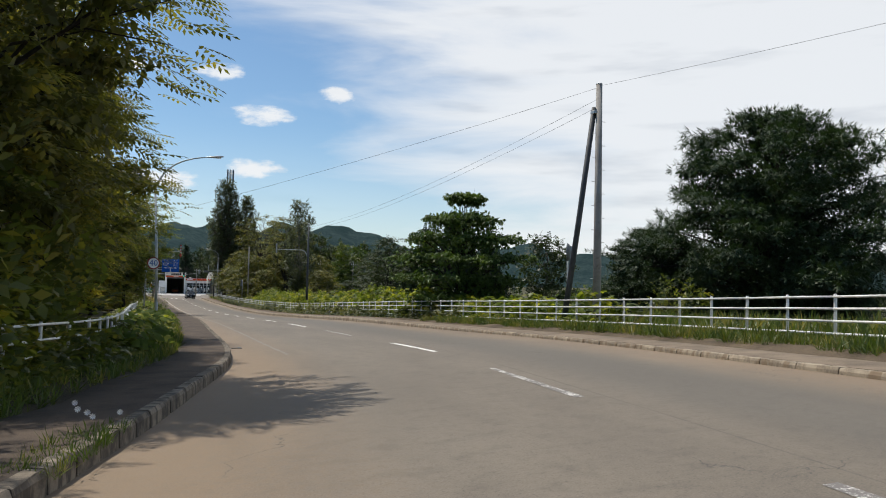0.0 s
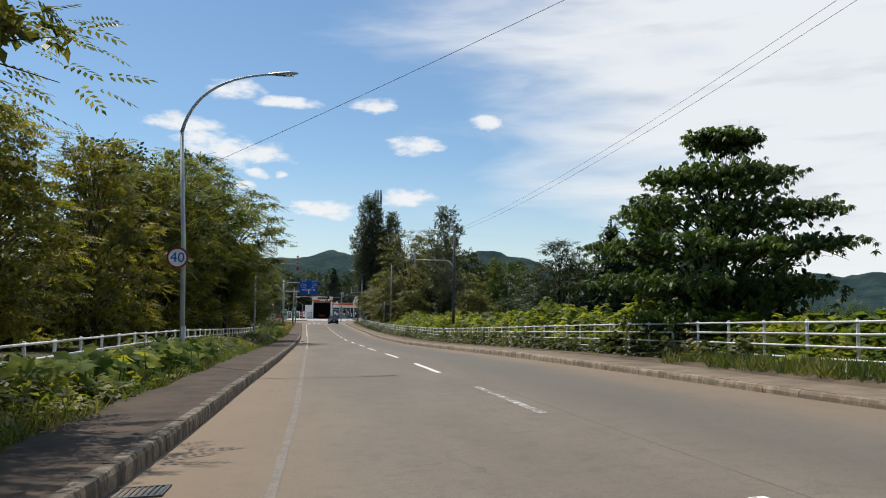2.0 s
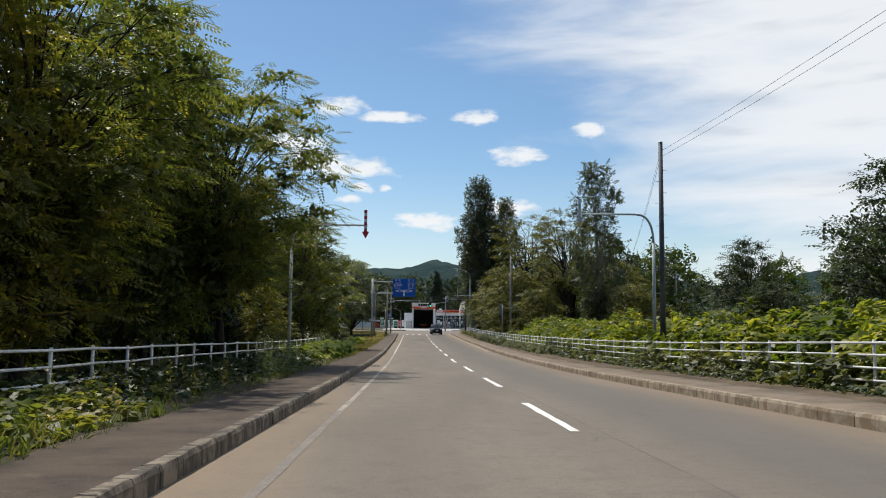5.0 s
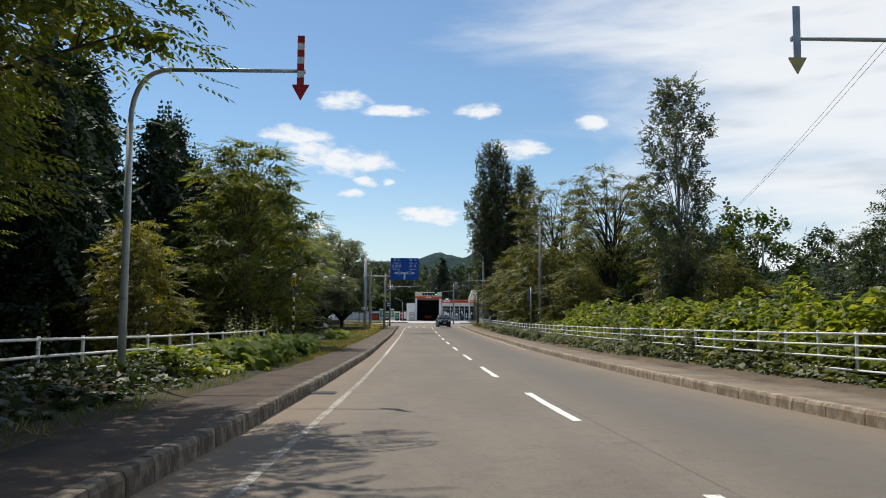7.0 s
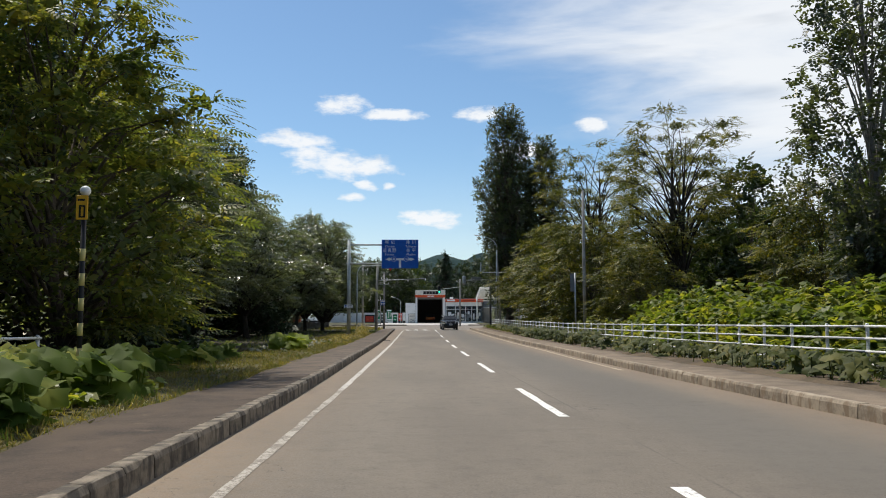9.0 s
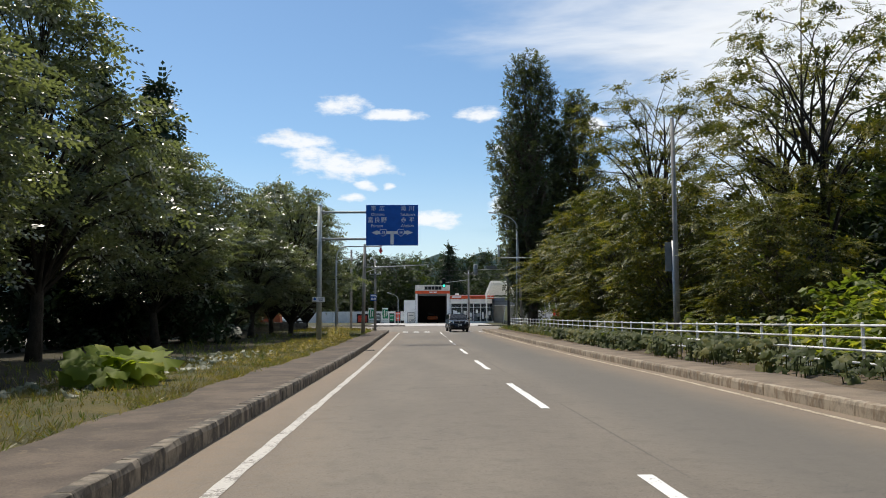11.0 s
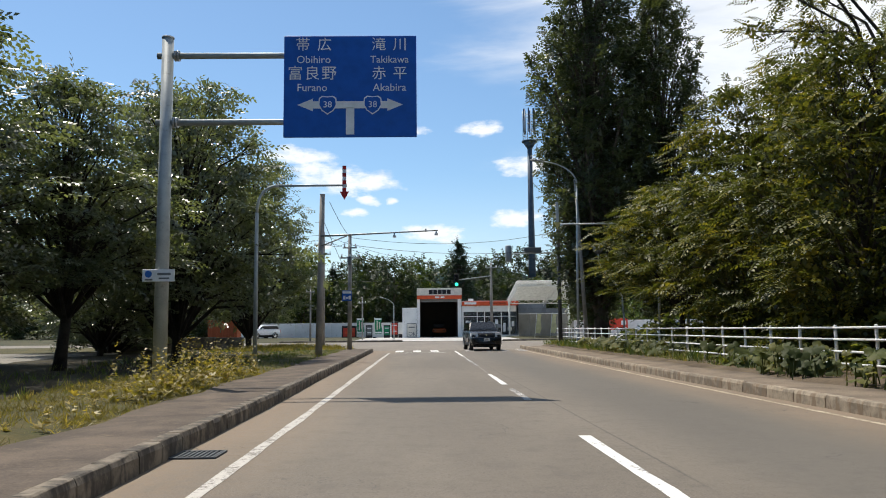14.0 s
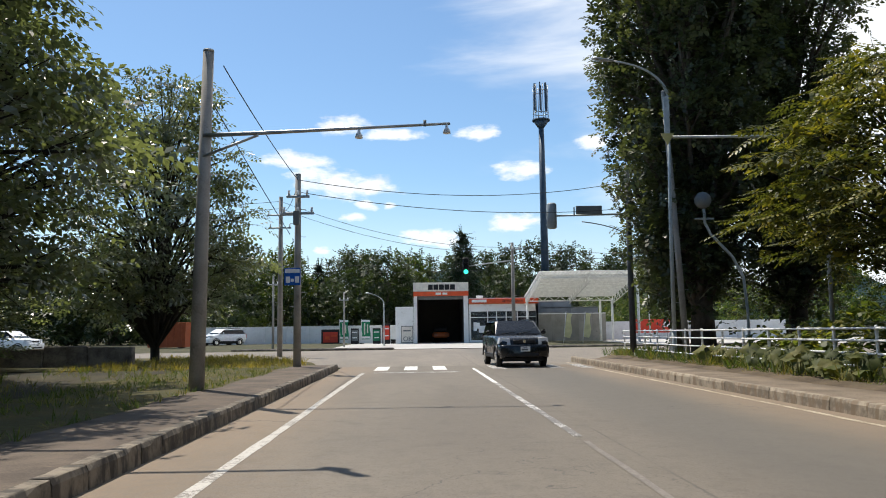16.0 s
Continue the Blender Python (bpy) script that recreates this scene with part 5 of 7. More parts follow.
for x_ in (-1.6, 1.6):
    part("leg", MB().box((x_, .06, .5), (.08, .06, 1.0)), "galvanised_steel", rs)
part("white_mark", MB().box((1.5, -.05, 1.5), (.6, .02, .5)), "sign_white", rs)

pw = thing("panel_wall", (0, FY + .9, FZ), "taupe panel wall with a pale cap beside the sales room", "wall")
for k in range(5):
    part("wall_panel", MB().box((15.5 + k * 1.3, 0, 1.3), (1.28, .12, 2.6), .012), "panel_taupe", pw)
    part("wall_cap", MB().box((15.5 + k * 1.3, 0, 2.64), (1.3, .18, .07), .01), "wall_white_paint", pw)

# things standing before the yard wall
dr = thing("drinks_machine", (-5.1, 226.4, FZ), "black framed display case with an orange poster", "display case")
part("case", MB().box((0, 0, .72), (1.75, .5, 1.44), .04), "ink_black", dr)
part("poster", MB().box((0, -.262, .68), (1.4, .02, 1.0)), "poster_red", dr)
part("poster_figure", MB().box((-.3, -.276, .62), (.45, .01, .3)).box((.35, -.276, .8), (.5, .01, .12)), "fascia_orange", dr)


def nobori(x, y, label="green and white advertising banner on a tall pole"):
    ob = thing("banner", (x, y, FZ), label, "banner", "advertising banners")
    part("pole", MB().tube([(-.42, 0, 0), (-.42, 0, 2.4)], .018, 6), "sign_white", ob)
    part("foot", MB().tube([(-.42, 0, 0), (-.42, 0, .12)], .2, 12), "black_plastic", ob)
    mb = MB()
    v = []
    for i in range(9):
        for j in range(5):
            v.append((-.4 + .8 * j / 4 + .05 * math.sin(i * .9), .04 * math.sin(i * 1.3 + j), .45 + 1.85 * i / 8))
    mb.add(v, [(i * 5 + j, i * 5 + j + 1, i * 5 + j + 6, i * 5 + j + 5) for i in range(8) for j in range(4)], True)
    cl = part("cloth", mb, "banner_green", ob)
    for z_ in (2.2, .62):
        part("white_band", MB().box((0.0, -.06, z_), (.78, .01, .19)), "sign_white", cl)
    for x_, h_ in ((-.12, 1.1), (.16, .8)):
        part("pale_bar", MB().box((x_, -.07, 1.45), (.12, .01, h_)), "fascia_cream", cl)


nobori(-3.7, 225.4)
nobori(-1.6, 225.2)


def stand(x, y, h, mat_, label):
    ob = thing("display_stand", (x, y, FZ), label, "display stand", "display stands")
    part("frame", MB().box((0, 0, h / 2), (.75, .35, h), .03), "black_plastic", ob)
    part("panel", MB().box((0, -.19, h * .55), (.62, .02, h * .7)), mat_, ob)
    for z, bw in ((h * .75, .5), (h * .4, .44)):
        part("light_bar", MB().box((0, -.205, z), (bw, .01, .1)), "sign_white", ob)


stand(-2.7, 225.8, 1.5, "signal_grey", "dark display stand with pale notices")
stand(-.6, 225.6, 1.5, "banner_green", "dark display stand with green notices")
stand(.35, 225.0, 1.9, "poster_red", "black stand with red poster and stacked cans")
for x_ in (.15, .5):
    solo("tyre_stack", MB().tube([(0, 0, 0), (0, 0, .2)], .3, 16).tube([(0, 0, .21), (0, 0, .41)], .3, 16), "rubber", "two black tyres stacked on the forecourt", "tyre", "tyre stacks", at=(x_ + .9, 225.6, FZ))
for x_, y_ in ((15.0, 211.8), (16.6, 212.2)):
    ob_ = thing("flag_banner", (x_, y_, FZ), "pale yellow leaning flag on a pole", "banner", "yellow flags")
    part("pole", MB().tube([(0, 0, 0), (.25, 0, 2.5)], .02, 6), "sign_white", ob_)
    mb_ = MB()
    vv_ = [(.06 + .26 * i / 6 + (.45 + .1 * math.sin(i)) * j, .05 * math.sin(i + j * 2), .5 + 1.9 * i / 6 - .1 * j) for i in range(7) for j in (0, .5, 1)]
    mb_.add(vv_, [(i * 3 + j, i * 3 + j + 1, i * 3 + j + 4, i * 3 + j + 3) for i in range(6) for j in range(2)], True)
    part("cloth", mb_, "banner_yellow", ob_)
street_lamp((.75, 214, gz(214) + .03), 0, (0, 3.5), (-1.5, 4.35), "white yard lamp on a bent post", r=.05, head=.5)
yl = thing("yard_lamp", (22.5, 214, gz(214) + .03), "white yard lamp with two raised arms beside the canopy", "street lamp")
part("pole", MB().tube([(0, 0, 0), (0, 0, 4.2)], [.07, .05], 10), "truss_white", yl)
for s_ in (-1, 1):
    arm_ = part("arm", MB().tube([(0, 0, 4.1), (s_ * 1.1, 0, 4.6)], .03, 6), "truss_white", yl)
    part("lamp_head", MB().box((s_ * 1.25, 0, 4.66), (.45, .2, .1), .03), "truss_white", arm_)
# low kerb islands across the junction
for x0_, x1_, y_ in ((-9, 2.0, 203.5), (11, 30, 203.5)):
    solo("island_kerb", MB().box(((x0_ + x1_) / 2, 0, .07), (x1_ - x0_, .5, .16), .05), "kerb_concrete", "low concrete kerb along the station forecourt", "kerb", "", "structure", at=(0, y_, gz(y_)))


# ---- cars ----
def suv(at, rz, paint, label, plate=True):
    """A boxy off-road estate, its nose towards -y."""
    ob = thing("car", at, label, "car", rz=rz)
    L, W = 4.45, 1.74

    def loft(sections, smooth=True):
        mb = MB()
        v, f = [], []
        n = len(sections[0])
        for s in sections:
            v += s
        for i in range(len(sections) - 1):
            for k in range(n - 1):
                a = i * n + k
                f.append((a, a + 1, a + 1 + n, a + n))
        f += [tuple(range(n - 1, -1, -1)), tuple(range((len(sections) - 1) * n, len(sections) * n))]
        return mb.add(v, f, smooth)

    def ring(y, w, z0, z1, shoulder=.12, tuck=.06):
        """A cross-section from left sill over the top to right sill."""
        h = w / 2
        return [(-h + tuck, y, z0), (-h, y, z0 + .18), (-h, y, z1 - shoulder), (-h + shoulder * .5, y, z1 - shoulder * .25), (-h + shoulder * 1.4, y, z1),
                (h - shoulder * 1.4, y, z1), (h - shoulder * .5, y, z1 - shoulder * .25), (h, y, z1 - shoulder), (h, y, z0 + .18), (h - tuck, y, z0)]

    body = loft([ring(-2.1, 1.54, .46, .86), ring(-2.02, 1.66, .36, .96), ring(-1.8, W, .32, 1.03), ring(-1.2, W, .30, 1.09), ring(-.9, W, .30, 1.12), ring(.6, W, .30, 1.12),
                 ring(1.7, W, .30, 1.13), ring(2.05, W - .03, .36, 1.13), ring(2.16, W - .12, .46, 1.08)])
    bd = part("body", body, paint, ob)

    def cab(y0, y1, y2, y3, w0, w1, z0, z1):
        a, b = w0 / 2, w1 / 2
        return [[(-a, y0, z0), (-a + .01, y0 - .005, z0 + .01), (a - .01, y0 - .005, z0 + .01), (a, y0, z0)], [(-b, y1, z1), (-b + .1, y1, z1 + .05), (b - .1, y1, z1 + .05), (b, y1, z1)],
                [(-b, y2, z1 + .01), (-b + .1, y2, z1 + .06), (b - .1, y2, z1 + .06), (b, y2, z1 + .01)], [(-a, y3, z0), (-a + .01, y3, z0 + .01), (a - .01, y3, z0 + .01), (a, y3, z0)]]

    part("cabin", loft(cab(-1.12, -.36, 1.82, 2.08, 1.66, 1.46, 1.10, 1.56), False), paint, ob)
    # panes lie just proud of the cabin's slopes
    nz = Vector((0, -.52, .855)).normalized()

    def pane(pts, push, name):
        c = sum((Vector(p) for p in pts), Vector()) / len(pts)
        push = Vector(push)
        v = [Vector(p) + push for p in pts] + [Vector(p) - push * .4 for p in pts]
        n = len(pts)
        mb = MB().add(v, [tuple(range(n)), tuple(range(2 * n - 1, n - 1, -1))] + [(i, (i + 1) % n, n + (i + 1) % n, n + i) for i in range(n)])
        return part(name, mb, "car_glass", ob)

    pane([(-.75, -1.079, 1.125), (.75, -1.079, 1.125), (.665, -.401, 1.535), (-.665, -.401, 1.535)], nz * .02, "windscreen")
    pane([(-.70, 2.035, 1.18), (.70, 2.035, 1.18), (.58, 1.86, 1.48), (-.58, 1.86, 1.48)], (0, .02, .01), "rear_window")
    for s in (-1, 1):
        for a0, a1, b0, b1 in ((-.80, .42, -.32, .42), (.50, 1.28, .50, 1.28), (1.36, 1.90, 1.36, 1.72)):
            pane([(s * .822, a0, 1.15), (s * .822, a1, 1.15), (s * .75, b1, 1.49), (s * .75, b0, 1.49)], (s * .018, 0, .004), "side_window")
        part("headlamp", loft([[(s * .48, -2.15, .75), (s * .50, -2.12, .985), (s * .82, -2.03, 1.0), (s * .86, -2.01, .80)], [(s * .48, -1.9, .75), (s * .50, -1.9, .995), (s * .86, -1.82, 1.015), (s * .892, -1.82, .80)]], False), "headlamp_shell", ob, "pale clear headlamp")
        part("door_mirror", MB().box((s * .98, -.66, 1.2), (.2, .12, .17), .05), paint, ob)
        part("fog_lamp", MB().tube([(s * .62, -2.20, .5), (s * .62, -2.10, .5)], .06, 12), "lamp_glass", ob)
        part("roof_rail", MB().tube([(s * .62, -.1, 1.60), (s * .62, .05, 1.65), (s * .62, 1.5, 1.65), (s * .62, 1.65, 1.60)], .02, 8), "black_plastic", ob)
        part("sill_moulding", MB().box((s * .865, .1, .38), (.05, 2.4, .16), .02), "black_plastic", ob)
        part("tail_lamp", MB().box((s * .74, 2.19, .9), (.16, .08, .34), .02), "poster_red", ob)
        for y in (-1.36, 1.34):
            w = part("wheel", MB().tube([(s * .68, y, .335), (s * .70, y, .335), (s * .86, y, .335), (s * .88, y, .335)], [.30, .335, .335, .30], 24), "rubber", ob)
            part("wheel_arch", MB().tube([(s * .875, y + .40 * math.cos(a * math.pi / 12), .335 + .40 * math.sin(a * math.pi / 12)) for a in range(13)], .035, 8), "black_plastic", ob)
            rim = MB().tube([(s * .872, y, .335), (s * .892, y, .335)], [.20, .19], 20)
            for k in range(6):
                a = k * math.pi / 3
                rim.box((s * .895, y + .11 * math.cos(a), .335 + .11 * math.sin(a)), (.012, .05, .05))
            part("rim", rim, "chrome", w)
    part("grille", MB().box((0, -2.085, .86), (.76, .08, .14), .02), "black_plastic", ob)
    part("badge", MB().prism(disc_poly(.055, 14, 0, .88), "y", -2.145, -2.12), "chrome", ob)
    part("bumper", loft([ring(-2.26, 1.46, .36, .72, .06), ring(-2.2, 1.66, .32, .76, .06), ring(-1.9, 1.77, .30, .78, .06)]), paint, ob)
    part("lower_intake", MB().box((0, -2.25, .43), (.95, .04, .12), .02), "black_plastic", ob)
    np_ = part("number_plate", MB().box((.0, -2.275, .62), (.33, .02, .165), .004), "sign_white", ob)
    part("dark_bar", MB().box((-.02, -2.288, .60), (.22, .003, .055)), "signal_grey", np_)
    part("dark_bar", MB().box((0, -2.288, .665), (.14, .003, .025)), "signal_grey", np_)
    part("wiper", MB().tube([(-.05, -1.10, 1.14), (.45, -.99, 1.21)], .01, 6).tube([(-.6, -1.10, 1.14), (-.1, -1.0, 1.20)], .01, 6), "black_plastic", ob)
    part("underbody", MB().box((0, 0, .26), (1.4, 3.9, .12)), "black_plastic", ob)
    return ob


suv((7.45, 178.6, gz(178.6)), radians(4), "car_paint_dark_blue", "dark blue boxy off-road car coming towards the camera")
suv((-15.4, 226.0, FZ), radians(-38), "car_paint_white", "white car parked beside the yard wall")
suv((-25.5, 206.5, gz(206)), radians(80), "car_paint_white", "white car standing beyond the junction behind the trees")
# clutter and low walls under the trees beside the junction
lw = thing("low_wall", (-9.4, 178.8, gz(179) + .1), "low weathered wall of concrete blocks under the trees", "wall")
for k in range(5):
    part("block", MB().box((-4.35 + 1.62 * k, .02 * (k % 2), .4 - .02 * (k % 3)), (1.6, .32, .8 - .04 * (k % 3)), .03), "kerb_concrete", lw)
bin_ = thing("steel_container", (-16.9, 215.0, gz(215)), "rust-orange steel container standing across the junction", "container")
part("body", MB().prism([(-1.55, 2.1), (-1.5, .15), (1.5, .15), (1.55, 2.1)], "y", -.8, .8), "rust_orange", bin_)
part("rim", MB().box((0, 0, 2.13), (3.2, 1.7, .08), .01), "rust_orange", bin_)
for x_ in (-1.2, -.6, 0, .6, 1.2):
    part("side_rib", MB().box((x_, -.83, 1.12), (.09, .06, 1.9), .01), "rust_orange", bin_)
for x_ in (-1.0, 1.0):
    part("skid", MB().box((x_, 0, .075), (.12, 1.6, .15)), "dark_pole", bin_)

# ---- plants ----
def leaf_quad(l, w, fold=0.12, base=0.0):
    """A pointed leaf along +y, slightly folded: four corners."""
    return np.array([(0, base, 0), (w / 2, base + l * .45, fold * w), (0, base + l, 0), (-w / 2, base + l * .45, fold * w)])


def turned(q, ang, at, tilt=0.0):
    c, s = math.cos(ang), math.sin(ang)
    r = np.array([(c, -s, 0), (s, c, 0), (0, 0, 1)])
    ct, st = math.cos(tilt), math.sin(tilt)
    t = np.array([(1, 0, 0), (0, ct, -st), (0, st, ct)])
    return q @ t.T @ r.T + np.array(at)


def sprig_pinnate(pairs=3, length=.42, leaf=(.25, .058)):
    out = []
    for k in range(pairs):
        y = length * (k + .6) / (pairs + .4)
        z = -.3 * y * y
        for s in (-1, 1):
            out.append(turned(leaf_quad(*leaf), -s * (1.25 - .12 * k), (s * .008, y, z), -.12 - .05 * k))
    out.append(turned(leaf_quad(*leaf), 0, (0, length, -.3 * length ** 2), -.3))
    return np.array(out)


def sprig_broad(n=6, length=.42, leaf=(.15, .085)):
    out = []
    for k in range(n):
        y = length * (k + .3) / n
        out.append(turned(leaf_quad(*leaf), (-1) ** k * -(1.2 - .12 * k), (0, y, -.1 * y), -.3 if k % 2 else -.05))
    return np.array(out)


def sprig_rosette(n=8, leaf=(.36, .13)):
    out = []
    for k in range(n):
        out.append(turned(leaf_quad(*leaf), 2 * math.pi * k / n + .4 * (k % 3), (0, .05, 0), -.55 - .3 * (k % 3)))
    return np.array(out)


def sprig_fan(n=7, length=.8, w=.10):
    """A flat, drooping fir twig."""
    out = []
    for k in range(n):
        y = length * k / n
        for s in (-1, 1):
            out.append(turned(leaf_quad(.34 * (1 - .6 * k / n) + .06, w), -s * .85, (0, y, -.12 * y), -.2))
    out.append(turned(leaf_quad(.22, w), 0, (0, length, -.1), -.15))
    return np.array(out)


def sprig_tuft(n=9, length=.34, w=.045):
    """A brush of pine needles."""
    rng = random.Random(4)
    out = []
    for k in range(n):
        a = 2 * math.pi * k / n + rng.uniform(-.3, .3)
        out.append(turned(leaf_quad(length * rng.uniform(.8, 1.1), w), a * .32 - .95 if k < n else 0, (0, rng.uniform(0, .1), 0), rng.uniform(-.9, .9)))
    return np.array(out)


def scatter(name, template, pos, way, size, material, roll=0.5, rng=None):
    """One mesh of many sprigs: template (k,4,3) set at pos along way."""
    n = len(pos)
    d = way / np.linalg.norm(way, axis=1, keepdims=True)
    up = np.tile((0.0, 0.0, 1.0), (n, 1)) + rng.normal(0, roll, (n, 3))
    x = np.cross(d, up)
    x /= np.linalg.norm(x, axis=1, keepdims=True) + 1e-9
    z = np.cross(x, d)
    k = template.shape[0]
    p = template.reshape(-1, 3)
    world_ = (p[None, :, 0:1] * x[:, None, :] + p[None, :, 1:2] * d[:, None, :] + p[None, :, 2:3] * z[:, None, :]) * size[:, None, None] + pos[:, None, :]
    v = world_.reshape(-1, 3).astype(np.float32)
    quads = n * k
    me = bpy.data.meshes.new(name)
    me.vertices.add(len(v))
    me.vertices.foreach_set("co", v.ravel())
    me.loops.add(quads * 4)
    me.loops.foreach_set("vertex_index", np.arange(quads * 4, dtype=np.int32))
    me.polygons.add(quads)
    me.polygons.foreach_set("loop_start", np.arange(0, quads * 4, 4, dtype=np.int32))
    me.materials.append(MATS[material])
    me.update(calc_edges=True)
    return me


def crown_points(rng, lobes, per, spread=0.35, top_bias=0.25, droop=0.0):
    """Places and directions of sprigs on the outside of the lobes (centre, radii)."""
    P, D = [], []
    for c, r in lobes:
        n = max(4, int(per * (r[0] * r[1]) ** .9))
        u = rng.normal(0, 1, (n, 3))
        u[:, 2] += top_bias
        u /= np.linalg.norm(u, axis=1, keepdims=True)
        rad = rng.uniform(.45, 1.0, (n, 1)) ** .6
        P.append(np.array(c) + u * np.array(r) * rad)
        w = u * (.55, .55, .3) + rng.normal(0, spread + .2, (n, 3))
        w[:, 2] -= droop
        D.append(w)
    return np.concatenate(P), np.concatenate(D)


def layer_points(rng, lobes, per, droop=0.0):
    """Sprigs spread over flat, gently domed plates, their leaves lying outwards as branches carry them."""
    P, D = [], []
    for c, r in lobes:
        n = max(6, int(per * (r[0] * r[1]) ** .9))
        a, k = rng.uniform(0, 2 * math.pi, n), np.sqrt(rng.uniform(0, 1, n))
        way = np.array((c[0], c[1])) / (math.hypot(c[0], c[1]) + .2)
        x, y = np.cos(a) * k, np.sin(a) * k
        along = x * way[0] + y * way[1]
        z = r[2] * (1.0 - k * k) - droop * r[0] * np.maximum(along, -.2) + rng.normal(0, .10, n) * r[0] - (rng.uniform(0, 1, n) < .22) * rng.uniform(0, .45, n) * r[0]
        P.append(np.stack([c[0] + x * r[0] * (1 + .15 * abs(way[0])), c[1] + y * r[1] * (1 + .15 * abs(way[1])), c[2] + z], 1))
        d = np.stack([x * .8 + way[0] * .55, y * .8 + way[1] * .55, -.05 - droop * .6 * k], 1)
        D.append(d + rng.normal(0, .28, (n, 3)) * (1, 1, .75))
    return np.concatenate(P), np.concatenate(D)


SPRIGS = {
    "pinnate": sprig_pinnate(5, .40, (.125, .056)), "pinnate_fine": sprig_pinnate(5, .40, (.11, .05)), "pinnate_big": sprig_pinnate(5, .5, (.15, .066)), "broad": sprig_broad(), "rosette": sprig_rosette(), "tuft": sprig_tuft(),
    "far": sprig_broad(5, .6, (.30, .19)), "poplar": sprig_broad(6, .40, (.17, .13)), "far_fan": sprig_fan(4, 1.1, .22),
}


def make_tree(name, label, height, radius, crown_from, shape, lobes_n, lobe_r, per, sprig, leaf, seed, flat=0.75, size=1.0, bark="bark",
              trunk_r=0.16, droop=0.0, spread=0.4, lean=(0, 0), bias=.25, stems=1, group="", fill=22, fill_size=1.0, lo=.35, roll=.28, trunk_to=.9, tiers=0, point=0.0, core=0, layer=False):
    """A tree: a trunk with limbs to each leafy lobe, and a crown of sprigs. shape(h) gives the crown's half width at 0..1 of its height."""
    rng = np.random.default_rng(seed)
    ob = thing(name, (0, 0, 0), label, "tree", group)
    wood = MB()
    lobes = []
    for i in range(lobes_n):
        h = (i + rng.uniform(.2, .8)) / lobes_n
        if tiers:
            h = (min(int(h * tiers), tiers - 1) + .5) / tiers + rng.uniform(-.02, .02)
        a = i * 2.399 + rng.uniform(-.5, .5)
        rr = shape(h) * radius * rng.uniform(lo, 1.0) ** .6
        z = crown_from + (height - crown_from) * h
        r = lobe_r * rng.uniform(.65, 1.25) * (1 - .35 * h) * (1 - point * h)
        rr = max(0.0, rr - r * (.85 if layer else .55))
        lobes.append(((rr * math.cos(a) + lean[0] * h, rr * math.sin(a) + lean[1] * h, z), (r, r, r * flat)))
    for s in range(stems):
        sx, sy = (rng.uniform(-.5, .5) * (stems > 1), rng.uniform(-.5, .5) * (stems > 1))
        pts, rad = [], []
        for i in range(9):
            t = i / 8
            pts.append((sx * (1 + 2.2 * t) + lean[0] * t * .8 + .12 * math.sin(t * 7 + seed + s), sy * (1 + 2.2 * t) + lean[1] * t * .8 + .12 * math.cos(t * 6 + seed), -.2 + (height * trunk_to + .2) * t))
            rad.append(trunk_r * (1.25 if i == 0 else 1 - .93 * t))
        wood.tube(pts, rad, 9)
        for (c, r) in lobes[s::stems]:
            z0 = max(crown_from * .7, c[2] - .25 * height * rng.uniform(.3, 1.5) - .4)
            t = min(max(z0 / (height * trunk_to), 0), 1)
            k = min(int(t * 8), 7)
            f_ = t * 8 - k
            p0 = Vector(pts[k]).lerp(Vector(pts[k + 1]), f_)
            p2 = Vector(c)
            p1 = p0.lerp(p2, .5) + Vector((0, 0, .18 * (p2 - p0).length * (1 if droop < .3 else -.3)))
            b = max(.018, trunk_r * (1 - .8 * t) * .42)
            wood.tube([p0, p1, p2], [b, b * .65, b * .25], 6, caps=False)
            for q in range(3):
                e = p2 + Vector(rng.normal(0, 1, 3)) * r[0] * .38
                wood.tube([p1.lerp(p2, .6), e], [b * .3, b * .1], 4, caps=False)
    part("trunk", wood, bark, ob)
    P, D = layer_points(rng, lobes, per, droop) if layer else crown_points(rng, lobes, per, spread, bias, droop)
    sz = rng.uniform(.75, 1.25, len(P)) * size
    crown = scatter("crown", SPRIGS[sprig], P, D, sz, leaf, roll, rng)
    part("crown", crown, leaf, ob)
    # larger leaves in the shade inside the lobes close the view through the crown
    Q, E = [], []
    for c, r in lobes:
        n = int(fill * r[0] * r[1]) + 2
        u = rng.normal(0, 1, (n, 3))
        u /= np.linalg.norm(u, axis=1, keepdims=True)
        Q.append(np.array(c) + u * np.array(r) * rng.uniform(.1, .72, (n, 1)))
        E.append(rng.normal(0, 1, (n, 3)) * (1, 1, .5))
    if core:
        n = int(core * radius * (height - crown_from))
        h = rng.uniform(.02, .8, n)
        a, rr = rng.uniform(0, 2 * math.pi, n), np.sqrt(rng.uniform(0, 1, n)) * np.array([shape(k) for k in h]) * radius * .62
        Q.append(np.stack([rr * np.cos(a) + lean[0] * h, rr * np.sin(a) + lean[1] * h, crown_from + (height - crown_from) * h], 1))
        E.append(rng.normal(0, 1, (n, 3)))
    Q, E = np.concatenate(Q), np.concatenate(E)
    inner = np.array([turned(leaf_quad(.19, .11), a, (.12 * math.sin(a * 3), .1 * math.cos(a * 2), 0), t) for a, t in ((0, 0), (1.3, -.5), (2.6, .3), (3.9, -.2), (5.2, .45))])
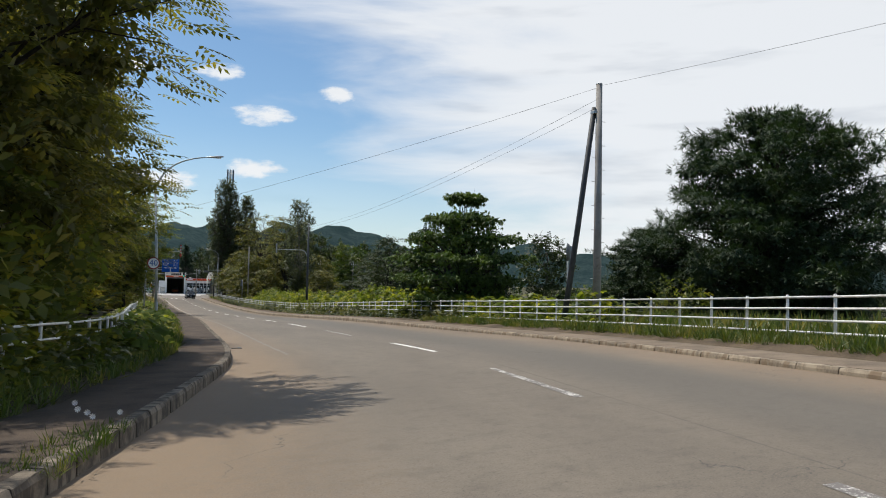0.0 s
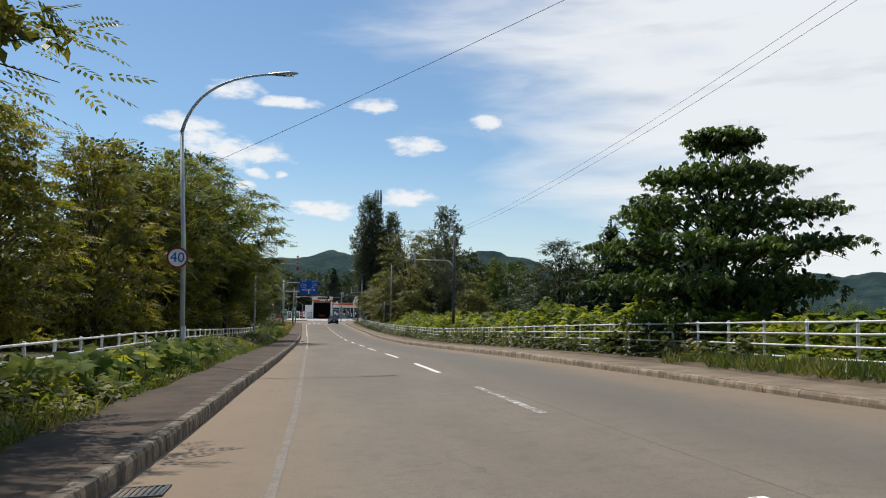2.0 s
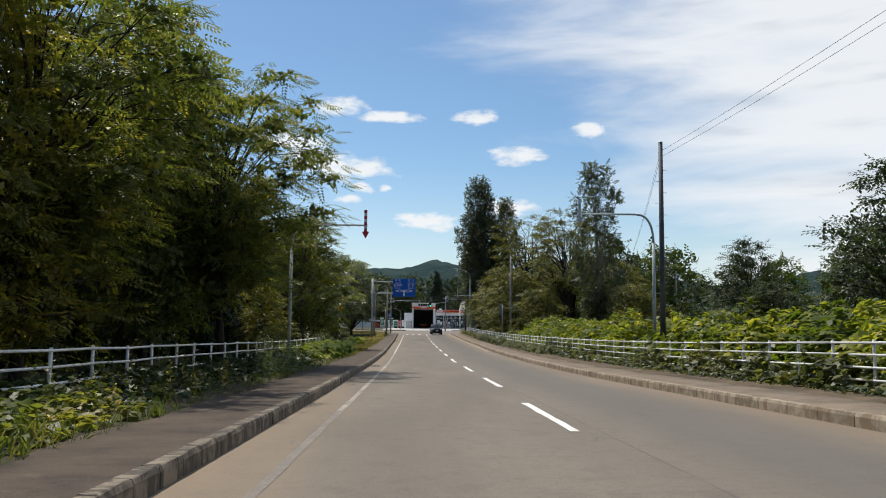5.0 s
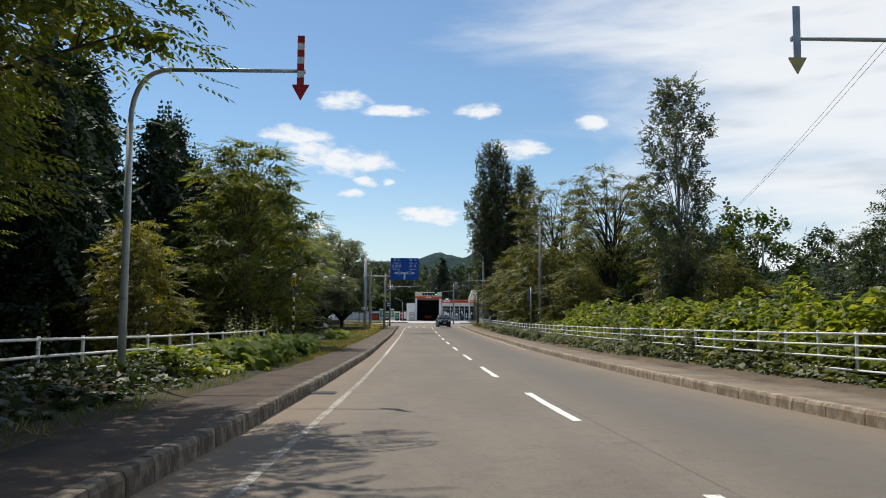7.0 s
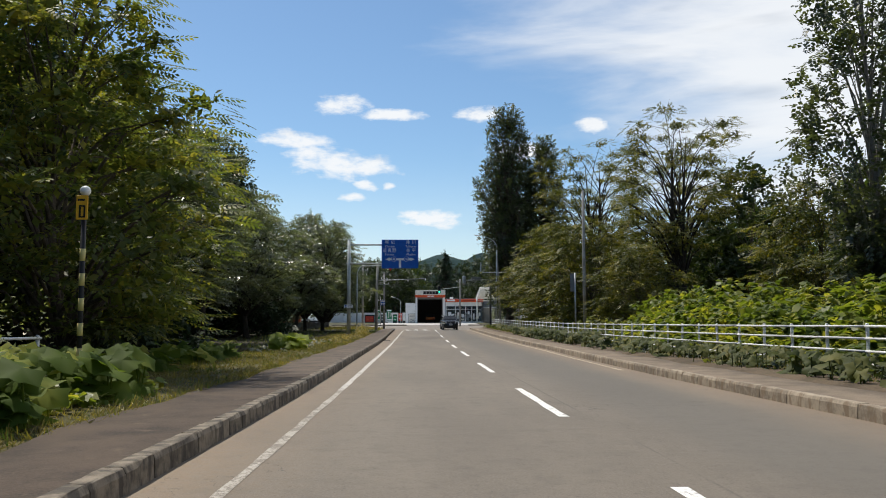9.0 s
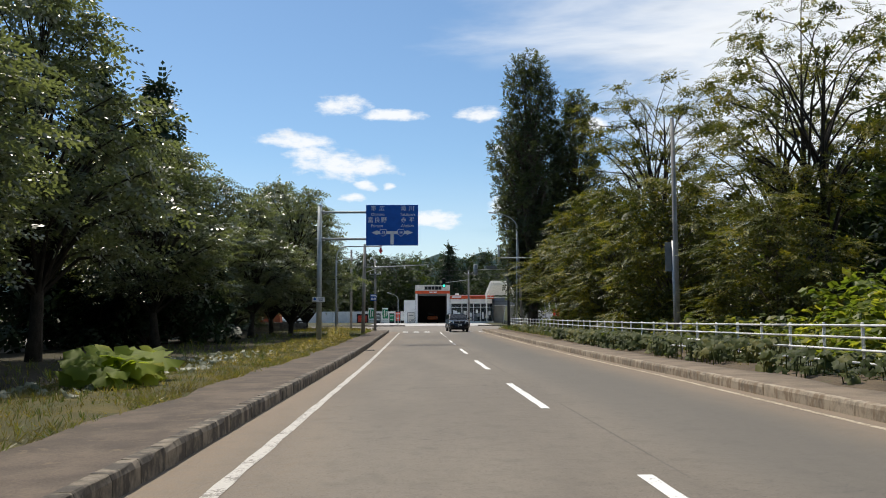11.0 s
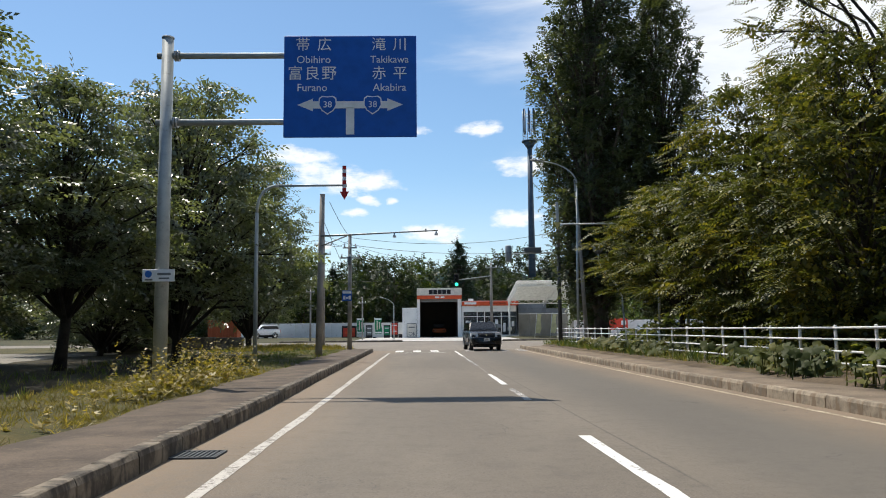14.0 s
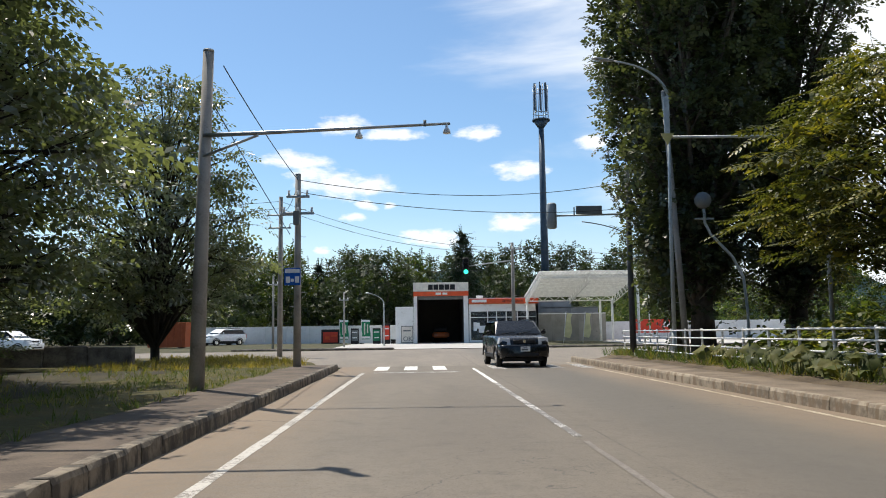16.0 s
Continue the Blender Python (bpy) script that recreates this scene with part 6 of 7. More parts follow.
    part("inner_foliage", scatter("inner_foliage", inner, Q, E, rng.uniform(.7, 1.3, len(Q)) * fill_size, leaf, .8, rng), leaf, ob)
    return ob


def plant(proto, x, y, scale=1.0, rz=0.0, sink=.05, tall=1.0, label="", z=None):
    """Sets a copy of a tree on the ground."""
    base = gz(y) + .05 - sink if z is None else z
    m = Matrix.Translation((x, y, base)) @ Matrix.Rotation(rz, 4, "Z") @ Matrix.Diagonal((scale, scale, scale * tall, 1))
    if not proto.get("placed"):
        proto.matrix_basis = m
        proto["placed"] = 1
        ob = proto
    else:
        ob = copy_thing(proto, m)
        ob.matrix_basis = m
    return tagged(ob, label)


dome_ = lambda h: .72 + .9 * h if h < .3 else max(.2, 1 - .95 * (h - .3) ** 1.25)
round_ = lambda h: math.sqrt(max(0.0, 1 - (2 * h - 1) ** 2)) * .9 + .1
open_ = lambda h: .45 + .65 * math.sin(h * math.pi * .8)
cone_ = lambda h: max(.05, 1 - h) ** .85
column_ = lambda h: max(.15, math.sin((h * .82 + .1) * math.pi) ** .6) * min(1, .35 + h * 3)

tier_ = lambda h: .85 + .3 * h if h < .5 else max(.25, 1.0 - 1.6 * (h - .5))
full_ = lambda h: .8 + .25 * math.sin(h * math.pi) if h < .6 else max(.2, 1.04 - 1.5 * (h - .6))
spire_ = lambda h: min(1.0, .5 + .9 * h) if h < .6 else max(.3, 1 - 1.6 * (h - .6))
wide_pine_ = lambda h: .82 + .18 * math.sin(h * 5) if h < .72 else max(.3, 1 - 2.2 * (h - .72))
locust_a = make_tree("locust_tree", "yellow-green locust tree with feathery leaves behind the railing", 9.2, 4.6, .7, dome_, 84, 1.15, 28, "pinnate", "leaf_locust", 11, .22, 1.25, droop=.06, group="locust trees", fill=20, core=13, fill_size=1.15, layer=True)
locust_b = make_tree("locust_tree", "leafy dark locust tree with layered feathery sprays", 9.6, 4.5, 1.0, dome_, 84, 1.15, 28, "pinnate", "leaf_locust_green", 23, .2, 1.2, droop=.06, group="locust trees", fill=20, core=15, fill_size=1.15, layer=True)
locust_c = make_tree("locust_tree", "tall open locust tree with bare dark limbs showing", 16.5, 5.6, 6.5, open_, 52, 1.45, 28, "pinnate_big", "leaf_locust_gold", 37, .3, 1.0, trunk_r=.3, bark="dark_bark", stems=2, group="locust trees", fill=14, fill_size=1.2, layer=True)
locust_d = make_tree("locust_tree", "yellow-green locust tree with layered feathery foliage", 9.4, 4.6, .5, full_, 84, 1.2, 27, "pinnate_big", "leaf_locust_gold", 39, .24, 1.1, droop=.08, group="locust trees", fill=20, fill_size=1.15, core=34, layer=True)
locust_f = make_tree("locust_tree", "yellow-green locust tree with a high crown beside the signal pole", 7.6, 4.6, 2.7, dome_, 74, 1.15, 28, "pinnate_big", "leaf_locust_gold", 83, .22, 1.05, droop=.12, group="locust trees", fill=20, fill_size=1.15, core=16, layer=True, bark="dark_bark")
cherry_a = make_tree("cherry_tree", "dense dark green cherry tree with a wide layered crown", 9.2, 4.8, 2.5, dome_, 100, 1.1, 46, "broad", "leaf_cherry", 5, .2, 1.05, trunk_r=.2, droop=.04, group="cherry trees", fill=12, fill_size=1.0, bark="dark_bark", core=7, roll=.5, layer=True)
cherry_b = make_tree("cherry_tree", "broad dark cherry tree with uneven leafy shoulders", 9.4, 4.6, 2.6, dome_, 96, 1.1, 46, "broad", "leaf_cherry", 77, .2, 1.08, trunk_r=.2, droop=.1, group="cherry trees", fill=11, fill_size=1.0, bark="dark_bark", core=6, roll=.5, lo=.2, layer=True)
magnolia = make_tree("magnolia_tree", "round dark tree with large leaves in soft tiers behind the hedge", 7.2, 4.2, .8, tier_, 100, 1.0, 56, "rosette", "leaf_magnolia", 15, .2, .5, trunk_r=.16, trunk_to=.7, tiers=6, fill=16, fill_size=1.2, lo=.25, bark="dark_bark", core=30, layer=True)
locust_g = make_tree("locust_tree", "dense dark olive locust tree leaning over the pavement", 10.4, 4.9, 2.4, dome_, 92, 1.25, 32, "pinnate_fine", "leaf_locust_olive", 67, .24, 1.25, droop=.14, group="locust trees", fill=24, fill_size=1.15, core=26, layer=True, bark="dark_bark")
locust_e = make_tree("locust_tree", "high-crowned locust tree leaning over the pavement", 10.8, 4.8, 3.1, open_, 104, 1.25, 32, "pinnate_fine", "leaf_locust_green", 61, .2, 1.25, droop=.26, group="locust trees", fill=20, fill_size=1.15, core=9, bark="dark_bark", layer=True)
poplar = make_tree("poplar_tree", "tall dark columnar poplar with ragged glittering crown", 24, 4.3, 2.6, spire_, 120, 1.1, 66, "poplar", "leaf_poplar", 8, 1.9, 1.15, trunk_r=.4, spread=.5, bias=.5, group="poplar trees", fill=30, fill_size=1.2, lo=.2, core=5)
thin_poplar = make_tree("slender_tree", "slender airy tree with pale limbs and gaps in its crown", 15.4, 2.7, 2.2, column_, 62, .9, 74, "poplar", "leaf_poplar", 19, 1.2, 1.0, bark="pale_bark", trunk_r=.16, spread=.5, bias=.4, fill=18)
pine = make_tree("pine_tree", "broad dark pine with dense tufted branches", 13.0, 9.2, .2, wide_pine_, 230, 1.75, 26, "tuft", "needle_pine", 29, .34, 1.3, trunk_r=.24, fill=26, fill_size=1.25, lo=.1, bark="dark_bark", core=34, droop=-.22, layer=True)
fir = make_tree("fir_tree", "dark pointed fir tree", 11, 4.9, .3, cone_, 110, 1.15, 13, "far_fan", "needle_dark", 31, .26, .8, trunk_r=.16, droop=.35, group="fir trees", fill=22, fill_size=1.4, lo=.35, tiers=15, point=.7, trunk_to=.97, core=16)
wood_a = make_tree("woodland_tree", "green broadleaf tree at the edge of the wood", 9.5, 4.6, .2, full_, 34, 1.75, 9, "far", "leaf_wood", 41, .6, 1.1, group="woodland trees", fill=8, fill_size=2.2, core=3)
wood_b = make_tree("woodland_tree", "dark green woodland tree with an uneven crown", 10.5, 4.0, .2, full_, 34, 1.65, 9, "far", "leaf_wood_dark", 43, .62, 1.1, group="woodland trees", fill=8, fill_size=2.2, core=3)
wood_c = make_tree("woodland_tree", "dark broadleaf tree with a ragged crown behind the hedge", 9.0, 3.9, .3, full_, 56, 1.15, 36, "broad", "leaf_wood_dark", 47, .5, 1.15, group="woodland trees", fill=26, fill_size=1.0, bark="dark_bark", core=10, layer=True)
shrub = make_tree("shrub", "leafy dark shrub in the undergrowth", 2.6, 1.9, .1, round_, 12, 1.0, 20, "broad", "leaf_locust_green", 51, .7, 1.4, trunk_r=.04, group="shrubs", fill=14, fill_size=1.4)

# left side: the row of locusts behind the railing
for k, (p, x, y, s, tl_, r) in enumerate((
        (locust_g, -4.1, 16.6, 1.12, 1.1, .3), (locust_g, -7.2, 10.5, 1.05, 1.0, 2.0), (locust_g, -4.0, 29.6, .98, 1.04, 1.1), (locust_g, -4.0, 22.4, .92, 1.02, 2.6), (wood_b, -11, 18.5, 1.1, 1.05, 4.0),
        (locust_a, -7.4, 35, .80, 1.0, 1.9), (locust_a, -6.8, 45.5, .86, 1.06, .6), (wood_b, -11.5, 40, .9, .9, 3.3), (locust_a, -5.9, 55.5, .92, 1.1, 2.7), (wood_b, -11.0, 58, .95, .9, .2),
        (locust_a, -5.4, 65.5, 1.0, 1.05, 4.1), (locust_e, -4.5, 67.0, 1.0, 1.0, 1.4), (locust_e, -2.6, 77.6, 1.0, 1.0, 3.4), (locust_b, -5.3, 76.0, 1.16, 1.2, 5.0), (wood_b, -9.5, 74, 1.1, 1.1, 2.2), (locust_e, -7.2, 83.0, .92, 1.3, 2.0), (locust_b, -9.6, 86.5, 1.0, 1.2, 1.2), (wood_b, -10.5, 84, 1.2, 1.15, 1.0))):
    plant(p, x, y, s, r, tall=tl_)
# further along: a lone locust, dark firs behind, then cherries
for p, x, y, s, tl_, r in ((locust_b, -3.5, 104.6, 1.08, .93, 2.9), (fir, -7.2, 109.5, .9, .95, .9), (fir, -7.0, 115.5, .9, .95, 2.9), (locust_a, -3.7, 91.0, .46, 1.0, 2.1), (locust_b, -5.8, 112.5, 1.0, 1.0, .7), (fir, -10.2, 92.5, 1.1, 1.05, 0), (fir, -9.4, 97.0, 1.0, 1.1, 1.2), (fir, -8.0, 93.6, .92, 1.05, 3.3), (fir, -12.4, 97, 1.1, 1.1, 2.2), (fir, -10.6, 102, 1.1, 1.08, 1), (fir, -8.6, 106.5, .98, 1.05, 2), (fir, -9.3, 111.5, 1.05, 1.05, 2.5), (fir, -12.6, 108, 1.2, 1.1, .4), (fir, -10, 117, 1.0, 1.05, 1.9),
                           (cherry_a, -6.8, 121, 1.0, 1.0, .4), (cherry_b, -7.5, 130, 1.15, 1.1, 1.7), (cherry_a, -7.5, 141, 1.02, .98, 3.0), (cherry_b, -6.5, 156.0, .95, 1.0, 2.7), (cherry_b, -8.0, 151, 1.0, 1.0, 4.4), (cherry_a, -4.9, 162.0, 1.1, 1.15, 1.4), (cherry_b, -7.4, 167.5, 1.15, 1.2, 5.2),
                           (cherry_a, -7.0, 183.0, 1.15, 1.32, 2.2), (cherry_b, -12.5, 160, 1.0, 1.0, 1.1), (cherry_a, -13.0, 148, 1.0, 1.05, 3.9), (fir, -12.2, 145.5, 1.22, 1.08, 1.5), (fir, -9.8, 147, 1.2, 1.06, 2.5), (fir, -14.5, 127, 1.3, 1.15, .5), (fir, -15.5, 140, 1.25, 1.1, 2.0), (cherry_a, -11.5, 171, .95, 1.0, .8),
                           (cherry_a, -13, 176, 1.0, .9, .9)):
    plant(p, x, y, s, r, tall=tl_, sink=1.8 if y > 175 else 1.2 if y > 158 else .05)
for k in range(34):
    y = -6 + k * 3.2 + random.uniform(-1, 1)
    plant(shrub, -10.2 + random.uniform(-1.2, .8) if y < 92 else -9.5 + random.uniform(-2, .5), y, random.uniform(.9, 1.4), random.uniform(0, 6))
for x_, y_, s_ in ((-6.0, 8.0, 1.3), (-4.6, 11.5, 1.35), (-3.8, 15.0, 1.4), (-3.4, 18.5, 1.3), (-3.3, 22.0, 1.2), (-3.6, 26.0, 1.2), (-4.4, 13.0, 1.6)):
    plant(shrub, x_, y_, s_, x_ * 3.1)
for k in range(10):
    plant(wood_b, random.uniform(-24, -16) - (16 if k > 5 else 0), -5 + k * 18.5, random.uniform(.8, 1.1), random.uniform(0, 6))

# right side
plant(magnolia, 16.6, 42.0, 1.06, .5, tall=1.02)
plant(pine, 36.0, 38.8, 1.0, .4)
plant(pine, 32.5, 46.5, .5, 2.1, label="small dark pine with dense tufted branches")
plant(shrub, 26.6, 36.0, 1.0, 1.0)
plant(thin_poplar, 19.2, 111.8, .98, .7)
plant(poplar, 14.5, 179, 1.06, .3)
plant(poplar, 19.0, 180.5, .93, 1.9)
plant(poplar, 14.9, 182.5, .86, 3.0)
for p, x, y, s, tl_, r in ((locust_c, 23.5, 166, .95, .9, .3), (locust_c, 19.6, 157, .98, 1.03, 1.6), (locust_c, 24, 150, .98, .95, 2.6), (locust_c, 21.5, 139, .92, 1.0, 4.1), (locust_d, 17.0, 145, .92, .98, .5), (locust_d, 16.5, 154, .96, 1.02, 2.2),
                           (locust_d, 16.4, 160, .98, 1.08, 3.6), (locust_d, 19.0, 165.0, .92, .9, 5.1), (locust_f, 15.3, 166.3, 1.0, 1.0, 2.0), (locust_d, 17.9, 135, .75, .85, 1.4), (locust_d, 26, 170, 1.05, 1.05, .9), (locust_d, 21, 171, .9, .9, 2.9)):
    plant(p, x, y, s, r, tall=tl_)
for p, x, y, s, tl_, r in ((fir, 24.6, 72.0, .82, .98, 0), (fir, 28.4, 72.5, .9, 1.0, 1), (fir, 26.7, 71.0, .86, 1.0, 2.4), (fir, 32, 74, .85, .95, 2), (wood_c, 21.8, 75, .88, 1.0, 2), (wood_c, 18.9, 79, .6, .7, 4), (wood_c, 26.5, 84, .9, .9, 1), (wood_c, 22.5, 92, .6, .6, 3.3),
                           (wood_c, 29.6, 107, .95, 1.02, 4), (wood_b, 37, 92, .8, .8, 5), (locust_d, 23.4, 117, .8, .8, 1.2), (wood_c, 33, 117, .9, .9, 2.1), (locust_d, 24.2, 125, .9, 1.0, .4), (wood_a, 31, 130, 1.05, 1.05, 5.1),
                           (wood_b, 46, 88, 1.0, .95, 1.1), (wood_a, 46, 120, 1.1, 1.1, .8),
                           (wood_a, 66, 92, .7, .7, 4.4), (wood_b, 52, 70, .5, .6, 2.0), (wood_b, 60, 78, .55, .6, 1.0)):
    plant(p, x, y, s, r, tall=tl_, sink=.35)
for k in range(11):
    plant(wood_b if k % 2 else wood_a, random.uniform(28, 50), 138 + k * 5.2, random.uniform(1.0, 1.25), random.uniform(0, 6), sink=.3)
# the wood behind the filling station
for k in range(23):
    x = -46 + k * 4.9 + random.uniform(-1.5, 1.5)
    y = random.uniform(254, 278)
    p = (wood_b, wood_b, wood_a, fir)[k % 4]
    plant(p, x, y, random.uniform(1.0, 1.35), random.uniform(0, 6), tall=random.uniform(.9, 1.1))
for k in range(12):
    plant(wood_b, -34 + k * 7.2 + random.uniform(-1, 1), random.uniform(284, 300), random.uniform(1.35, 1.6), random.uniform(0, 6))


def far_wood(x0, x1, y0, y1, low, high, n, seed, material, label):
    """Crowns shoulder to shoulder, far off: one mass with an uneven top."""
    rng = np.random.default_rng(seed)
    lobes = []
    for k in range(n):
        x, y = rng.uniform(x0, x1), rng.uniform(y0, y1)
        top = low + (high - low) * min(1.1, max(0.0, .5 + .8 * noise.noise(Vector((x * .09, y * .05, seed))) + .35 * noise.noise(Vector((x * .31, y * .2, seed + 3)))))
        r = rng.uniform(1.1, 2.0)
        lobes.append(((x, y, gz(y) + max(.8, (top - r) * rng.uniform(.05, 1) ** .6)), (r, r, r * .75)))
    P, D = crown_points(rng, lobes, 9, .5, .4, .1)
    me = scatter("far_wood", SPRIGS["far"], P, D, rng.uniform(.8, 1.4, len(P)), material, .5, rng)
    tagged(new("far_wood", me), label, "trees", "", "stuff")


far_wood(-70, 60, 262, 276, 7.0, 11.5, 620, 5, "leaf_wood_dark", "dark green wood closing the view behind the filling station")
far_wood(-60, -16, 236, 246, 3.0, 7.0, 170, 6, "leaf_wood_dark", "dark trees beyond the yard wall")
far_wood(24, 70, 240, 256, 5.0, 9.5, 220, 8, "leaf_wood", "green trees behind the canopy")
far_wood(52, 120, 96, 118, 2.5, 6.0, 300, 11, "leaf_wood", "mixed green trees across the fields")
far_wood(36, 62, 128, 146, 3.5, 7.5, 170, 12, "leaf_wood_dark", "dark trees beyond the meadow")
for k in range(7):
    plant(wood_b, -50 + k * 5, 238 + random.uniform(-2, 8), random.uniform(.8, 1.1), random.uniform(0, 6))


# ---- undergrowth ----
def strip_points(rng, n, y0, y1, o0, o1, h0, h1, dens=None):
    y = rng.uniform(y0, y1, n)
    o = rng.uniform(0, 1, n)
    pts = []
    for yy, k in zip(y, o):
        a, b = (o0(yy), o1(yy)) if callable(o0) else (o0, o1)
        pts.append(at_road(a + (b - a) * k, yy, 0))
    return np.array(pts), y, o


def knotweed(y0, y1, o0, o1, low, high, n, seed, name="knotweed_hedge", label="dense bright green hedge of big-leaved knotweed behind the railing", mat_="leaf_knotweed", size=1.0):
    """Big-leaved stems shoulder to shoulder: the outline rises and falls."""
    rng = np.random.default_rng(seed)
    P, y, o = strip_points(rng, n, y0, y1, o0, o1, 0, 0)
    swell = np.array([.5 + .7 * noise.noise(Vector((a * .42, b * .45, seed))) + .38 * noise.noise(Vector((a * 1.1, b * 1.3, seed + 5))) for a, b in zip(P[:, 1], P[:, 0])])
    edge = np.clip(np.minimum(o, 1 - o) * 4, .35, 1)
    top = (low + (high - low) * np.clip(swell, .05, 1.25)) * edge
    top = np.maximum(top, .02)
    P[:, 2] += .15 + top * (1 - rng.uniform(0, 1, n) ** 1.8 * .85)
    D = rng.normal(0, .8, (n, 3))
    D[:, 0] -= .35
    D[:, 2] = rng.uniform(-.55, .25, n)
    q = np.array([leaf_quad(.2, .15, .1)])
    q2 = np.array([turned(leaf_quad(.21, .17, .1), a, (0, .02, 0), -.3) for a in (-.9, .9)] + [leaf_quad(.22, .18, .1)])
    me = scatter(name, q2, P, D, rng.uniform(.75, 1.6, n) * size, mat_, .3, rng)
    ob = new(name, me)
    return tagged(ob, label, "hedge" if "hedge" in name else "plants", "", "stuff")


knotweed(44, 100, 7.0, 10.5, .8, 2.25, 12500, 2)
knotweed(100, 124, 7.2, 10.5, .9, 1.9, 4200, 22)
knotweed(30, 46, 6.9, 10.0, .7, 1.5, 3000, 4)
knotweed(36, 100, 6.35, 7.5, -.1, 1.2, 4200, 34, name="vine_hedge", label="dull green creepers hanging through the white railing", mat_="leaf_vine", size=.8)
knotweed(24, 32, 7.3, 9.5, .5, 1.4, 700, 14)
knotweed(44, 124, 6.0, 7.0, .06, .34, 3000, 24, name="weed_fringe", label="low straggling weeds at the foot of the railing", mat_="leaf_wood_dark", size=.45)
knotweed(60, 100, 9.5, 12.5, 1.3, 2.7, 5000, 9)
knotweed(100, 128, 8.5, 12, 1.4, 3.0, 4600, 12)
knotweed(126, 176, 8.0, 11.5, .5, 1.7, 3500, 6, name="shrub_belt", label="leafy green shrubs behind the white railing", mat_="leaf_locust_green")
knotweed(20, 60, lambda y: -9.8, lambda y: gutter_l(y) - 1.55, .22, .72, 6500, 7, name="weed_bank", label="tangled green weeds growing over the railing", mat_="leaf_locust_green", size=.62)
knotweed(-10, 20, lambda y: -9.8, lambda y: gutter_l(y) - 2.0, .2, .7, 2500, 17, name="weed_bank", label="low dark weeds beside the railing", mat_="leaf_locust_green", size=.55)
knotweed(4, 33, lambda y: -9.6, lambda y: gutter_l(y) - 1.9, .3, 1.05, 2600, 37, name="weed_bank", label="tall dark weeds crowding the railing", mat_="leaf_locust_green", size=.6)
knotweed(84, 100, lambda y: -9.5, lambda y: gutter_l(y) - 2.0, .3, .8, 3400, 27, name="weed_bank", label="bright leafy weeds covering the end of the railing", mat_="leaf_knotweed", size=.66)


def butterbur(y0, y1, o0, o1, n, seed, high=.55, big=1.0, even=False, name="butterbur_patch", mat_="leaf_butterbur", label="patch of butterbur with large round drooping leaves"):
    rng = np.random.default_rng(seed)
    P, y, o = strip_points(rng, n, y0, y1, o0, o1, 0, 0)
    mb_v, mb_f = [], []
    stems = MB()
    for i in range(n):
        r = rng.uniform(.14, .3) * big
        h = rng.uniform(.1, 1.0) * high + .06
        keep = noise.noise(Vector((P[i, 1] * .35, P[i, 0] * .5, seed)))
        if keep < -.12 and not even:
            continue
        c = Vector(P[i]) + Vector((0, 0, .12 + h))
        out_ = 1 if P[i, 0] < 5 else -1
        nrm = Vector((out_ * rng.uniform(.0, .9) + rng.normal(0, .2), rng.uniform(-1.1, .25), 1)).normalized()
        ax = nrm.orthogonal().normalized()
        ay = nrm.cross(ax)
        k0 = len(mb_v)
        mb_v.append(tuple(c + nrm * r * .06))
        m = 15
        for k in range(m):
            a = (k + .5) / m * 5.9 + .2
            rr = r * (1 + .13 * math.sin(a * 4 + i) + .12 * (-1) ** k)
            mb_v.append(tuple(c + ax * rr * math.cos(a) + ay * rr * math.sin(a) - nrm * (.16 * r * math.sin(a * 3 + i) + r * (.10 + .22 * (0.5 - 0.5 * math.cos(a + i * 2.1)) ** 2))))
        mb_f += [(k0, k0 + 1 + k, k0 + 2 + k) for k in range(m - 1)]
        stems.tube([tuple(Vector(P[i]) + Vector((rng.normal(0, .06), rng.normal(0, .06), .05))), tuple(c + nrm * r * .04)], .012, 4, caps=False)
    ob = thing(name, (0, 0, 0), label, "plants", "", "stuff")
    part("leaves", MB().add(mb_v, mb_f, True), mat_, ob)
    part("stalks", stems, mat_, ob)


walk_edge = lambda d: (lambda y: gutter_l(y) - d)
butterbur(20, 44, walk_edge(3.3), walk_edge(1.65), 950, 1, .62, .78)
butterbur(44, 62, walk_edge(3.4), walk_edge(2.0), 70, 2, .25, .6)
butterbur(87, 99, walk_edge(4.2), walk_edge(1.8), 1050, 3, .64, .88)
butterbur(118.6, 121.6, walk_edge(3.7), walk_edge(2.5), 46, 24, .6, 1.3, even=True, mat_="leaf_butterbur_lit", label="yellow-green butterbur leaves beside the cut grass, coloured as if sunlit")
butterbur(104, 116, walk_edge(5.5), walk_edge(3.5), 160, 4, .45)
butterbur(96, 124, lambda y: 5.55, lambda y: 7.1, 700, 5, .5, .6, mat_="leaf_butterbur_dull")
butterbur(124, 150, lambda y: 5.65, lambda y: 7.5, 1700, 6, .62, .58, mat_="leaf_butterbur_dull")
butterbur(150, 172, lambda y: 6.1, lambda y: 7.6, 420, 16, .55, .75, mat_="leaf_butterbur_dull")
butterbur(40, 96, lambda y: 6.9, lambda y: 7.8, 260, 7, .6, .5)
butterbur(117, 134, walk_edge(4.7), walk_edge(2.7), 150, 8, .1, .44, even=True, mat_="wilted_leaf", label="cut and wilting pale leaves lying on the verge")


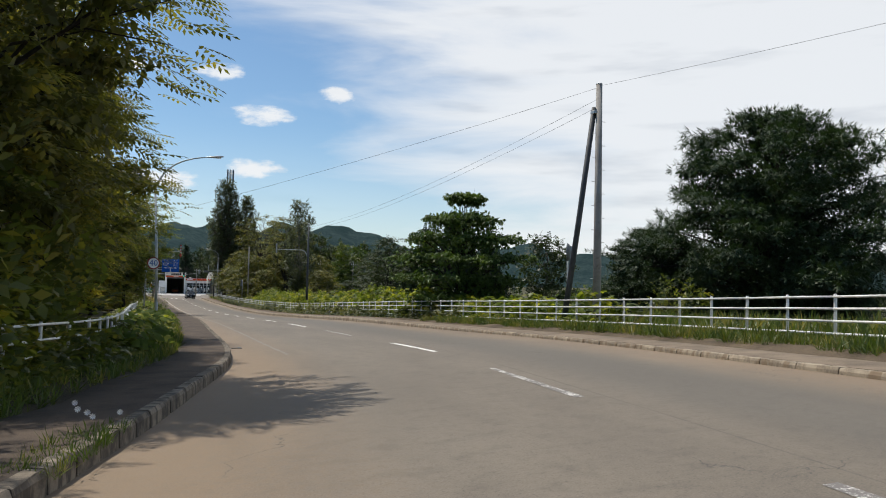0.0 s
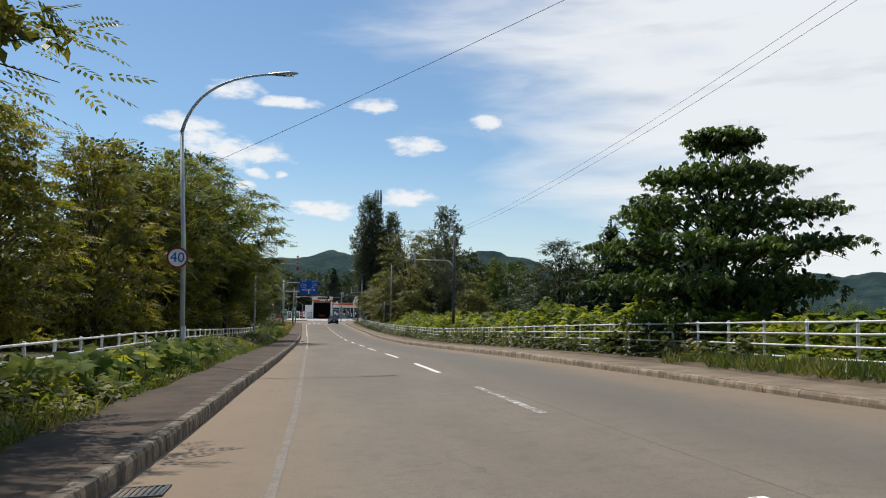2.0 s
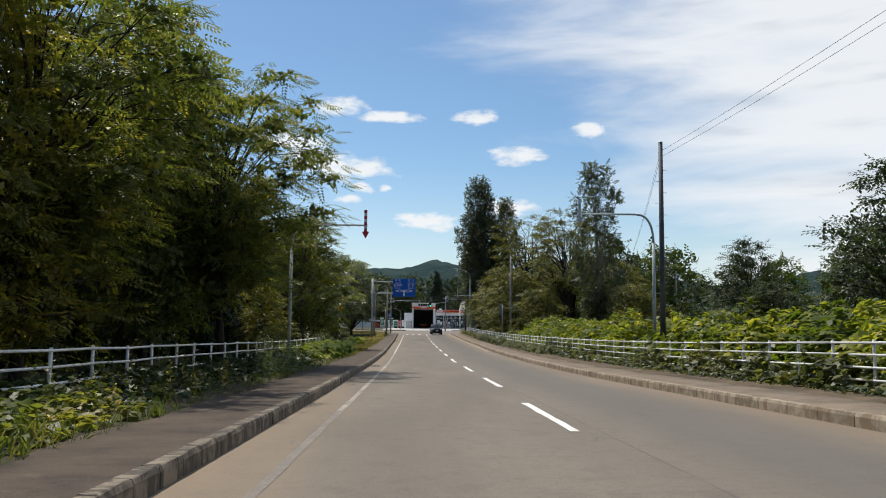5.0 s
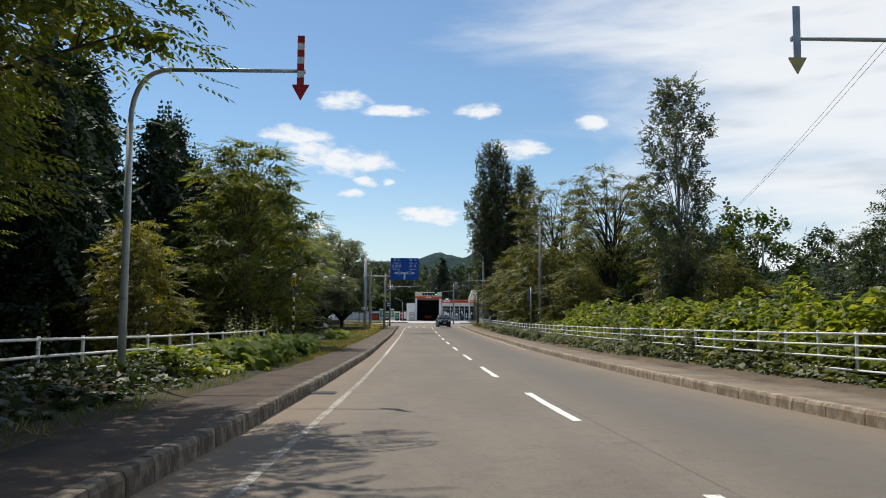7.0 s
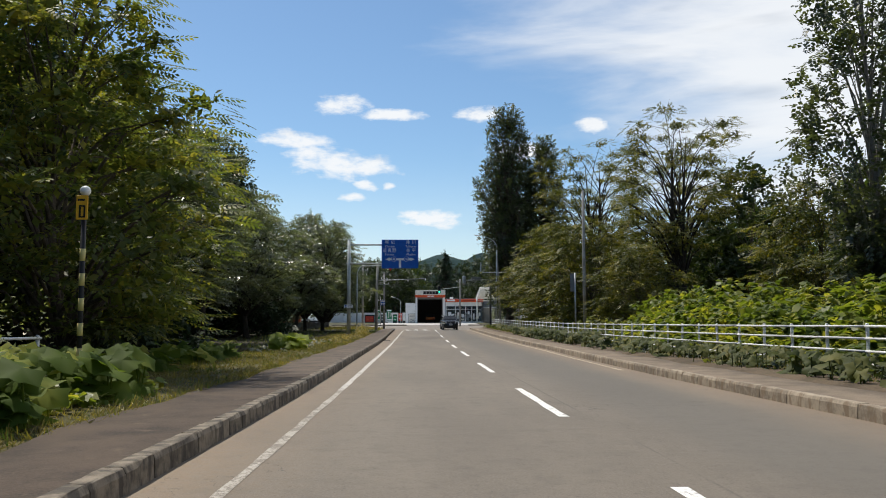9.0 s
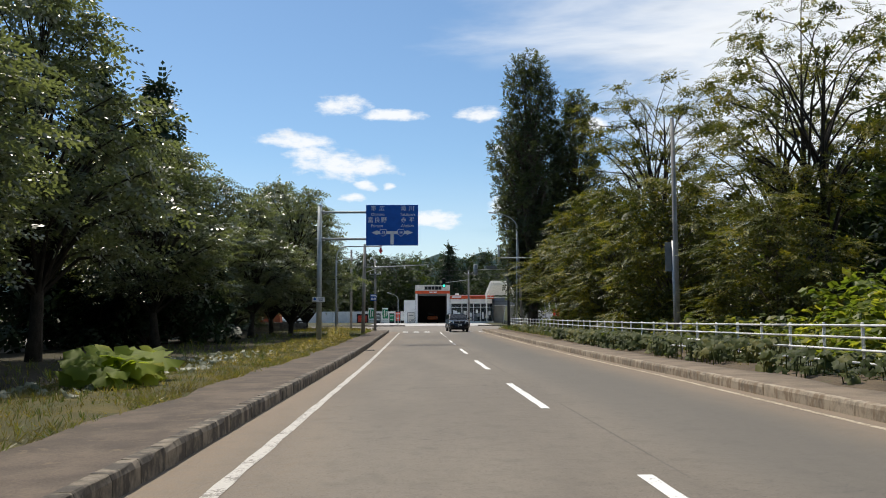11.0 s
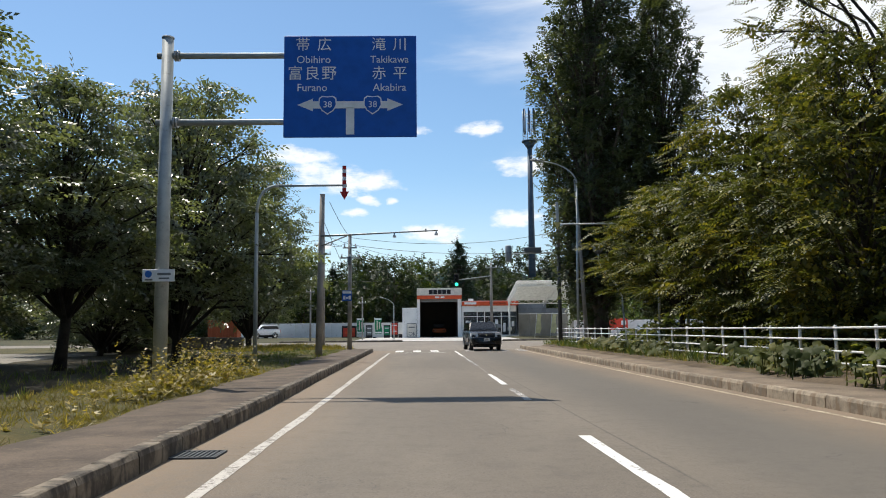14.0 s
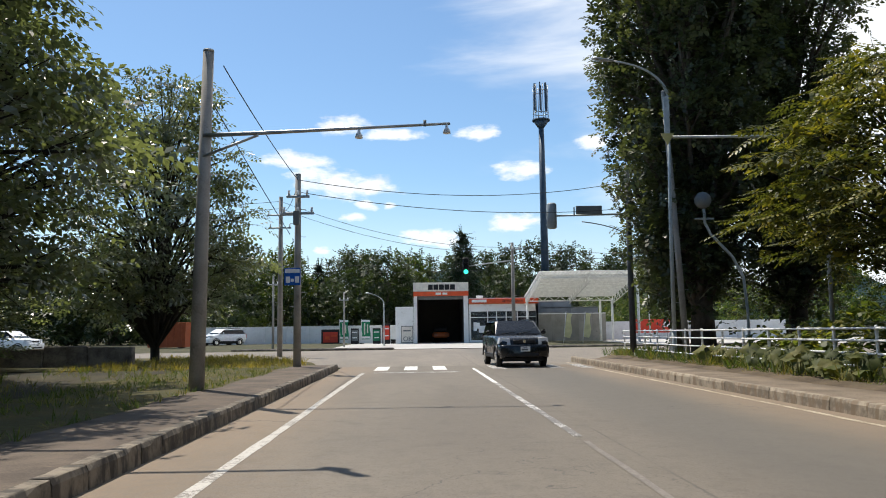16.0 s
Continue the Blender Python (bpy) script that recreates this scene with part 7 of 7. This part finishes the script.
def grass(y0, y1, o0, o1, n, seed, h=(.12, .35), material="grass_blade", name="grass", label="tufts of green grass on the verge", clump=0.0, lay=1.0):
    rng = np.random.default_rng(seed)
    P, y, o = strip_points(rng, n, y0, y1, o0, o1, 0, 0)
    k = np.array([noise.noise(Vector((a * .9, b * .9, seed))) for a, b in zip(P[:, 1], P[:, 0])])
    keep = k > clump - .25
    P, k = P[keep], k[keep]
    n = len(P)
    P[:, 2] += .13
    D = rng.normal(0, .33, (n, 3))
    D[:, 2] = lay
    blade = np.array([[(-.012, 0, 0), (.012, 0, 0), (.008, .6, .06), (-.004, .98, .2)]])
    s = rng.uniform(h[0], h[1], n) * (1 + .5 * k)
    b3 = np.array([blade[0], turned(blade[0], .5, (.03, 0, 0)), turned(blade[0], -.45, (-.03, 0, 0))])
    b3[:, :, 0] *= 1.35
    me = scatter(name, b3, P, D, s, material, 1.0, rng)
    return tagged(new(name, me), label, "grass", "", "stuff")


# weeds take the darker wood leaf colour to deepen the shade under the trees
knotweed(60, 86, lambda y: -10.2, lambda y: gutter_l(y) - 2.0, .18, .6, 4200, 47, name="weed_bank", label="sparse low weeds by the railing, darker green for the shade there", mat_="leaf_wood_dark", size=.55)
grass(-12, 60, walk_edge(2.6), walk_edge(1.35), 4200, 1)
grass(60, 92, walk_edge(2.4), walk_edge(1.5), 900, 21, (.08, .22))
grass(90, 140, walk_edge(4.3), walk_edge(1.35), 6000, 42, (.06, .18), label="cut green grass beside the pavement", lay=.5)
grass(154, 175, walk_edge(4.3), walk_edge(1.35), 2600, 62, (.06, .2), label="sparse shaded grass beside the pavement")
grass(90, 154, walk_edge(4.3), walk_edge(1.4), 12000, 2, (.06, .18), "dry_grass_blade", label="cut yellowing grass lying beside the pavement", lay=.22)
grass(90, 152, walk_edge(4.6), walk_edge(1.45), 30000, 72, (.07, .19), "straw", name="cut_grass", label="matted olive and tan cuttings on the verge", clump=-.1, lay=.16)
grass(174, 186, lambda y: -13, lambda y: float(np.interp(y, (174, 177, 180, 186), (-6.2, -5.6, -6.2, -9.5))), 2600, 32, (.08, .3), "dry_grass_blade", label="dry tan grass on the corner plot")
grass(118, 176, walk_edge(9), walk_edge(3.8), 3500, 12, (.08, .25), clump=.25, label="shaded grass under the cherry trees")
grass(-14, 38, lambda y: gutter_r(y) + 1.5, lambda y: 7.3, 12500, 3, (.12, .42), label="long green grass at the foot of the railing")
grass(38, 182, lambda y: 5.9, lambda y: 7.2, 5000, 4, (.06, .2), "dry_grass_blade", clump=.2, lay=.6, label="thin dry grass at the foot of the railing")
grass(-14, 40, lambda y: 7.2, lambda y: 14, 4500, 5, (.3, .8), label="tall meadow grass behind the railing")
grass(150, 184, lambda y: 6.0, lambda y: 8.0, 2500, 6, (.15, .5))


def tall_weeds(y0, y1, o0, o1, n, seed, label="tall yellowing weeds beside the pavement", mat_="dry_grass_blade", h=(.5, .95)):
    rng = np.random.default_rng(seed)
    P, D, S = [], [], []
    pts, _, _ = strip_points(rng, n, y0, y1, o0, o1, 0, 0)
    for p in pts:
        hh = rng.uniform(*h)
        for k in range(16):
            z = hh * (k + 1) / 16
            P.append((p[0] + rng.normal(0, .02), p[1] + rng.normal(0, .02), p[2] + .1 + z))
            a = rng.uniform(0, 6.28)
            D.append((math.cos(a), math.sin(a), rng.uniform(-.2, .9)))
            S.append((1.15 - .8 * k / 16) * rng.uniform(.6, 1.2))
    q = np.array([leaf_quad(.16, .05), turned(leaf_quad(.13, .045), .7, (0, .02, 0))])
    me = scatter("weeds", q, np.array(P), np.array(D), np.array(S), mat_, .4, rng)
    tagged(new("tall_weeds", me), label, "plants", "", "stuff")


tall_weeds(42, 68, lambda y: -8.2, lambda y: gutter_l(y) - 1.7, 150, 33, "tall pale weeds and seeding grass along the railing", "grass_blade", (.35, .95))
tall_weeds(44, 66, lambda y: -8.0, lambda y: gutter_l(y) - 1.8, 60, 35, "dry seeding stalks along the railing", "dry_grass_blade", (.4, .9))
tall_weeds(144, 153, walk_edge(2.5), walk_edge(1.55), 120, 3, h=(.35, 1.0))
tall_weeds(126, 146, walk_edge(3.6), walk_edge(1.6), 60, 13, h=(.12, .35))
tall_weeds(69.6, 73.4, walk_edge(2.4), walk_edge(1.55), 80, 14, "tall pale leafy weeds leaning over the pavement", "leaf_weed_pale", (.6, 1.75))
tall_weeds(60, 82, lambda y: -9.2, lambda y: -7.6, 22, 4, "tall leafy weeds growing through the railing", "grass_blade", (.9, 1.7))
tall_weeds(93, 99, walk_edge(4.8), walk_edge(3.0), 60, 24, "tall feathery weeds behind the end of the railing", "leaf_weed_pale", (1.1, 1.8))
tall_weeds(-4, 18, walk_edge(2.6), walk_edge(1.5), 26, 5, "weeds sprouting at the pavement's edge", "grass_blade", (.15, .4))
DAISY = (-5.5, 7.5)
grass(6.4, 8.8, DAISY[0] - .3, DAISY[0] + .2, 220, 51, (.06, .2), clump=-1, label="small grass tuft sprouting from the pavement")
fl = MB()
rf = random.Random(2)
for k in range(5):
    p_ = at_road(DAISY[0] + rf.uniform(-.2, .2), DAISY[1] + rf.uniform(-.5, .5), .2)
    top_ = (p_[0] + .05, p_[1], p_[2] + rf.uniform(.2, .36))
    for j in range(8):
        a_ = j * math.pi / 4
        fl.add([top_, (top_[0] + .02 * math.cos(a_ - .3), top_[1] - .01, top_[2] + .02 * math.sin(a_ - .3)), (top_[0] + .03 * math.cos(a_), top_[1] - .015, top_[2] + .03 * math.sin(a_)), (top_[0] + .02 * math.cos(a_ + .3), top_[1] - .01, top_[2] + .02 * math.sin(a_ + .3))], [(0, 1, 2, 3)])
tagged(new("daisies", fl.mesh("daisies", "petal_white")), "small white daisies at the pavement's edge", "flowers", "", "stuff")

# ---- kerb stones, one by one ----
def kerb(name, side, gutter, y0, y1, label, material, length=.62):
    ob = tagged(new(name), label, "kerb", "", "structure")
    s = -1 if side == "left" else 1
    prof = [(0, -.12), (.008, .15), (.025, .195), (.04, .203), (.165, .203), (.18, .19), (.18, -.12)]
    stones = []
    for seed in range(5):
        rng = random.Random(seed)
        half = length / 2 - rng.uniform(.0015, .004)
        pts = []
        for yy in (-half, -half + .012, -half * .3, half * .35, half - .012, half):
            k = .004 if abs(yy) == half else 0
            pts += [(s * (x + k + rng.uniform(-.006, .006)), yy, z - (k + rng.uniform(0, .009) if z > 0 else 0)) for x, z in prof]
        n = len(prof)
        f = [(r * n + i, r * n + i + 1, r * n + n + i + 1, r * n + n + i) for r in range(5) for i in range(n - 1)]
        f += [tuple(range(n)), tuple(range(5 * n, 6 * n))]
        stones.append(MB().add(pts, f).mesh("kerb_stone", material))
    n = int((y1 - y0) / length)
    rng = random.Random(7)
    for i in range(n):
        y = y0 + (i + .5) * length
        h = heading(y)
        p = part("kerb_stone", stones[rng.randrange(5)], material, ob, at=at_road(gutter(y), y, rng.uniform(-.004, .003) + (rise_r(y) - .19 if side == "right" else 0)))
        p.rotation_euler = (math.atan((gz(y + 1) - gz(y - 1)) / 2) + rng.uniform(-.003, .003), 0, h + math.atan((gutter(y + .5) - gutter(y - .5)) * -1) + rng.uniform(-.004, .004))
    return ob


kerb("kerb_left", "left", gutter_l, -9, 176.5, "row of weathered grey concrete kerb stones", "kerb_old")
kerb("kerb_right", "right", gutter_r, -4, 181, "row of sandy pale concrete kerb stones", "kerb_sandy", 1.0)
